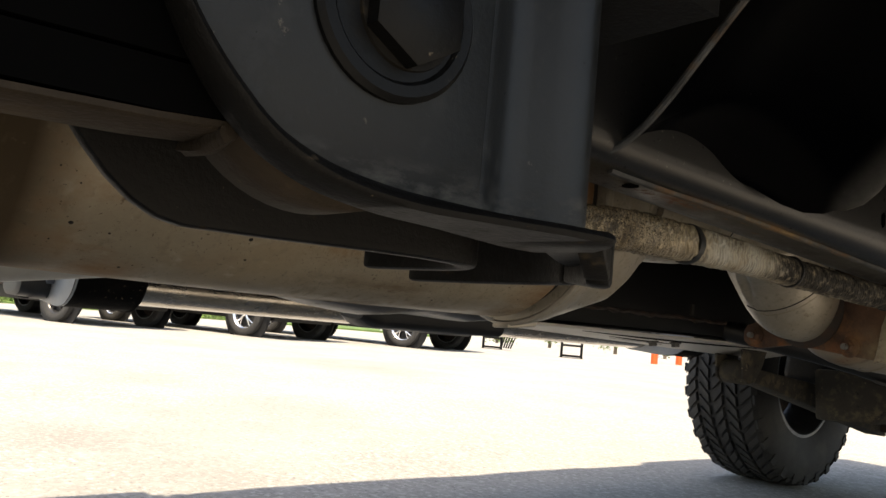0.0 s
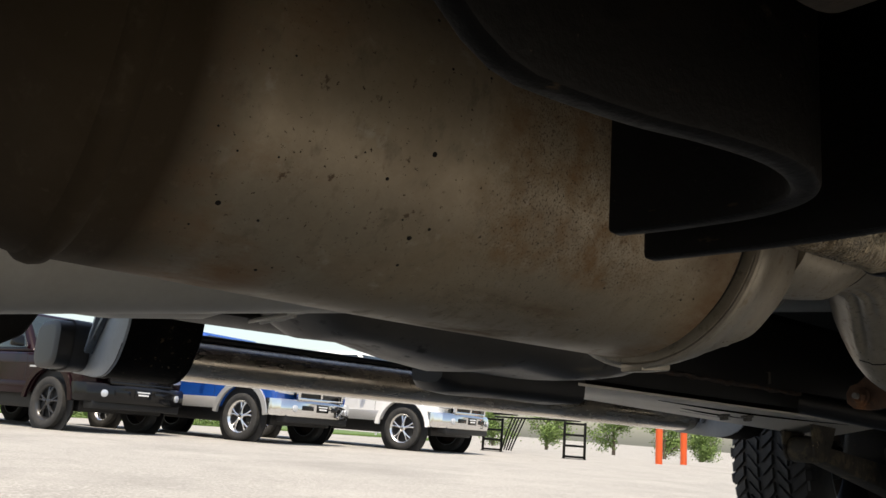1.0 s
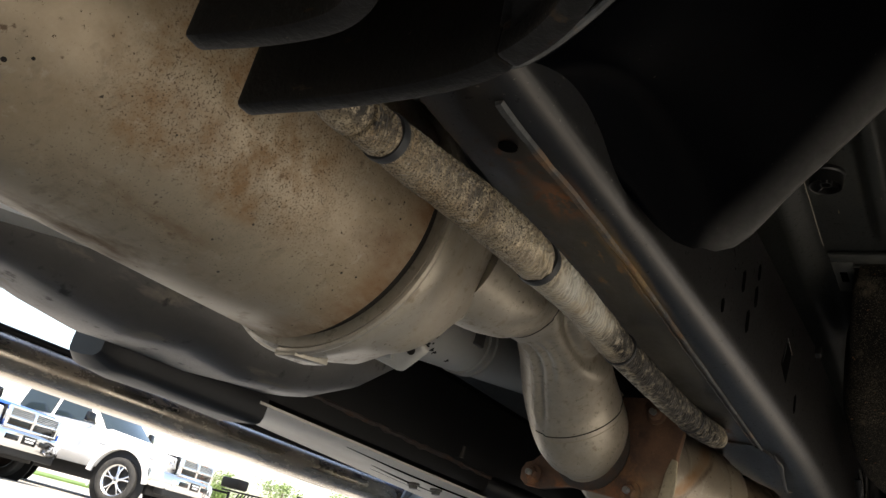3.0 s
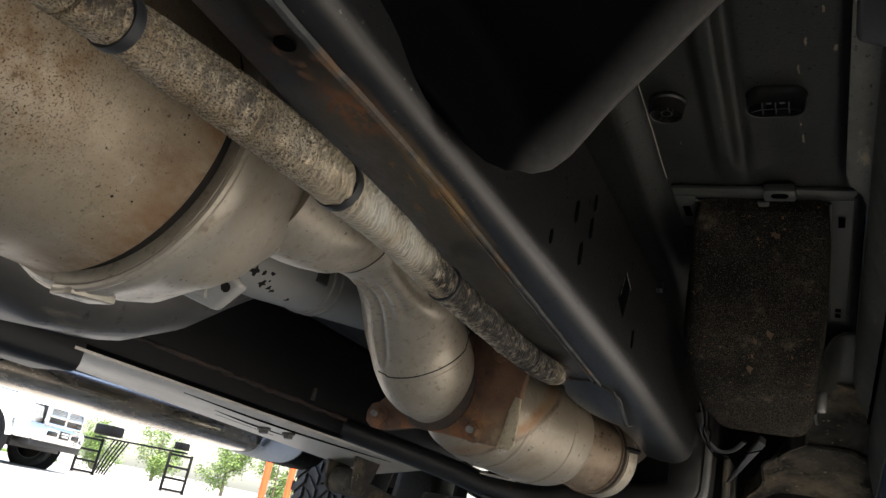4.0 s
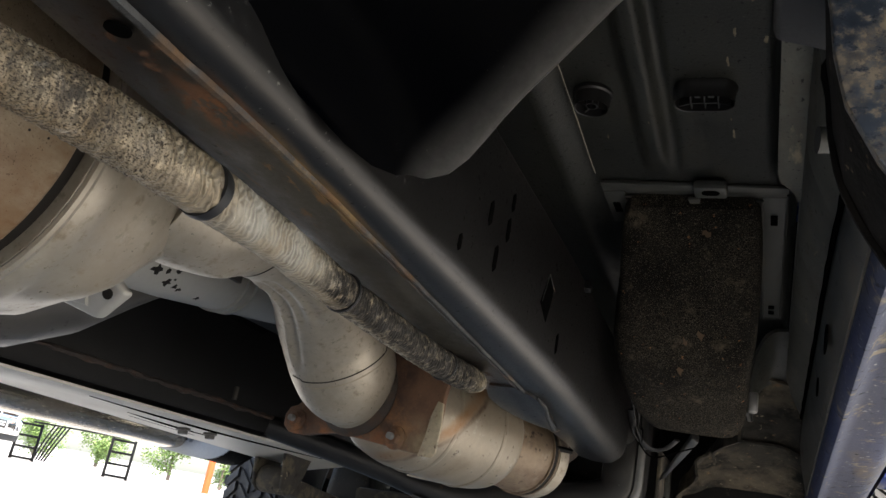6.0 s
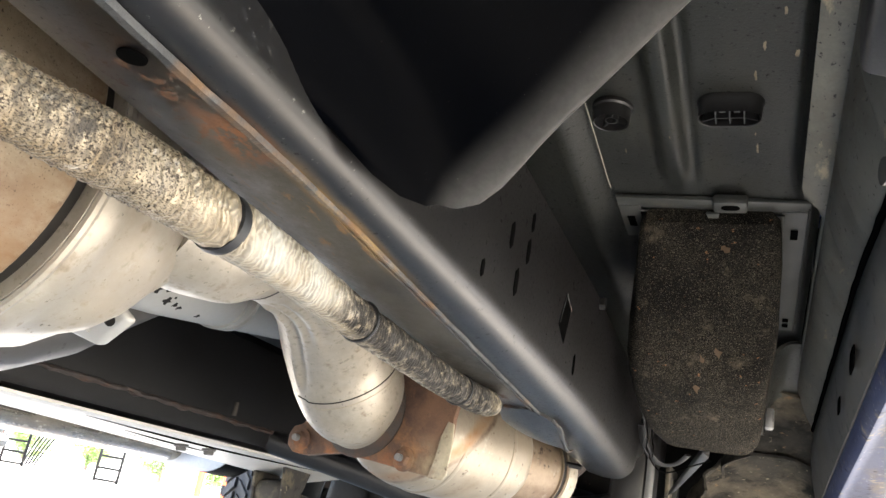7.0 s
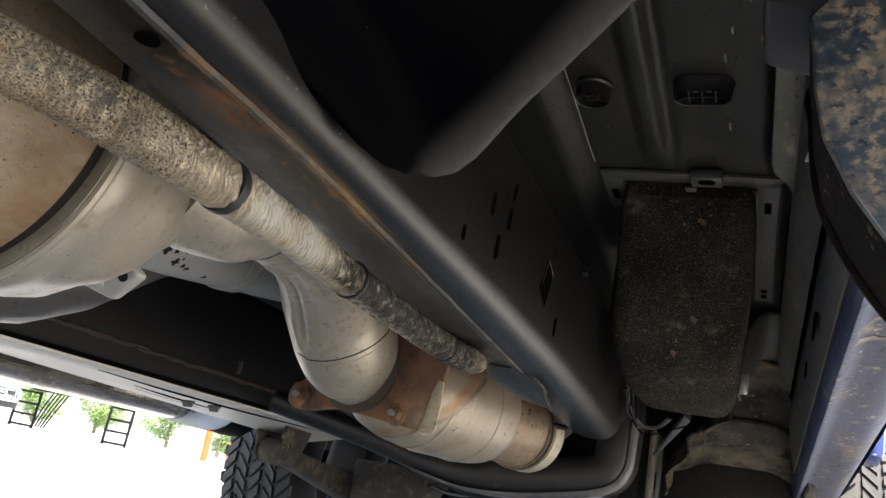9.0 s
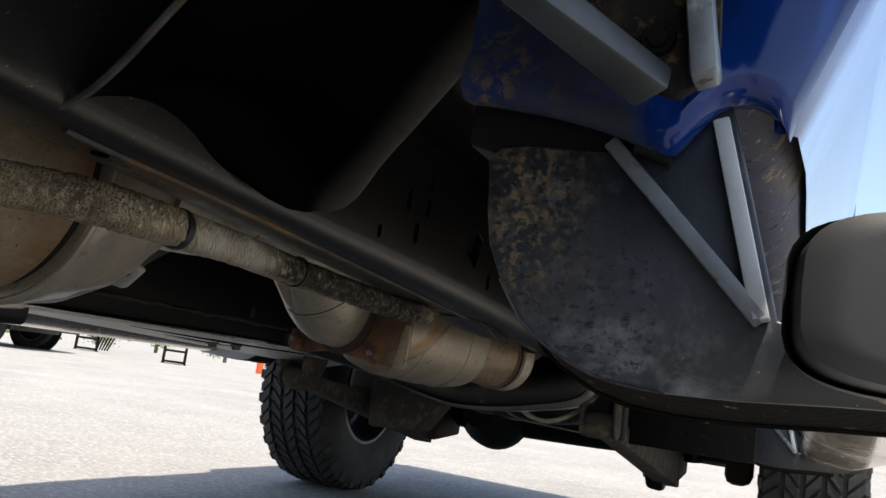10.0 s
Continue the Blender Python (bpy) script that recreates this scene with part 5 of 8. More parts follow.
def sleeve():
    rows = curve_points([(*p, r) for p, r in zip(sleeve_pts, sleeve_r)], 90)
    pts, rad = [], []
    for i, r in enumerate(rows):
        pts.append(tuple(r[:3]))
        rad.append(r[3])
    bm = tube(pts, rad, 64)
    bm.normal_update()
    bm.verts.ensure_lookup_table()
    count = 64 * len(pts)
    uv = bm.loops.layers.uv.new("braid")
    bm.verts.index_update()
    for f in bm.faces:
        if len(f.verts) == 4:
            wrap = max(v.index % 64 for v in f.verts) - min(v.index % 64 for v in f.verts) > 32
            for lo in f.loops:
                k = lo.vert.index % 64
                lo[uv].uv = (lo.vert.co.y, (k + (64 if wrap and k < 32 else 0)) / 64)
    for i, v in enumerate(list(bm.verts)[:count]):
        c = v.co
        ang = (i % 64) / 64 * 360
        a = abs(((i % 64) / 32 + 0.35) % 2 - 1)
        u = c.y + 0.020 * a + 0.004 * noise.noise(c * 60)
        crease = 1 - 2.2 * abs(noise.noise(Vector((u * 150, a * 2.0, 0.0))))
        fine = noise.noise(Vector((u * 420, a * 5, 3.0)))
        big = noise.noise(Vector((c.x * 26, c.y * 30 + 5, c.z * 26)))
        # slack wrinkles on the side turned to the rail, foil creases after them
        slack = math.exp(-((c.y - 0.76) / 0.10) ** 2) * (1.0 if ang > 270 or ang < 40 else 0.45)
        foil = max(0.0, min(1.0, (c.y - 0.80) / 0.06)) * (0.55 if c.y < 1.02 else 0.30)
        v.co += v.normal * (0.0011 * big + (0.0007 + 0.0020 * slack + 0.0009 * foil) * crease + 0.0006 * fine)
    ob = part("sleeved_pipe", bm, M_BRAID, truck, "pipe in a crinkled silver braided heat sleeve", smooth=70)
    for p, d, r, w in (((0.341, 0.590, 0.614), (-0.08, 1, 0.15), 0.0168, 0.004), ((0.3465, 0.815, 0.6248), (0.0, 1, -0.02), 0.0196, 0.0042), ((0.347, 1.022, 0.6192), (0.0, 1, -0.04), 0.0176, 0.0016), ((0.3565, 1.262, 0.6105), (0.06, 1, -0.02), 0.0168, 0.0014)):
        part("clamp", lathe([(r - 0.002, -w), (r + 0.0008, -w), (r + 0.0014, 0), (r + 0.0008, w), (r - 0.002, w)], p, d, 36, None, True), M_PLASTIC, ob, "thin black tie round the sleeve")
    part("pipe_tip", lathe([(0.0145, -0.004), (0.0140, 0.004), (0.0115, 0.014), (0.006, 0.020), (0, 0.022)], (0.3665, 1.345, 0.611), (0.1, 1, 0), 24), M_BRAID, ob)
    part("pipe_bend", tube([(0.345, 0.552, 0.607), (0.348, 0.525, 0.606), (0.348, 0.50, 0.622), (0.335, 0.485, 0.66), (0.325, 0.47, 0.75)], 0.0155, 24, 6), M_BRAID, ob)
    return ob


sleeve()

# ---- drive shaft
S0, S1 = Vector((-0.135, -0.9, 0.409)), Vector((-0.150, 1.85, 0.818))
shaft = part("drive_shaft", tube([S0 + (S1 - S0) * (i / 24) for i in range(25)], 0.062, 40), M_SHAFT, truck, "light grey drive shaft with flaked paint")
sd = (S1 - S0).normalized()


def on_shaft(y, deg, lift=0.0):
    p = S0 + sd * ((y - S0.y) / sd.y)
    n = Vector((math.cos(radians(deg)), 0, math.sin(radians(deg))))
    return p + n * (0.062 + lift), n


rnd = random.Random(9)
for y, deg, r in ((1.265, -30, 0.010), (1.285, -28, 0.005), (1.305, -26, 0.005), (1.300, -46, 0.008), (1.322, -50, 0.006), (1.335, -53, 0.005), (1.39, -62, 0.005), (1.23, -34, 0.003), (1.31, -38, 0.003)):
    p, n = on_shaft(y, deg, -0.0005)
    b = bmesh.new()
    ring = []
    u = sd
    v = n.cross(u)
    for k in range(11):
        a = 2 * math.pi * k / 11
        q = rnd.uniform(0.45, 1.2) * r
        ring.append(b.verts.new(p + n * 0.0012 + u * (math.cos(a) * q * 1.3) + v * (math.sin(a) * q)))
    b.faces.new(ring)
    part("paint_flake", b, M_FLAKE, shaft)
for y in (1.465, 1.49):
    p, _ = on_shaft(y, 0)
    c = S0 + sd * ((y - S0.y) / sd.y)
    part("ring", lathe([(0.061, -0.005), (0.066, -0.004), (0.066, 0.004), (0.061, 0.005)], c, sd, 40, None, True), M_SHAFT, shaft)
lab = bmesh.new()
grid = [[lab.verts.new(on_shaft(0.56 + 0.15 * i / 6, -30 - 32 * j / 5, 0.0006)[0]) for j in range(6)] for i in range(7)]
for A, B in zip(grid, grid[1:]):
    for j in range(5):
        lab.faces.new((A[j], A[j + 1], B[j + 1], B[j]))
label = part("label", lab, M_WHITEPL, shaft, "pale printed paper label")
for k, (d0, y1) in enumerate(((-38, 0.67), (-44, 0.655), (-50, 0.66))):
    tb = bmesh.new()
    g = [[tb.verts.new(on_shaft(0.585 + (y1 - 0.585) * i / 4, d0 - 2.2 * j, 0.0012)[0]) for j in range(2)] for i in range(5)]
    for A, B in zip(g, g[1:]):
        tb.faces.new((A[0], A[1], B[1], B[0]))
    part("text_bar", tb, M_FLAKE, label)
p, n = on_shaft(1.425, 0)
part("balance_weight", hexa([tuple(p + Vector(d)) for d in ((-0.004, -0.014, -0.018), (0.005, -0.014, -0.018), (0.005, 0.014, -0.018), (-0.004, 0.014, -0.018), (-0.004, -0.014, 0.018), (0.005, -0.014, 0.018), (0.005, 0.014, 0.018), (-0.004, 0.014, 0.018))], 0.002), M_TANK, shaft)
rows = []
for y, r in ((1.74, 0.062), (1.80, 0.08), (1.95, 0.11), (2.15, 0.15), (2.5, 0.17), (2.75, 0.2)):
    c = S0 + sd * ((y - S0.y) / sd.y)
    rows.append([(c.x + r * math.cos(2 * math.pi * k / 24) * 1.1, y, c.z + 0.02 + r * 0.8 * math.sin(2 * math.pi * k / 24)) for k in range(24)])
part("transfer_case", loft(rows), M_BLACKST, truck, "dark cast gearbox housing")

# ---- heat shield tab under the shaft
bm = hexa([(-0.055, 1.02, 0.606), (0.05, 1.045, 0.576), (0.095, 1.03, 0.602), (0.06, 1.0, 0.640), (-0.055, 1.03, 0.610), (0.05, 1.06, 0.580), (0.095, 1.045, 0.606), (0.06, 1.01, 0.644)], 0.006, 3)
shield = part("heat_shield", bm, M_SHAFT, truck, "small grey heat shield tab with an embossed rib")
part("rib", tube([(0.0, 1.028, 0.600), (0.045, 1.035, 0.594)], 0.007, 10), M_SHAFT, shield)
part("hole", lathe([(0.006, 0), (0.006, 0.001)], (0.078, 1.024, 0.599), (0.2, -1, -0.4), 12), M_FLAKE, shield)

# ---- plastic tank
def tank():
    rows = []
    prof = ((0.545, 0.30, 0.0), (0.552, 0.62, 0.0), (0.566, 0.82, 0.0), (0.60, 0.955, 0.0), (0.66, 0.975, 0.0), (0.74, 0.985, 0.0), (0.82, 1.0, -0.004), (0.92, 1.02, -0.004), (1.00, 1.03, -0.002), (1.08, 1.0, 0.002), (1.16, 0.93, 0.010), (1.24, 0.80, 0.02), (1.32, 0.58, 0.04), (1.40, 0.30, 0.055))
    for y, s, dz in prof:
        ring = []
        for k in range(40):
            a = 2 * math.pi * k / 40
            c, d = math.cos(a), math.sin(a)
            rx = 0.125 * math.copysign(abs(c) ** 0.55, c)
            rz = 0.155 * math.copysign(abs(d) ** 0.6, d)
            wave = (0.006 * math.sin(y * 17 + 2.2 * a) + 0.004 * math.sin(y * 31 - 1.5 * a)) * (1 if d < 0 else 0)
            ring.append((-0.245 + rx * (0.6 + 0.4 * s), y, 0.690 + dz + (rz + wave) * s))
        rows.append(ring)
    return part("fuel_tank", loft(rows), M_TANK, truck, "dark grey moulded plastic fuel tank")


tank_ob = tank()
rows = []
for y, r, dz in ((-0.25, 0.075, 0.05), (0.0, 0.085, 0.02), (0.20, 0.088, 0.004), (0.34, 0.082, 0.0), (0.44, 0.072, 0.004), (0.52, 0.052, 0.02), (0.56, 0.030, 0.04)):
    rows.append([(-0.215 + 1.15 * r * math.cos(2 * math.pi * k / 32), y, 0.606 + dz + r * 0.92 * math.sin(2 * math.pi * k / 32)) for k in range(32)])
part("heat_shield", loft(rows), M_SHAFT, truck, "pale dusty heat shield over the fuel line", smooth=60)
strap_ob = part("tank_bracket", hexa([(-0.30, 0.535, 0.556), (-0.20, 0.535, 0.560), (-0.19, 0.615, 0.582), (-0.30, 0.615, 0.578), (-0.30, 0.535, 0.562), (-0.20, 0.535, 0.566), (-0.19, 0.615, 0.588), (-0.30, 0.615, 0.584)], 0.002), M_SHAFT, truck, "pale ribbed bracket at the tank's end")
for k in range(3):
    part("rib", tube([(-0.205, 0.548 + 0.022 * k, 0.5625 + 0.006 * k), (-0.285, 0.546 + 0.022 * k, 0.5585 + 0.006 * k)], 0.0028, 8), M_SHAFT, strap_ob)

# ---- cross member with turned-up end
low = curve_points([(-0.36, 2.03, 0.548), (-0.20, 2.09, 0.520), (-0.08, 2.12, 0.497), (0.02, 2.13, 0.474), (0.13, 2.13, 0.457), (0.24, 2.13, 0.462), (0.34, 2.13, 0.479), (0.405, 2.13, 0.494), (0.448, 2.13, 0.515), (0.470, 2.13, 0.548), (0.4765, 2.13, 0.59), (0.477, 2.13, 0.74)], 6)
secs, lip = [], []
for i, p in enumerate(low):
    d = Vector(low[min(i + 1, len(low) - 1)] - low[max(i - 1, 0)]).normalized()
    side = Vector((0, 1, 0))
    side = (side - d * side.dot(d)).normalized()
    upv = d.cross(side)
    hh = 0.026 + 0.016 * max(0.0, min(1.0, (p[0] - 0.0) / 0.2))
    ring = []
    for u, v in ((-1, 0.30), (-1, 0.0), (-0.97, -0.45), (-0.88, -0.78), (-0.70, -0.95), (-0.4, -1), (0.6, -1), (0.9, -0.85), (1, -0.4), (1, 0.5), (0.8, 0.9), (0.4, 1), (-0.5, 1), (-0.85, 0.88), (-0.97, 0.65)):
        ring.append(tuple(Vector(p) + side * 0.055 * u + upv * hh * (1 + v)))
    secs.append(ring)
    if 16 < i < len(low) - 3:
        w = 0.0035 + 0.0035 * max(0.0, min(1.0, (p[0] - 0.1) / 0.3))
        q = Vector(p) - side * 0.050
        lip.append([tuple(q + side * a * 0.006 + upv * (b * w + 0.001)) for a, b in ((-1.25, 1.7), (-1.35, 0.9), (-1.1, 0.0), (0.0, -0.35), (1, -0.3), (1, 0.5))])
cross = part("crossmember", loft(secs), M_CROSS, truck, "black pressed crossmember, turned up at its end", smooth=60)
# Added lip whose grey colour draws the edge's highlight.
part("lower_edge", loft(lip), M_CROSSGLINT, cross, "grey lower edge painted as reflected ground light", smooth=60)
part("strut", hexa([(0.500, 2.13, 0.590), (0.516, 2.11, 0.598), (0.580, 2.03, 0.664), (0.566, 2.03, 0.672), (0.500, 2.15, 0.602), (0.516, 2.13, 0.612), (0.580, 2.05, 0.680), (0.566, 2.05, 0.688)], 0.005), M_BRACE, cross, "bare grey brace")
upright = part("bracket", hexa([(0.487, 2.29, 0.43), (0.508, 2.29, 0.43), (0.508, 2.31, 0.43), (0.487, 2.31, 0.43), (0.485, 2.29, 0.64), (0.506, 2.29, 0.64), (0.506, 2.31, 0.64), (0.485, 2.31, 0.64)], 0.004), M_FLOOR, truck, "narrow grey bracket with a slot")
part("slot", hexa([(0.494, 2.2875, 0.54), (0.499, 2.2875, 0.54), (0.499, 2.2905, 0.54), (0.494, 2.2905, 0.54), (0.494, 2.2875, 0.575), (0.499, 2.2875, 0.575), (0.499, 2.2905, 0.575), (0.494, 2.2905, 0.575)]), M_HOLE, upright)
part("hose", tube([(0.200, 2.34, 0.500), (0.222, 2.31, 0.476), (0.245, 2.30, 0.460), (0.275, 2.30, 0.452), (0.305, 2.30, 0.451), (0.345, 2.30, 0.465), (0.382, 2.30, 0.490), (0.40, 2.33, 0.52)], 0.0065, 10, 6), M_HOSE, truck, "pale yellowed hose looped under the crossmember")
part("cable", tube([(0.17, 2.32, 0.462), (0.231, 2.30, 0.444), (0.32, 2.30, 0.438), (0.405, 2.30, 0.436), (0.46, 2.33, 0.45)], 0.0022, 8, 5), M_BRACE, truck, "thin pale cable")
part("wire_strap", tube([(0.470, 1.90, 0.690), (0.474, 1.93, 0.660), (0.488, 1.96, 0.640), (0.505, 1.98, 0.634), (0.528, 1.98, 0.640), (0.548, 1.96, 0.655)], 0.0042, 8, 6, flat=(1.6, 0.6)), M_PLASTIC, truck, "black cable strap slung under the box")
for k in range(4):
    part("wire", tube([(0.476 + 0.004 * k, 1.86 + 0.012 * k, 0.70), (0.480 + 0.003 * k, 1.885 + 0.01 * k, 0.676 - 0.004 * k), (0.476 + 0.006 * k, 1.90, 0.655), (0.484 + 0.002 * k, 1.93, 0.640)], 0.0012, 6, 5), M_HOLE if k % 2 else M_PLASTIC, truck)
rows = []
for y, sc in ((2.40, 0.72), (2.44, 0.92), (2.55, 1.0), (2.72, 1.0), (2.90, 0.95), (3.05, 0.80), (3.12, 0.5)):
    rows.append([(0.10 + sc * 0.24 * math.copysign(abs(math.cos(a)) ** 0.7, math.cos(a)), y, 0.52 + sc * (0.085 + 0.02 * math.cos(a)) * math.copysign(abs(math.sin(a)) ** 0.7, math.sin(a))) for a in [2 * math.pi * k / 28 for k in range(28)]])
part("stud", tube([(-0.30, 1.8, 0.596), (-0.30, 1.8, 0.622)], 0.0055, 10), M_MUDARM, cross)
sump = part("gearbox_housing", loft(rows), M_BLACKST, truck, "oily black gearbox housing", smooth=60)
for k in range(5):
    part("rib", tube([(-0.08 + 0.09 * k, 2.425, 0.47 - 0.008 * abs(k - 2)), (-0.08 + 0.09 * k, 2.60, 0.432 + 0.006 * abs(k - 2)), (-0.08 + 0.09 * k, 2.90, 0.438 + 0.006 * abs(k - 2))], 0.006, 8, 4), M_BLACKST, sump)

rows = []
for y, sc in ((2.98, 0.85), (3.01, 1.0), (3.14, 1.0), (3.17, 0.85)):
    rows.append([(0.26 + sc * 0.20 * math.copysign(abs(math.cos(a)) ** 0.4, math.cos(a)), y, 0.60 + sc * 0.125 * math.copysign(abs(math.sin(a)) ** 0.4, math.sin(a))) for a in [2 * math.pi * k / 24 for k in range(24)]])
part("engine_pan", loft(rows), M_BLACKST, truck, "oily black engine pan", smooth=60)

part("steering_box", hexa([(-0.64, 2.86, 0.435), (-0.47, 2.86, 0.430), (-0.47, 3.02, 0.430), (-0.64, 3.02, 0.435), (-0.62, 2.86, 0.60), (-0.46, 2.86, 0.60), (-0.46, 3.02, 0.60), (-0.62, 3.02, 0.60)], 0.03, 3), M_BLACKST, truck, "oily black steering box")
part("axle_bracket", hexa([(-0.385, 2.60, 0.335), (-0.215, 2.60, 0.345), (-0.205, 2.72, 0.345), (-0.375, 2.72, 0.335), (-0.395, 2.60, 0.490), (-0.105, 2.60, 0.500), (-0.095, 2.72, 0.500), (-0.385, 2.72, 0.475)], 0.012), M_MUDARM, truck, "mud-speckled bracket beside the control arm")

# ---- floor of the cab
def floor_z(y):
    return 0.925 - 0.075 * (y - 1.2)


def step_x(y):
    """Where the floor steps down towards the rocker; the step jogs outwards beside the mounting frame."""
    q = max(0.0, min(1.0, (y - 1.345) / 0.06))
    return 0.688 + 0.026 * q * q * (3 - 2 * q)


def smooth_step(a, b, x):
    q = max(0.0, min(1.0, (x - a) / (b - a)))
    return q * q * (3 - 2 * q)


def floor_height(x, y):
    z = floor_z(y)
    if x > 0.4:
        z -= 0.014 * (1 - smooth_step(0.436, 0.474, x))
        # one broad pressed rib with a rounded end
        fade = 1 - smooth_step(1.325, 1.362, y)
        z -= 0.010 * fade * smooth_step(0.536, 0.552, x) * (1 - smooth_step(0.564, 0.576, x))
        z += 0.003 * fade * math.exp(-((x - 0.581) / 0.005) ** 2)
        z -= 0.0012 * noise.noise(Vector((x * 14, y * 9, 0)))
        z -= 0.022 * smooth_step(step_x(y), step_x(y) + 0.014, x)
    else:
        z -= 0.036 * smooth_step(0.69, 0.72, -x)
    return z


def floor():
    bm = bmesh.new()
    ys = [0.70 + 0.035 * i for i in range(64)]
    xs = [-0.84, -0.76, -0.72, -0.705, -0.69, -0.6, -0.5, -0.3, 0.0, 0.3, 0.40] + [0.43 + 0.004 * i for i in range(74)]
    grid = [[bm.verts.new((x, y, floor_height(x, y))) for y in ys] for x in xs]
    for A, B in zip(grid, grid[1:]):
        for j in range(len(ys) - 1):
            bm.faces.new((A[j], A[j + 1], B[j + 1], B[j]))
    bmesh.ops.solidify(bm, geom=bm.faces[:], thickness=-0.02)
    return part("cab_floor", bm, M_FLOOR, truck, "grey-green coated cab floor, dusty and scratched", smooth=60)


cab_floor = floor()
part("sealer_line", tube([(0.4735 + 0.0006 * noise.noise(Vector((i * 0.9, 0, 0))), 0.9 + 0.02 * i, floor_height(0.4735, 0.9 + 0.02 * i) - 0.0004) for i in range(25)], 0.0006, 6), M_SEALER, cab_floor, "thin pale line of sealer")
# pale dusty flange beyond the step
secs = []
for i in range(60):
    y = 0.71 + 0.025 * i
    x0 = step_x(y) + 0.010
    secs.append([(x0, y, floor_height(x0, y) - 0.004), (x0 + 0.012, y, floor_z(y) - 0.0265), (0.738, y, floor_z(y) - 0.0285), (0.738, y, floor_z(y) - 0.020), (x0, y, floor_z(y) - 0.006)])
part("floor_flange", loft(secs), M_PANEL, cab_floor, "pale dusty flange speckled with tar", smooth=50)
# dried splashes of mud
rs = random.Random(31)
for x, y, ln, wd in ((0.656, 1.105, 0.016, 0.0030), (0.648, 1.150, 0.020, 0.0022), (0.650, 1.285, 0.022, 0.0018), (0.684, 1.118, 0.012, 0.0034), (0.672, 1.06, 0.014, 0.0025), (0.505, 1.29, 0.010, 0.0015), (0.648, 1.255, 0.006, 0.0016), (0.560, 1.245, 0.006, 0.0014)):
    b = bmesh.new()
    b.faces.new([b.verts.new((x + 0.7 * wd * math.cos(k * 0.5236) * rs.uniform(0.3, 1.3), y + ln * 0.5 * math.sin(k * 0.5236) * rs.uniform(0.5, 1.3), floor_height(x, y + ln * 0.5 * math.sin(k * 0.5236)) - 0.0012)) for k in range(12)])
    part("mud_splash", b, M_SPLASH, cab_floor, "dried tan mud splash")


def oval(cx, cy, hx, r, z, n=36):
    """A ring of points: two half circles of radius r, drawn apart by hx along x."""
    out = []
    for k in range(n):
        c, d = math.cos(2 * math.pi * (k + 0.5) / n), math.sin(2 * math.pi * (k + 0.5) / n)
        out.append((cx + (hx if c > 0 else -hx) + r * c, cy + r * d, z))
    return out


def grommet(cx, cy, hx, r, bars):
    """A hollow moulded plug that stands down from the floor, with webs across it."""
    zf = floor_height(cx, cy)
    prof = ((1.14, 0.004), (1.14, -0.003), (1.04, -0.005), (1.0, -0.018), (0.985, -0.0195), (0.94, -0.019), (0.90, -0.004), (0.89, 0.002))
    ob = part("grommet", loft([oval(cx, cy, hx, r * q, zf + h) for q, h in prof]), M_GROMMET, cab_floor, "hollow moulded black plug")
    part("recess", prism([(p[0], p[1]) for p in oval(cx, cy, hx, r * 0.92, 0)], "z", zf - 0.004, zf - 0.002), M_HOLE, ob, "dark recess")
    for x0, y0, x1, y1 in bars:
        part("rib", hexa([(cx + x0 - (y1 - y0) * 0.03 - 0.0006, cy + y0 - 0.0006, zf - 0.0035), (cx + x0 + 0.0006, cy + y0 + 0.0006, zf - 0.0035), (cx + x1 + 0.0006, cy + y1 + 0.0006, zf - 0.0035), (cx + x1 - 0.0006, cy + y1 - 0.0006, zf - 0.0035), (cx + x0 - 0.0006, cy + y0 - 0.0006, zf - 0.0165), (cx + x0 + 0.0006, cy + y0 + 0.0006, zf - 0.0165), (cx + x1 + 0.0006, cy + y1 + 0.0006, zf - 0.0165), (cx + x1 - 0.0006, cy + y1 - 0.0006, zf - 0.0165)]), M_GROMMET, ob)
    return ob, zf


ob, zf = grommet(0.5026, 1.2014, 0.0, 0.0195, [(0.007 * math.cos(a), 0.007 * math.sin(a), 0.018 * math.cos(a), 0.018 * math.sin(a)) for a in (0.6, 2.2, 3.6, 5.0)])
part("hub", lathe([(0.0058, 0.0), (0.0072, 0.0), (0.0072, 0.013), (0.0058, 0.013)], (0.5026, 1.2014, zf - 0.0165), (0, 0, 1), 20, None, True), M_GROMMET, ob)
ob, zf = grommet(0.6238, 1.198, 0.0145, 0.0165, [(-0.014, -0.016, -0.014, 0.016), (0.0, -0.016, 0.0, 0.016), (0.014, -0.016, 0.014, 0.016), (-0.014, 0.003, 0.014, 0.003), (-0.029, 0.010, -0.014, 0.003), (0.029, 0.010, 0.014, 0.003)])
for dx in (-0.007, 0.007):
    part("tab", box((0.6238 + dx - 0.003, 1.190, zf - 0.014), (0.6238 + dx + 0.003, 1.194, zf - 0.010)), M_SEAM, ob)

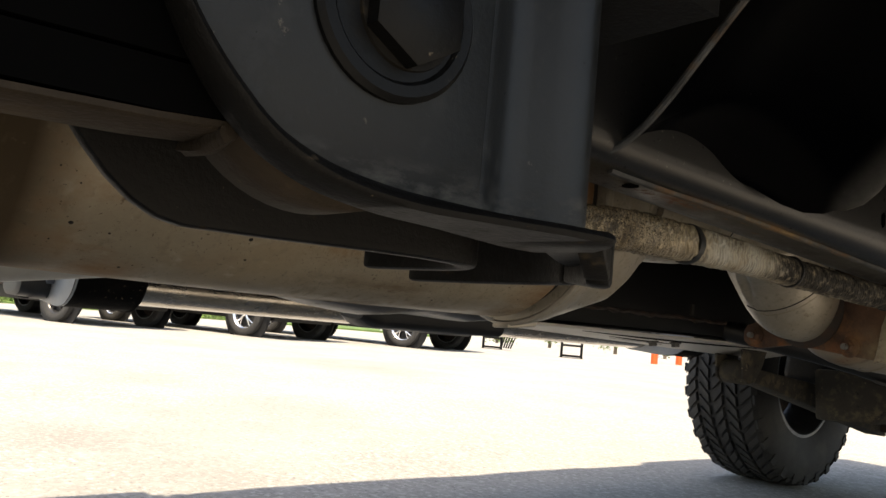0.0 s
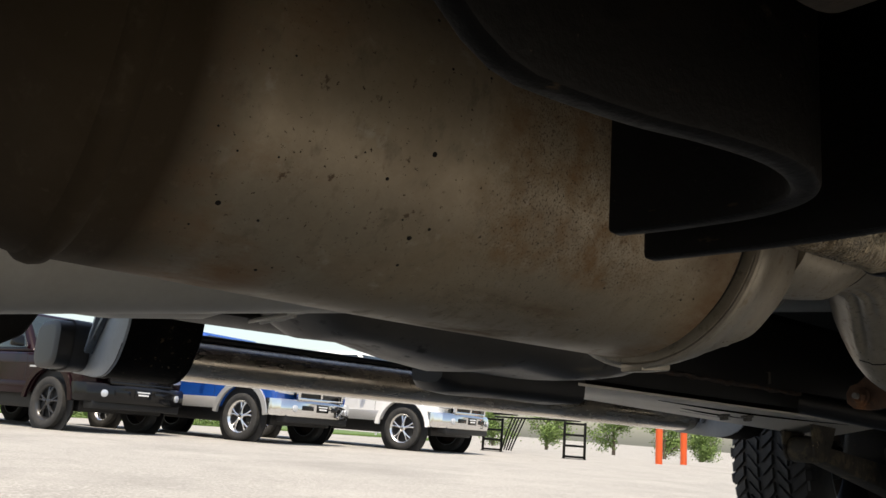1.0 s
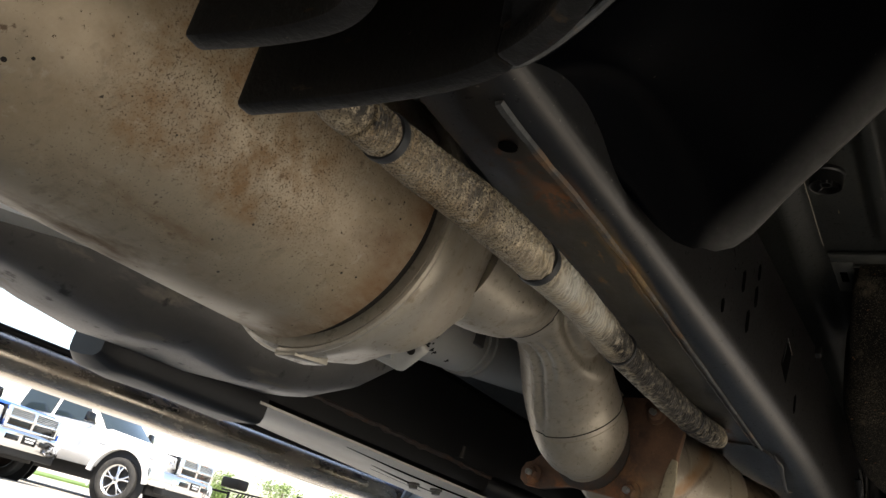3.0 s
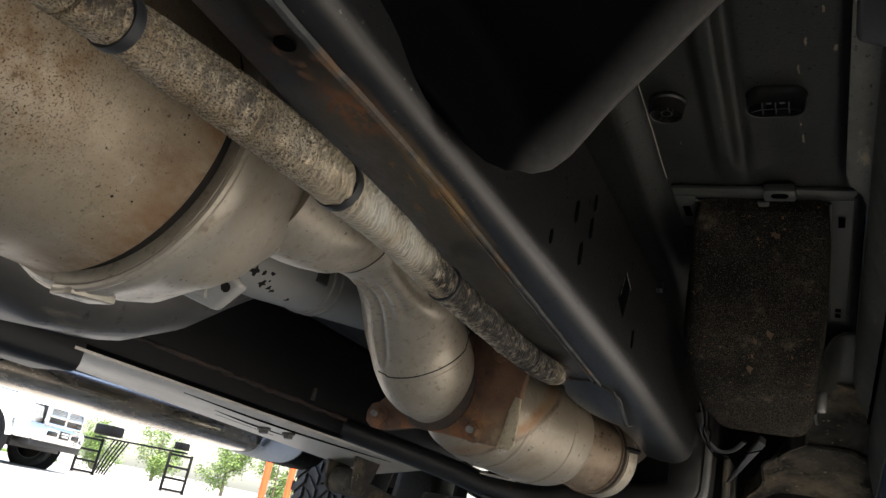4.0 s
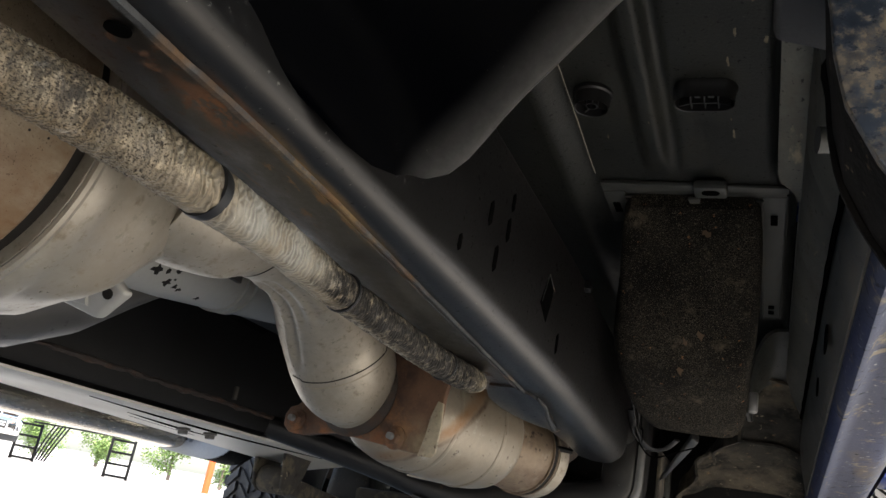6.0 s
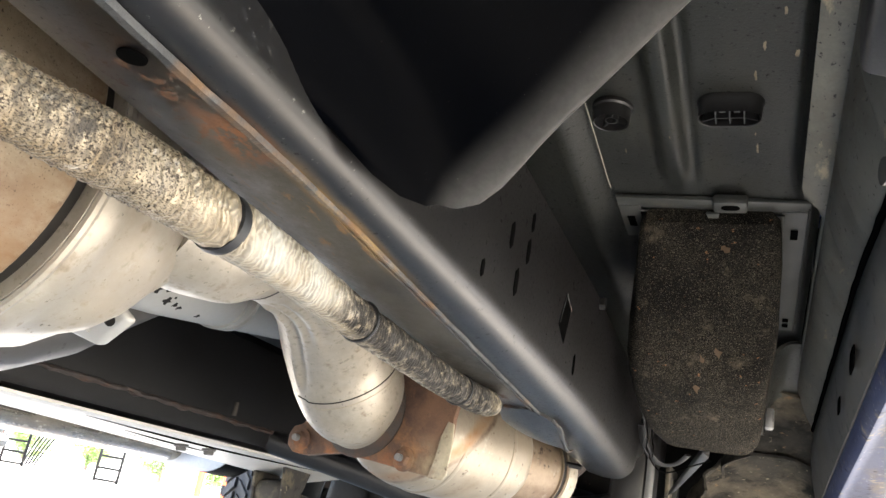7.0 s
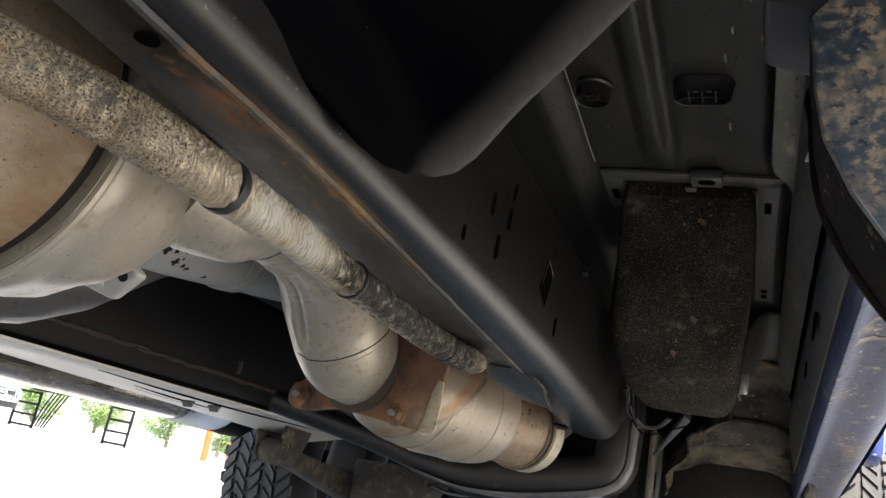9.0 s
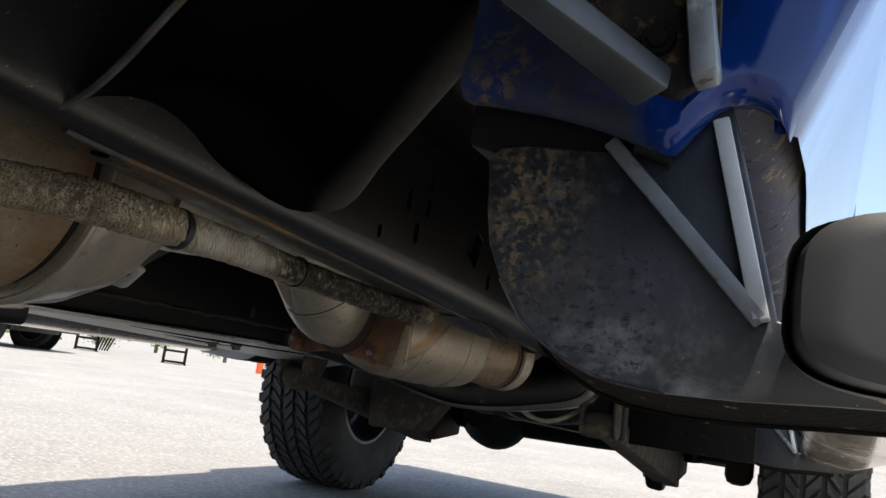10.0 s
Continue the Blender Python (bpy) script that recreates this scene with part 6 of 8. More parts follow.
# mounting frame round the fibre box
def tray():
    z0, z1 = floor_z(1.41), floor_z(1.85)
    bm = hexa([(0.478, 1.395, z0 - 0.006), (0.712, 1.404, z0 - 0.006), (0.712, 1.434, z0 - 0.006), (0.478, 1.425, z0 - 0.006), (0.478, 1.395, z0), (0.712, 1.404, z0), (0.712, 1.434, z0), (0.478, 1.425, z0)], 0.0015, 2)
    bm = hexa([(0.680, 1.43, z0 - 0.007), (0.712, 1.43, z0 - 0.007), (0.709, 1.86, z1 - 0.007), (0.680, 1.86, z1 - 0.007), (0.680, 1.43, z0), (0.712, 1.43, z0), (0.709, 1.86, z1), (0.680, 1.86, z1)], 0.0015, 2, bm)
    bm = hexa([(0.478, 1.42, z0 - 0.007), (0.508, 1.42, z0 - 0.007), (0.502, 1.52, z0 - 0.010), (0.478, 1.52, z0 - 0.010), (0.478, 1.42, z0), (0.508, 1.42, z0), (0.502, 1.52, z0 - 0.003), (0.478, 1.52, z0 - 0.003)], 0.0015, 2, bm)
    # inner raised rim
    bm = tube([(0.503, 1.50, z0 - 0.009), (0.506, 1.432, z0 - 0.008), (0.681, 1.437, z0 - 0.008), (0.682, 1.86, z1 - 0.008)], 0.0018, 8, bm=bm)
    bm = tube([(0.711, 1.42, z0 - 0.007), (0.708, 1.86, z1 - 0.007)], 0.0016, 8, bm=bm)
    ob = part("mounting_frame", bm, M_TRAY, cab_floor, "grey pressed mounting frame with a raised rim")
    clip = part("clip", box((0.599, 1.385, z0 - 0.016), (0.640, 1.418, z0 - 0.002), 0.004), M_TRAY, ob, "moulded clip with a hole")
    part("clip_hole", prism([(p[0], p[1]) for p in oval(0.620, 1.398, 0.004, 0.0070, 0)], "z", z0 - 0.0168, z0 - 0.0155), M_HOLE, clip)
    for y, x, ln in ((1.475, 0.695, 0.030), (1.80, 0.694, 0.014), (1.825, 0.694, 0.014)):
        z = floor_z(y)
        part("slot", box((x - 0.004, y, z - 0.0096), (x + 0.005, y + ln, z - 0.0072), 0.001), M_HOLE, ob)
    part("slot", box((0.486, 1.452, z0 - 0.0098), (0.496, 1.484, z0 - 0.0070), 0.001), M_HOLE, ob)
    part("bracket_tab", hexa([(0.590, 1.420, z0 - 0.016), (0.606, 1.420, z0 - 0.016), (0.602, 1.452, z0 - 0.020), (0.596, 1.452, z0 - 0.020), (0.590, 1.420, z0 - 0.012), (0.606, 1.420, z0 - 0.012), (0.602, 1.452, z0 - 0.016), (0.596, 1.452, z0 - 0.016)], 0.001), M_TRAY, ob)
    return ob


tray()

# fibre-covered box that hangs from the floor
def fibre_box():
    secs = []
    for y, zt, zb, x0, x1 in ((1.43, 0.905, 0.885, 0.515, 0.672), (1.445, 0.905, 0.868, 0.505, 0.680), (1.50, 0.90, 0.815, 0.496, 0.683), (1.555, 0.90, 0.761, 0.491, 0.683), (1.60, 0.895, 0.718, 0.479, 0.680), (1.625, 0.895, 0.702, 0.478, 0.677), (1.69, 0.89, 0.674, 0.482, 0.673), (1.74, 0.885, 0.653, 0.492, 0.670), (1.772, 0.88, 0.642, 0.510, 0.668), (1.79, 0.87, 0.655, 0.52, 0.66)):
        ring = []
        cx, hx, cz, hz = (x0 + x1) / 2, (x1 - x0) / 2, (zt + zb) / 2, (zt - zb) / 2
        for k in range(28):
            a = 2 * math.pi * k / 28
            c, d = math.cos(a), math.sin(a)
            q = 1 + 0.02 * noise.noise(Vector((c * 2, y * 9, d * 2)))
            ring.append((cx + hx * math.copysign(abs(c) ** 0.33, c) * q, y, cz + hz * math.copysign(abs(d) ** 0.33, d) * q))
        secs.append(ring)
    ob = part("fibre_box", loft(secs), M_FOAM, truck, "black fibre-covered box, dusty with bits of leaf")
    lr = random.Random(3)
    for x, y, z in ((0.587, 1.567, 0.743), (0.6075, 1.559, 0.751), (0.580, 1.604, 0.708), (0.615, 1.449, 0.862)):
        b = bmesh.new()
        ring = [b.verts.new((x + q * math.cos(a), y + q * math.sin(a) * 0.85, z - 0.0035 - 0.95 * q * math.sin(a) + 0.002 * math.cos(3 * a))) for a, q in [(0.6 * k, lr.uniform(0.002, 0.0065)) for k in range(10)]]
        b.faces.new(ring)
        bmesh.ops.solidify(b, geom=b.faces[:], thickness=0.001)
        part("leaf_bit", b, M_DEADLEAF, ob)
    part("hook", box((0.670, 1.745, 0.684), (0.684, 1.765, 0.716), 0.004), M_BRACE, ob, "small grey hanger tab")
    return ob


fibre_box()

# wheel-house panels ahead of the box
def wheel_house(rows, mat, label, ripple):
    """Half a barrel, given as (y, centre x, foot z, half width, rise) along it."""
    secs = []
    for i, (y, cx, zf, hw, rise) in enumerate(curve_points(rows, 5)):
        inner, outer = [], []
        for k in range(25):
            a = radians(-12 + 204 * k / 24)
            q = 1 + ripple * noise.noise(Vector((k * 0.35, y * 14, 2.0)))
            c, d = math.copysign(abs(math.cos(a)) ** 0.7, math.cos(a)), math.sin(a)
            outer.append((cx + hw * c * q, y, zf + rise * d * q))
            inner.append((cx + (hw - 0.005) * c * q, y + 0.001, zf + (rise - 0.005) * d * q))
        secs.append(outer + inner[::-1])
    return part("wheel_liner", loft(secs), mat, truck, label, smooth=60)


wheel_house([(1.90, 0.722, 0.735, 0.060, 0.128), (1.95, 0.722, 0.735, 0.060, 0.120), (2.03, 0.723, 0.735, 0.060, 0.090), (2.06, 0.723, 0.735, 0.058, 0.070)], M_FLOOR, "pressed grey wheel-house panel", 0.02)
wheel_house([(2.05, 0.715, 0.70, 0.068, 0.105), (2.12, 0.70, 0.69, 0.085, 0.085), (2.20, 0.69, 0.675, 0.095, 0.060), (2.24, 0.69, 0.66, 0.10, 0.045)], M_MUDLINER, "wheel-house liner caked with tan mud", 0.12)
wheel_house([(2.22, 0.68, 0.635, 0.12, 0.072), (2.30, 0.67, 0.60, 0.14, 0.075), (2.40, 0.66, 0.55, 0.16, 0.08)], M_MUDLINER, "lower wheel-house liner with mud", 0.16)
part("splash_panel", box((0.44, 2.44, 0.42), (0.80, 2.46, 0.92), 0.004), M_BLACKST, truck)


# ---- rockers, cab, bed: shells over the underside
def sill(side):
    rows = []
    for y in (0.70, 0.74, 1.5, 2.2, 2.72):
        b = (0.716 - 0.09 * (y - 1.0)) if side > 0 else 0.655 - 0.01 * (y - 1.0)
        rows.append([(side * x, y, z) for x, z in ((0.800, b + 0.22), (0.785, b + 0.15), (0.778, b + 0.10), (0.775, b + 0.05), (0.777, b + 0.01), (0.782, b - 0.008), (0.788, b - 0.014), (0.793, b - 0.012), (0.800, b + 0.0), (0.812, b + 0.006), (0.835, b + 0.006), (0.858, b + 0.010), (0.876, b + 0.022), (0.890, b + 0.045), (0.898, b + 0.08), (0.905, b + 0.24), (0.86, b + 0.26))])
    return part("rocker_panel", loft(rows), M_SILLDIRT, truck, "blue rocker panel dulled by dust and dried mud")


sill_r, sill_l = sill(1), sill(-1)
def joint_z(y):
    """Height of the joint between the body's inner panel and the rocker."""
    return 0.792 - 0.055 * max(0.0, 1.30 - y) - 0.050 * max(0.0, y - 1.38)


rows = []
for i in range(100):
    y = 0.71 + 0.0155 * i
    fz = floor_z(y) - 0.029
    w = 0.0
    # pressed dents that run down into the joint
    for y0 in (1.05, 1.235, 1.36, 1.47):
        w += 0.007 * math.exp(-((y - y0) / 0.012) ** 2)
    line = []
    for k in range(11):
        q = k / 10
        z = fz + (joint_z(y) - fz) * q
        dent = w * math.sin(math.pi * min(1.0, q * 1.05)) ** 1.5
        line.append((0.726 + 0.030 * q ** 1.6 + dent - 0.006 * math.sin(math.pi * q), y, z))
    rows.append(line + [(x + 0.003, y_, z + 0.002) for x, y_, z in line[::-1]])
inner = part("inner_panel", loft(rows), M_PANEL, truck, "dented olive-grey inner side panel", smooth=60)
part("joint", tube([(0.7575 + 0.0015 * noise.noise(Vector((i * 0.7, 0, 0))), 0.71 + 0.03 * i, joint_z(0.71 + 0.03 * i) + 0.002 * noise.noise(Vector((i * 0.9, 5, 0)))) for i in range(51)], 0.0042, 8), M_HOLE, inner, "dark joint along the rocker")
rows = []
for i in range(52):
    y = 0.71 + 0.03 * i
    b = 0.716 - 0.09 * (y - 1.0)
    z0 = joint_z(y) - 0.003
    line = [(0.7590, z0), (0.7580, z0 - 0.25 * (z0 - b)), (0.7625, z0 - 0.5 * (z0 - b)), (0.7690, z0 - 0.75 * (z0 - b)), (0.7735, b + 0.012)]
    rows.append([(x, y, z) for x, z in line] + [(x + 0.003, y, z + 0.002) for x, z in line[::-1]])
rocker_in = part("inner_rocker", loft(rows), M_PANELLOW, truck, "olive-grey dusty inner face of the rocker", smooth=60)
for y, z, ln, h in ((1.400, 0.722, 0.050, 0.026), (1.575, 0.700, 0.030, 0.020)):
    part("slot", prism([(y, z), (y + ln * 0.15, z + h * 0.5), (y + ln * 0.85, z + h * 0.45), (y + ln, z - 0.004), (y + ln * 0.85, z - h * 0.55), (y + ln * 0.15, z - h * 0.5)], "x", 0.7585, 0.7605), M_HOLE, rocker_in, "dark oval slot")
part("stay_rod", tube([(0.724, 0.868, 0.690), (0.745, 0.872, 0.692), (0.775, 0.878, 0.700)], [0.008, 0.0075, 0.0075], 14, 3), M_TRAY, rocker_in, "grey rod end")
part("end_plate", prism([(0.772, 0.70), (0.800, 0.718), (0.835, 0.722), (0.880, 0.732), (0.905, 0.77), (0.908, 0.92), (0.79, 0.92)], "y", 0.690, 0.697, 0.002), M_ENDPLATE, sill_r, "dark dirty end of the rocker panel")


# cab shell with its rear lower corner, doors and roof
def side_outline(fy, wb, z0, top):
    """Side of a pickup with both wheel arches, from the front axle's place: (y, z)."""
    ry = fy - wb
    pts = [(ry - 1.20, z0 + 0.08)]
    pts += [(ry + 0.54 * math.cos(radians(a)), z0 - 0.12 + 0.54 * math.sin(radians(a))) for a in range(165, 14, -15)]
    pts += [(fy + 0.54 * math.cos(radians(a)), z0 - 0.12 + 0.54 * math.sin(radians(a))) for a in range(165, 14, -15)]
    pts += [(fy + 0.80, z0 + 0.03), (fy + 0.90, z0 + 0.12), (fy + 0.90, z0 + 0.52), (fy + 0.78, top - 0.12), (fy - 0.70, top), (ry - 1.22, top)]
    return pts


FY, WB = 3.385, 4.255
for side in (1, -1):
    bed = [(-2.05, 1.42), (0.60, 1.42), (0.60, 0.96), (FY - WB + 0.50, 0.90)] + [(FY - WB + 0.52 * math.cos(radians(a)), 0.72 + 0.52 * math.sin(radians(a))) for a in range(20, 161, 14)] + [(FY - WB - 0.50, 0.88), (-2.05, 0.90)]
    part("bed_side", prism(bed, "x", side * 0.955, side * 1.0, 0.012, 2), M_BLUE, truck, "glossy blue bed side")
    rows = []
    for y in (0.70, 0.72, 0.80, 0.90, 1.0, 1.1, 1.9, 2.6, 2.74):
        d = 0.0 if 0.705 < y < 2.7 else -0.012
        lo = 0.077 - 0.09 * (y - 1.0) - 0.107 * max(0.0, 1 - (y - 0.7) / 0.35) if side > 0 else 0.0
        rows.append([(side * (x + d), y, z) for x, z in ((0.8985, 0.688 + lo), (0.917, 0.735 + lo), (0.935, 0.778 + lo), (0.958, 0.86 + lo * 0.7), (0.976, 1.00), (0.984, 1.10), (0.972, 1.25), (0.945, 1.42), (0.92, 1.42), (0.945, 1.2), (0.935, 1.0), (0.892, 0.76 + lo))])
    part("cab_side", loft(rows), M_BLUE, truck, "glossy blue cab side mirroring the bright lot", smooth=60)
    fen = [(2.76, 0.74), (FY - 0.50, 0.72)] + [(FY + 0.53 * math.cos(radians(a)), 0.66 + 0.53 * math.sin(radians(a))) for a in range(165, 14, -15)] + [(FY + 0.86, 0.80), (FY + 0.88, 1.25), (FY + 0.78, 1.32), (2.76, 1.42)]
    part("front_fender", prism(fen, "x", side * 0.955, side * 1.0, 0.012, 2), M_BLUE, truck, "glossy blue front fender")
part("hood", hexa([(-0.95, FY - 0.72, 1.40), (0.95, FY - 0.72, 1.40), (0.95, FY + 0.80, 1.29), (-0.95, FY + 0.80, 1.29), (-0.90, FY - 0.72, 1.47), (0.90, FY - 0.72, 1.47), (0.86, FY + 0.80, 1.36), (-0.86, FY + 0.80, 1.36)], 0.02), M_BLUE, truck)
part("front_fascia", box((-0.95, FY + 0.78, 0.80), (0.95, FY + 0.88, 1.30), 0.03), M_BLACKGL, truck)
part("front_bumper", box((-0.98, FY + 0.84, 0.62), (0.98, FY + 1.04, 0.86), 0.05, 3), M_CHROME, truck)
cab = part("cab", hexa([(-0.94, 0.66, 1.40), (0.94, 0.66, 1.40), (0.94, FY - 0.70, 1.42), (-0.94, FY - 0.70, 1.42), (-0.78, 0.74, 2.08), (0.78, 0.74, 2.08), (0.74, FY - 1.45, 2.08), (-0.74, FY - 1.45, 2.08)], 0.05, 3), M_BLUE, truck)
part("windscreen", hexa([(-0.80, FY - 0.74, 1.47), (0.80, FY - 0.74, 1.47), (0.80, FY - 0.70, 1.47), (-0.80, FY - 0.70, 1.47), (-0.68, FY - 1.40, 2.03), (0.68, FY - 1.40, 2.03), (0.68, FY - 1.36, 2.03), (-0.68, FY - 1.36, 2.03)], 0.005), M_GLASS, cab)
part("rear_window", box((-0.6, 0.655, 1.48), (0.6, 0.70, 1.92), 0.01), M_GLASS, cab)
for side in (1, -1):
    for y0, y1 in ((0.86, 1.62), (1.70, 2.35)):
        part("side_window", hexa([(side * 0.925, y0, 1.47), (side * 0.93, y0, 1.47), (side * 0.93, y1, 1.47), (side * 0.925, y1, 1.47), (side * 0.79, y0 + 0.05, 2.0), (side * 0.80, y0 + 0.05, 2.0), (side * 0.80, y1 - 0.18, 2.0), (side * 0.79, y1 - 0.18, 2.0)]), M_GLASS, cab)
part("bed_floor", box((-0.95, -2.05, 0.98), (0.95, 0.60, 1.02)), M_BLACKST, truck)
part("bed_front", box((-0.95, 0.58, 0.98), (0.95, 0.63, 1.42)), M_BLUE, truck)
part("tailgate", box((-0.95, -2.10, 0.84), (0.95, -2.05, 1.42), 0.01), M_BLUE, truck)
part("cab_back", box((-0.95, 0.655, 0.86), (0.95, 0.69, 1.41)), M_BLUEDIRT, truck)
part("firewall", box((-0.95, 2.70, 0.72), (0.95, 2.76, 1.41)), M_BLACKST, truck)
part("engine_block", box((-0.33, 2.7, 0.60), (0.33, 4.1, 1.25), 0.05), M_BLACKST, truck)
for side in (1, -1):
    bm = bmesh.new()
    grid = []
    for i in range(15):
        a = radians(10 + 160 * i / 14)
        grid.append([bm.verts.new((side * x, FY + 0.56 * math.cos(a), 0.60 + 0.56 * math.sin(a))) for x in (0.60, 0.80, 0.955)])
    for A, B in zip(grid, grid[1:]):
        for j in range(2):
            bm.faces.new((A[j], A[j + 1], B[j + 1], B[j]))
    bmesh.ops.solidify(bm, geom=bm.faces[:], thickness=0.006)
    part("inner_fender", bm, M_PLASTIC, truck)

# rear lower corner of the cab, rolled blue sheet with a notch
corner = curve_points([(0.70, 0.672, 0.697), (0.745, 0.668, 0.689), (0.79, 0.664, 0.676), (0.82, 0.662, 0.664), (0.835, 0.662, 0.659), (0.846, 0.665, 0.672), (0.858, 0.672, 0.688), (0.870, 0.675, 0.694), (0.882, 0.678, 0.692), (0.890, 0.684, 0.686), (0.895, 0.694, 0.680)], 5)
rows = []
for p in corner:
    f = max(0.0, min(1.0, (p[0] - 0.846) / 0.03))
    top = 0.072 + 0.20 * f
    out = 0.40 * max(0.0, (p[0] - 0.87) / 0.025)
    rows.append([(p[0] + out * (z - 0.012) * (1 if z > 0.012 else 0), p[1] + dy, p[2] + z) for dy, z in ((0.012 * f, top), (0.004 * f, 0.55 * top), (-0.006, 0.36 * top), (-0.012, 0.016), (-0.010, 0.006), (-0.003, 0.0), (0.014, 0.002), (0.03, 0.02), (0.032, top))])
cab_corner = part("cab_corner", loft(rows), M_CORNER, truck, "mud-splashed blue cab corner", smooth=60)
part("drain_plug", tube([(0.815, 0.677, 0.673), (0.836, 0.677, 0.666)], 0.010, 14), M_PLASTIC, cab_corner)
# rear step arm above the bracket
arm = part("step_arm", hexa([(0.688, 0.500, 0.752), (0.714, 0.488, 0.740), (0.844, 0.592, 0.670), (0.826, 0.602, 0.664), (0.688, 0.505, 0.772), (0.714, 0.493, 0.762), (0.844, 0.600, 0.684), (0.826, 0.610, 0.684)], 0.002), M_ARM, truck, "dull blue-grey steel step arm")
bm = prism([(0.735, 0.752), (0.772, 0.722), (0.832, 0.676), (0.845, 0.671), (0.856, 0.678), (0.864, 0.70), (0.858, 0.80), (0.735, 0.80)], "y", 0.606, 0.613, 0.002)
part("arm_plate", bm, M_ARMPLATE, arm, "black plate caked with mud")
part("arm_bolt", hex_bolt((0.834, 0.606, 0.702), (0, -1, 0), 0.011, 0.005, washer=0.009), M_BLACKST, arm)
part("arm_bar", hexa([(0.853, 0.590, 0.676), (0.866, 0.590, 0.680), (0.866, 0.615, 0.680), (0.853, 0.615, 0.676), (0.836, 0.590, 0.80), (0.848, 0.590, 0.80), (0.848, 0.615, 0.80), (0.836, 0.615, 0.80)], 0.003), M_RIB, arm)


# ---- side steps
def side_step(side, y0, y1, za, zb, rear_plate, front_plate, sink, hz):
    def zc(y):
        return za + (zb - za) * (y - y0) / (y1 - y0)

    def zt(y):
        return zc(y) - sink * (y1 - y) / (y1 - y0)

    secs = []
    N = 36
    ys = [y0 + (y1 - y0) * i / 30 for i in range(31)]
    for y in ys:
        ring = []
        for k in range(N):
            a = 2 * math.pi * k / N
            c, d = math.cos(a), math.sin(a)
            ring.append((side * (0.985 + 0.078 * math.copysign(abs(c) ** 0.75, c)), y, zt(y) + hz * math.copysign(abs(d) ** 0.8, d)))
        secs.append(ring)
    ob = part("side_step", loft(secs), M_STEP, truck, "polished steel side step tube, dusty underneath")
    for y, d in ((y0, -1), (y1, 1)):
        secs = []
        for s, h in ((1.04, 0.03 * d), (1.05, 0.0), (1.02, -0.016 * -d), (0.95, -0.023 * -d), (0.82, -0.027 * -d), (0.72, -0.0275 * -d)):
            ring = []
            for k in range(N):
                a = 2 * math.pi * k / N
                c, e = math.cos(a), math.sin(a)
                ring.append((side * (0.985 + 0.080 * s * math.copysign(abs(c) ** 0.5, c)), y + (h if s < 1 or h == 0 else -h), zt(y) + (hz + 0.002) * s * math.copysign(abs(e) ** 0.5, e)))
            secs.append(ring)
        part("end_cap", loft(secs), M_CAP, ob, "black moulded end cap")
    for a, b in ((0.18, 0.42), (0.62, 0.86)) if side > 0 else ((0.05, 0.94),):
        ya, yb = y0 + (y1 - y0) * a, y0 + (y1 - y0) * b
        pads = hexa([(side * 0.93, ya, zt(ya) + hz - 0.007), (side * 1.04, ya, zt(ya) + hz - 0.007), (side * 1.04, yb, zt(yb) + hz - 0.007), (side * 0.93, yb, zt(yb) + hz - 0.007), (side * 0.93, ya, zt(ya) + hz + 0.007), (side * 1.04, ya, zt(ya) + hz + 0.007), (side * 1.04, yb, zt(yb) + hz + 0.007), (side * 0.93, yb, zt(yb) + hz + 0.007)], 0.006, 2)
        part("step_pad", pads, M_PLASTIC, ob)
    for y, dz in ((rear_plate, 0.0), (front_plate, zc(front_plate) - zc(rear_plate))):
        out = [(0.800, 0.6545), (0.744, 0.658), (0.726, 0.6565), (0.7185, 0.648), (0.7205, 0.634), (0.722, 0.616), (0.7265, 0.594), (0.737, 0.572), (0.752, 0.550), (0.767, 0.537), (0.791, 0.5245), (0.812, 0.5185), (0.842, 0.516), (0.88, 0.517), (0.93, 0.521), (0.985, 0.524), (1.02, 0.532), (1.02, 0.552), (0.93, 0.556), (0.897, 0.562), (0.879, 0.63), (0.863, 0.69)]
        edge = out[2:16]
        dzz = dz + zc(rear_plate) - 0.572
        pl = part("step_bracket", prism([(side * x, z + dzz) for x, z in out], "y", y, y + 0.006, 0.0015), M_MUDPLATE if side > 0 else M_RIBLIT, ob, "black step bracket plate spattered with dried mud" if side > 0 else "blue-grey step bracket plate")
        depth, drop = (0.045, 0.017) if side > 0 else (0.13, 0.006)
        rim = [(side * x, z + dzz) for x, z in edge]
        secs = []
        for (x, z), (x2, z2) in zip(rim, [(side * (0.715 + (x_ - 0.712) * 0.985), z_ + 0.006 + dzz) for x_, z_ in edge]):
            secs.append([(x, y + 0.004, z), (x2, y + depth, z2 - drop), (x2, y + depth + 0.002, z2 - drop + 0.006), (x, y + 0.008, z + 0.005)])
        part("rim", loft(secs), M_RIM, pl, "dirty turned edge")
        lines = [[(side * x, y - 0.0002, z + dzz) for x, z in edge[5:11]], [(side * (0.715 + (x_ - 0.712) * 0.985), y + depth, z_ + 0.006 + dzz - drop) for x_, z_ in edge]]
        for line, r in zip(lines, (0.0008, 0.0022)):
            part("rim_edge", tube(line, r, 6, 3), M_RIMLINE if r < 0.002 else M_RIM, pl, "pale worn edge line" if r < 0.002 else "")
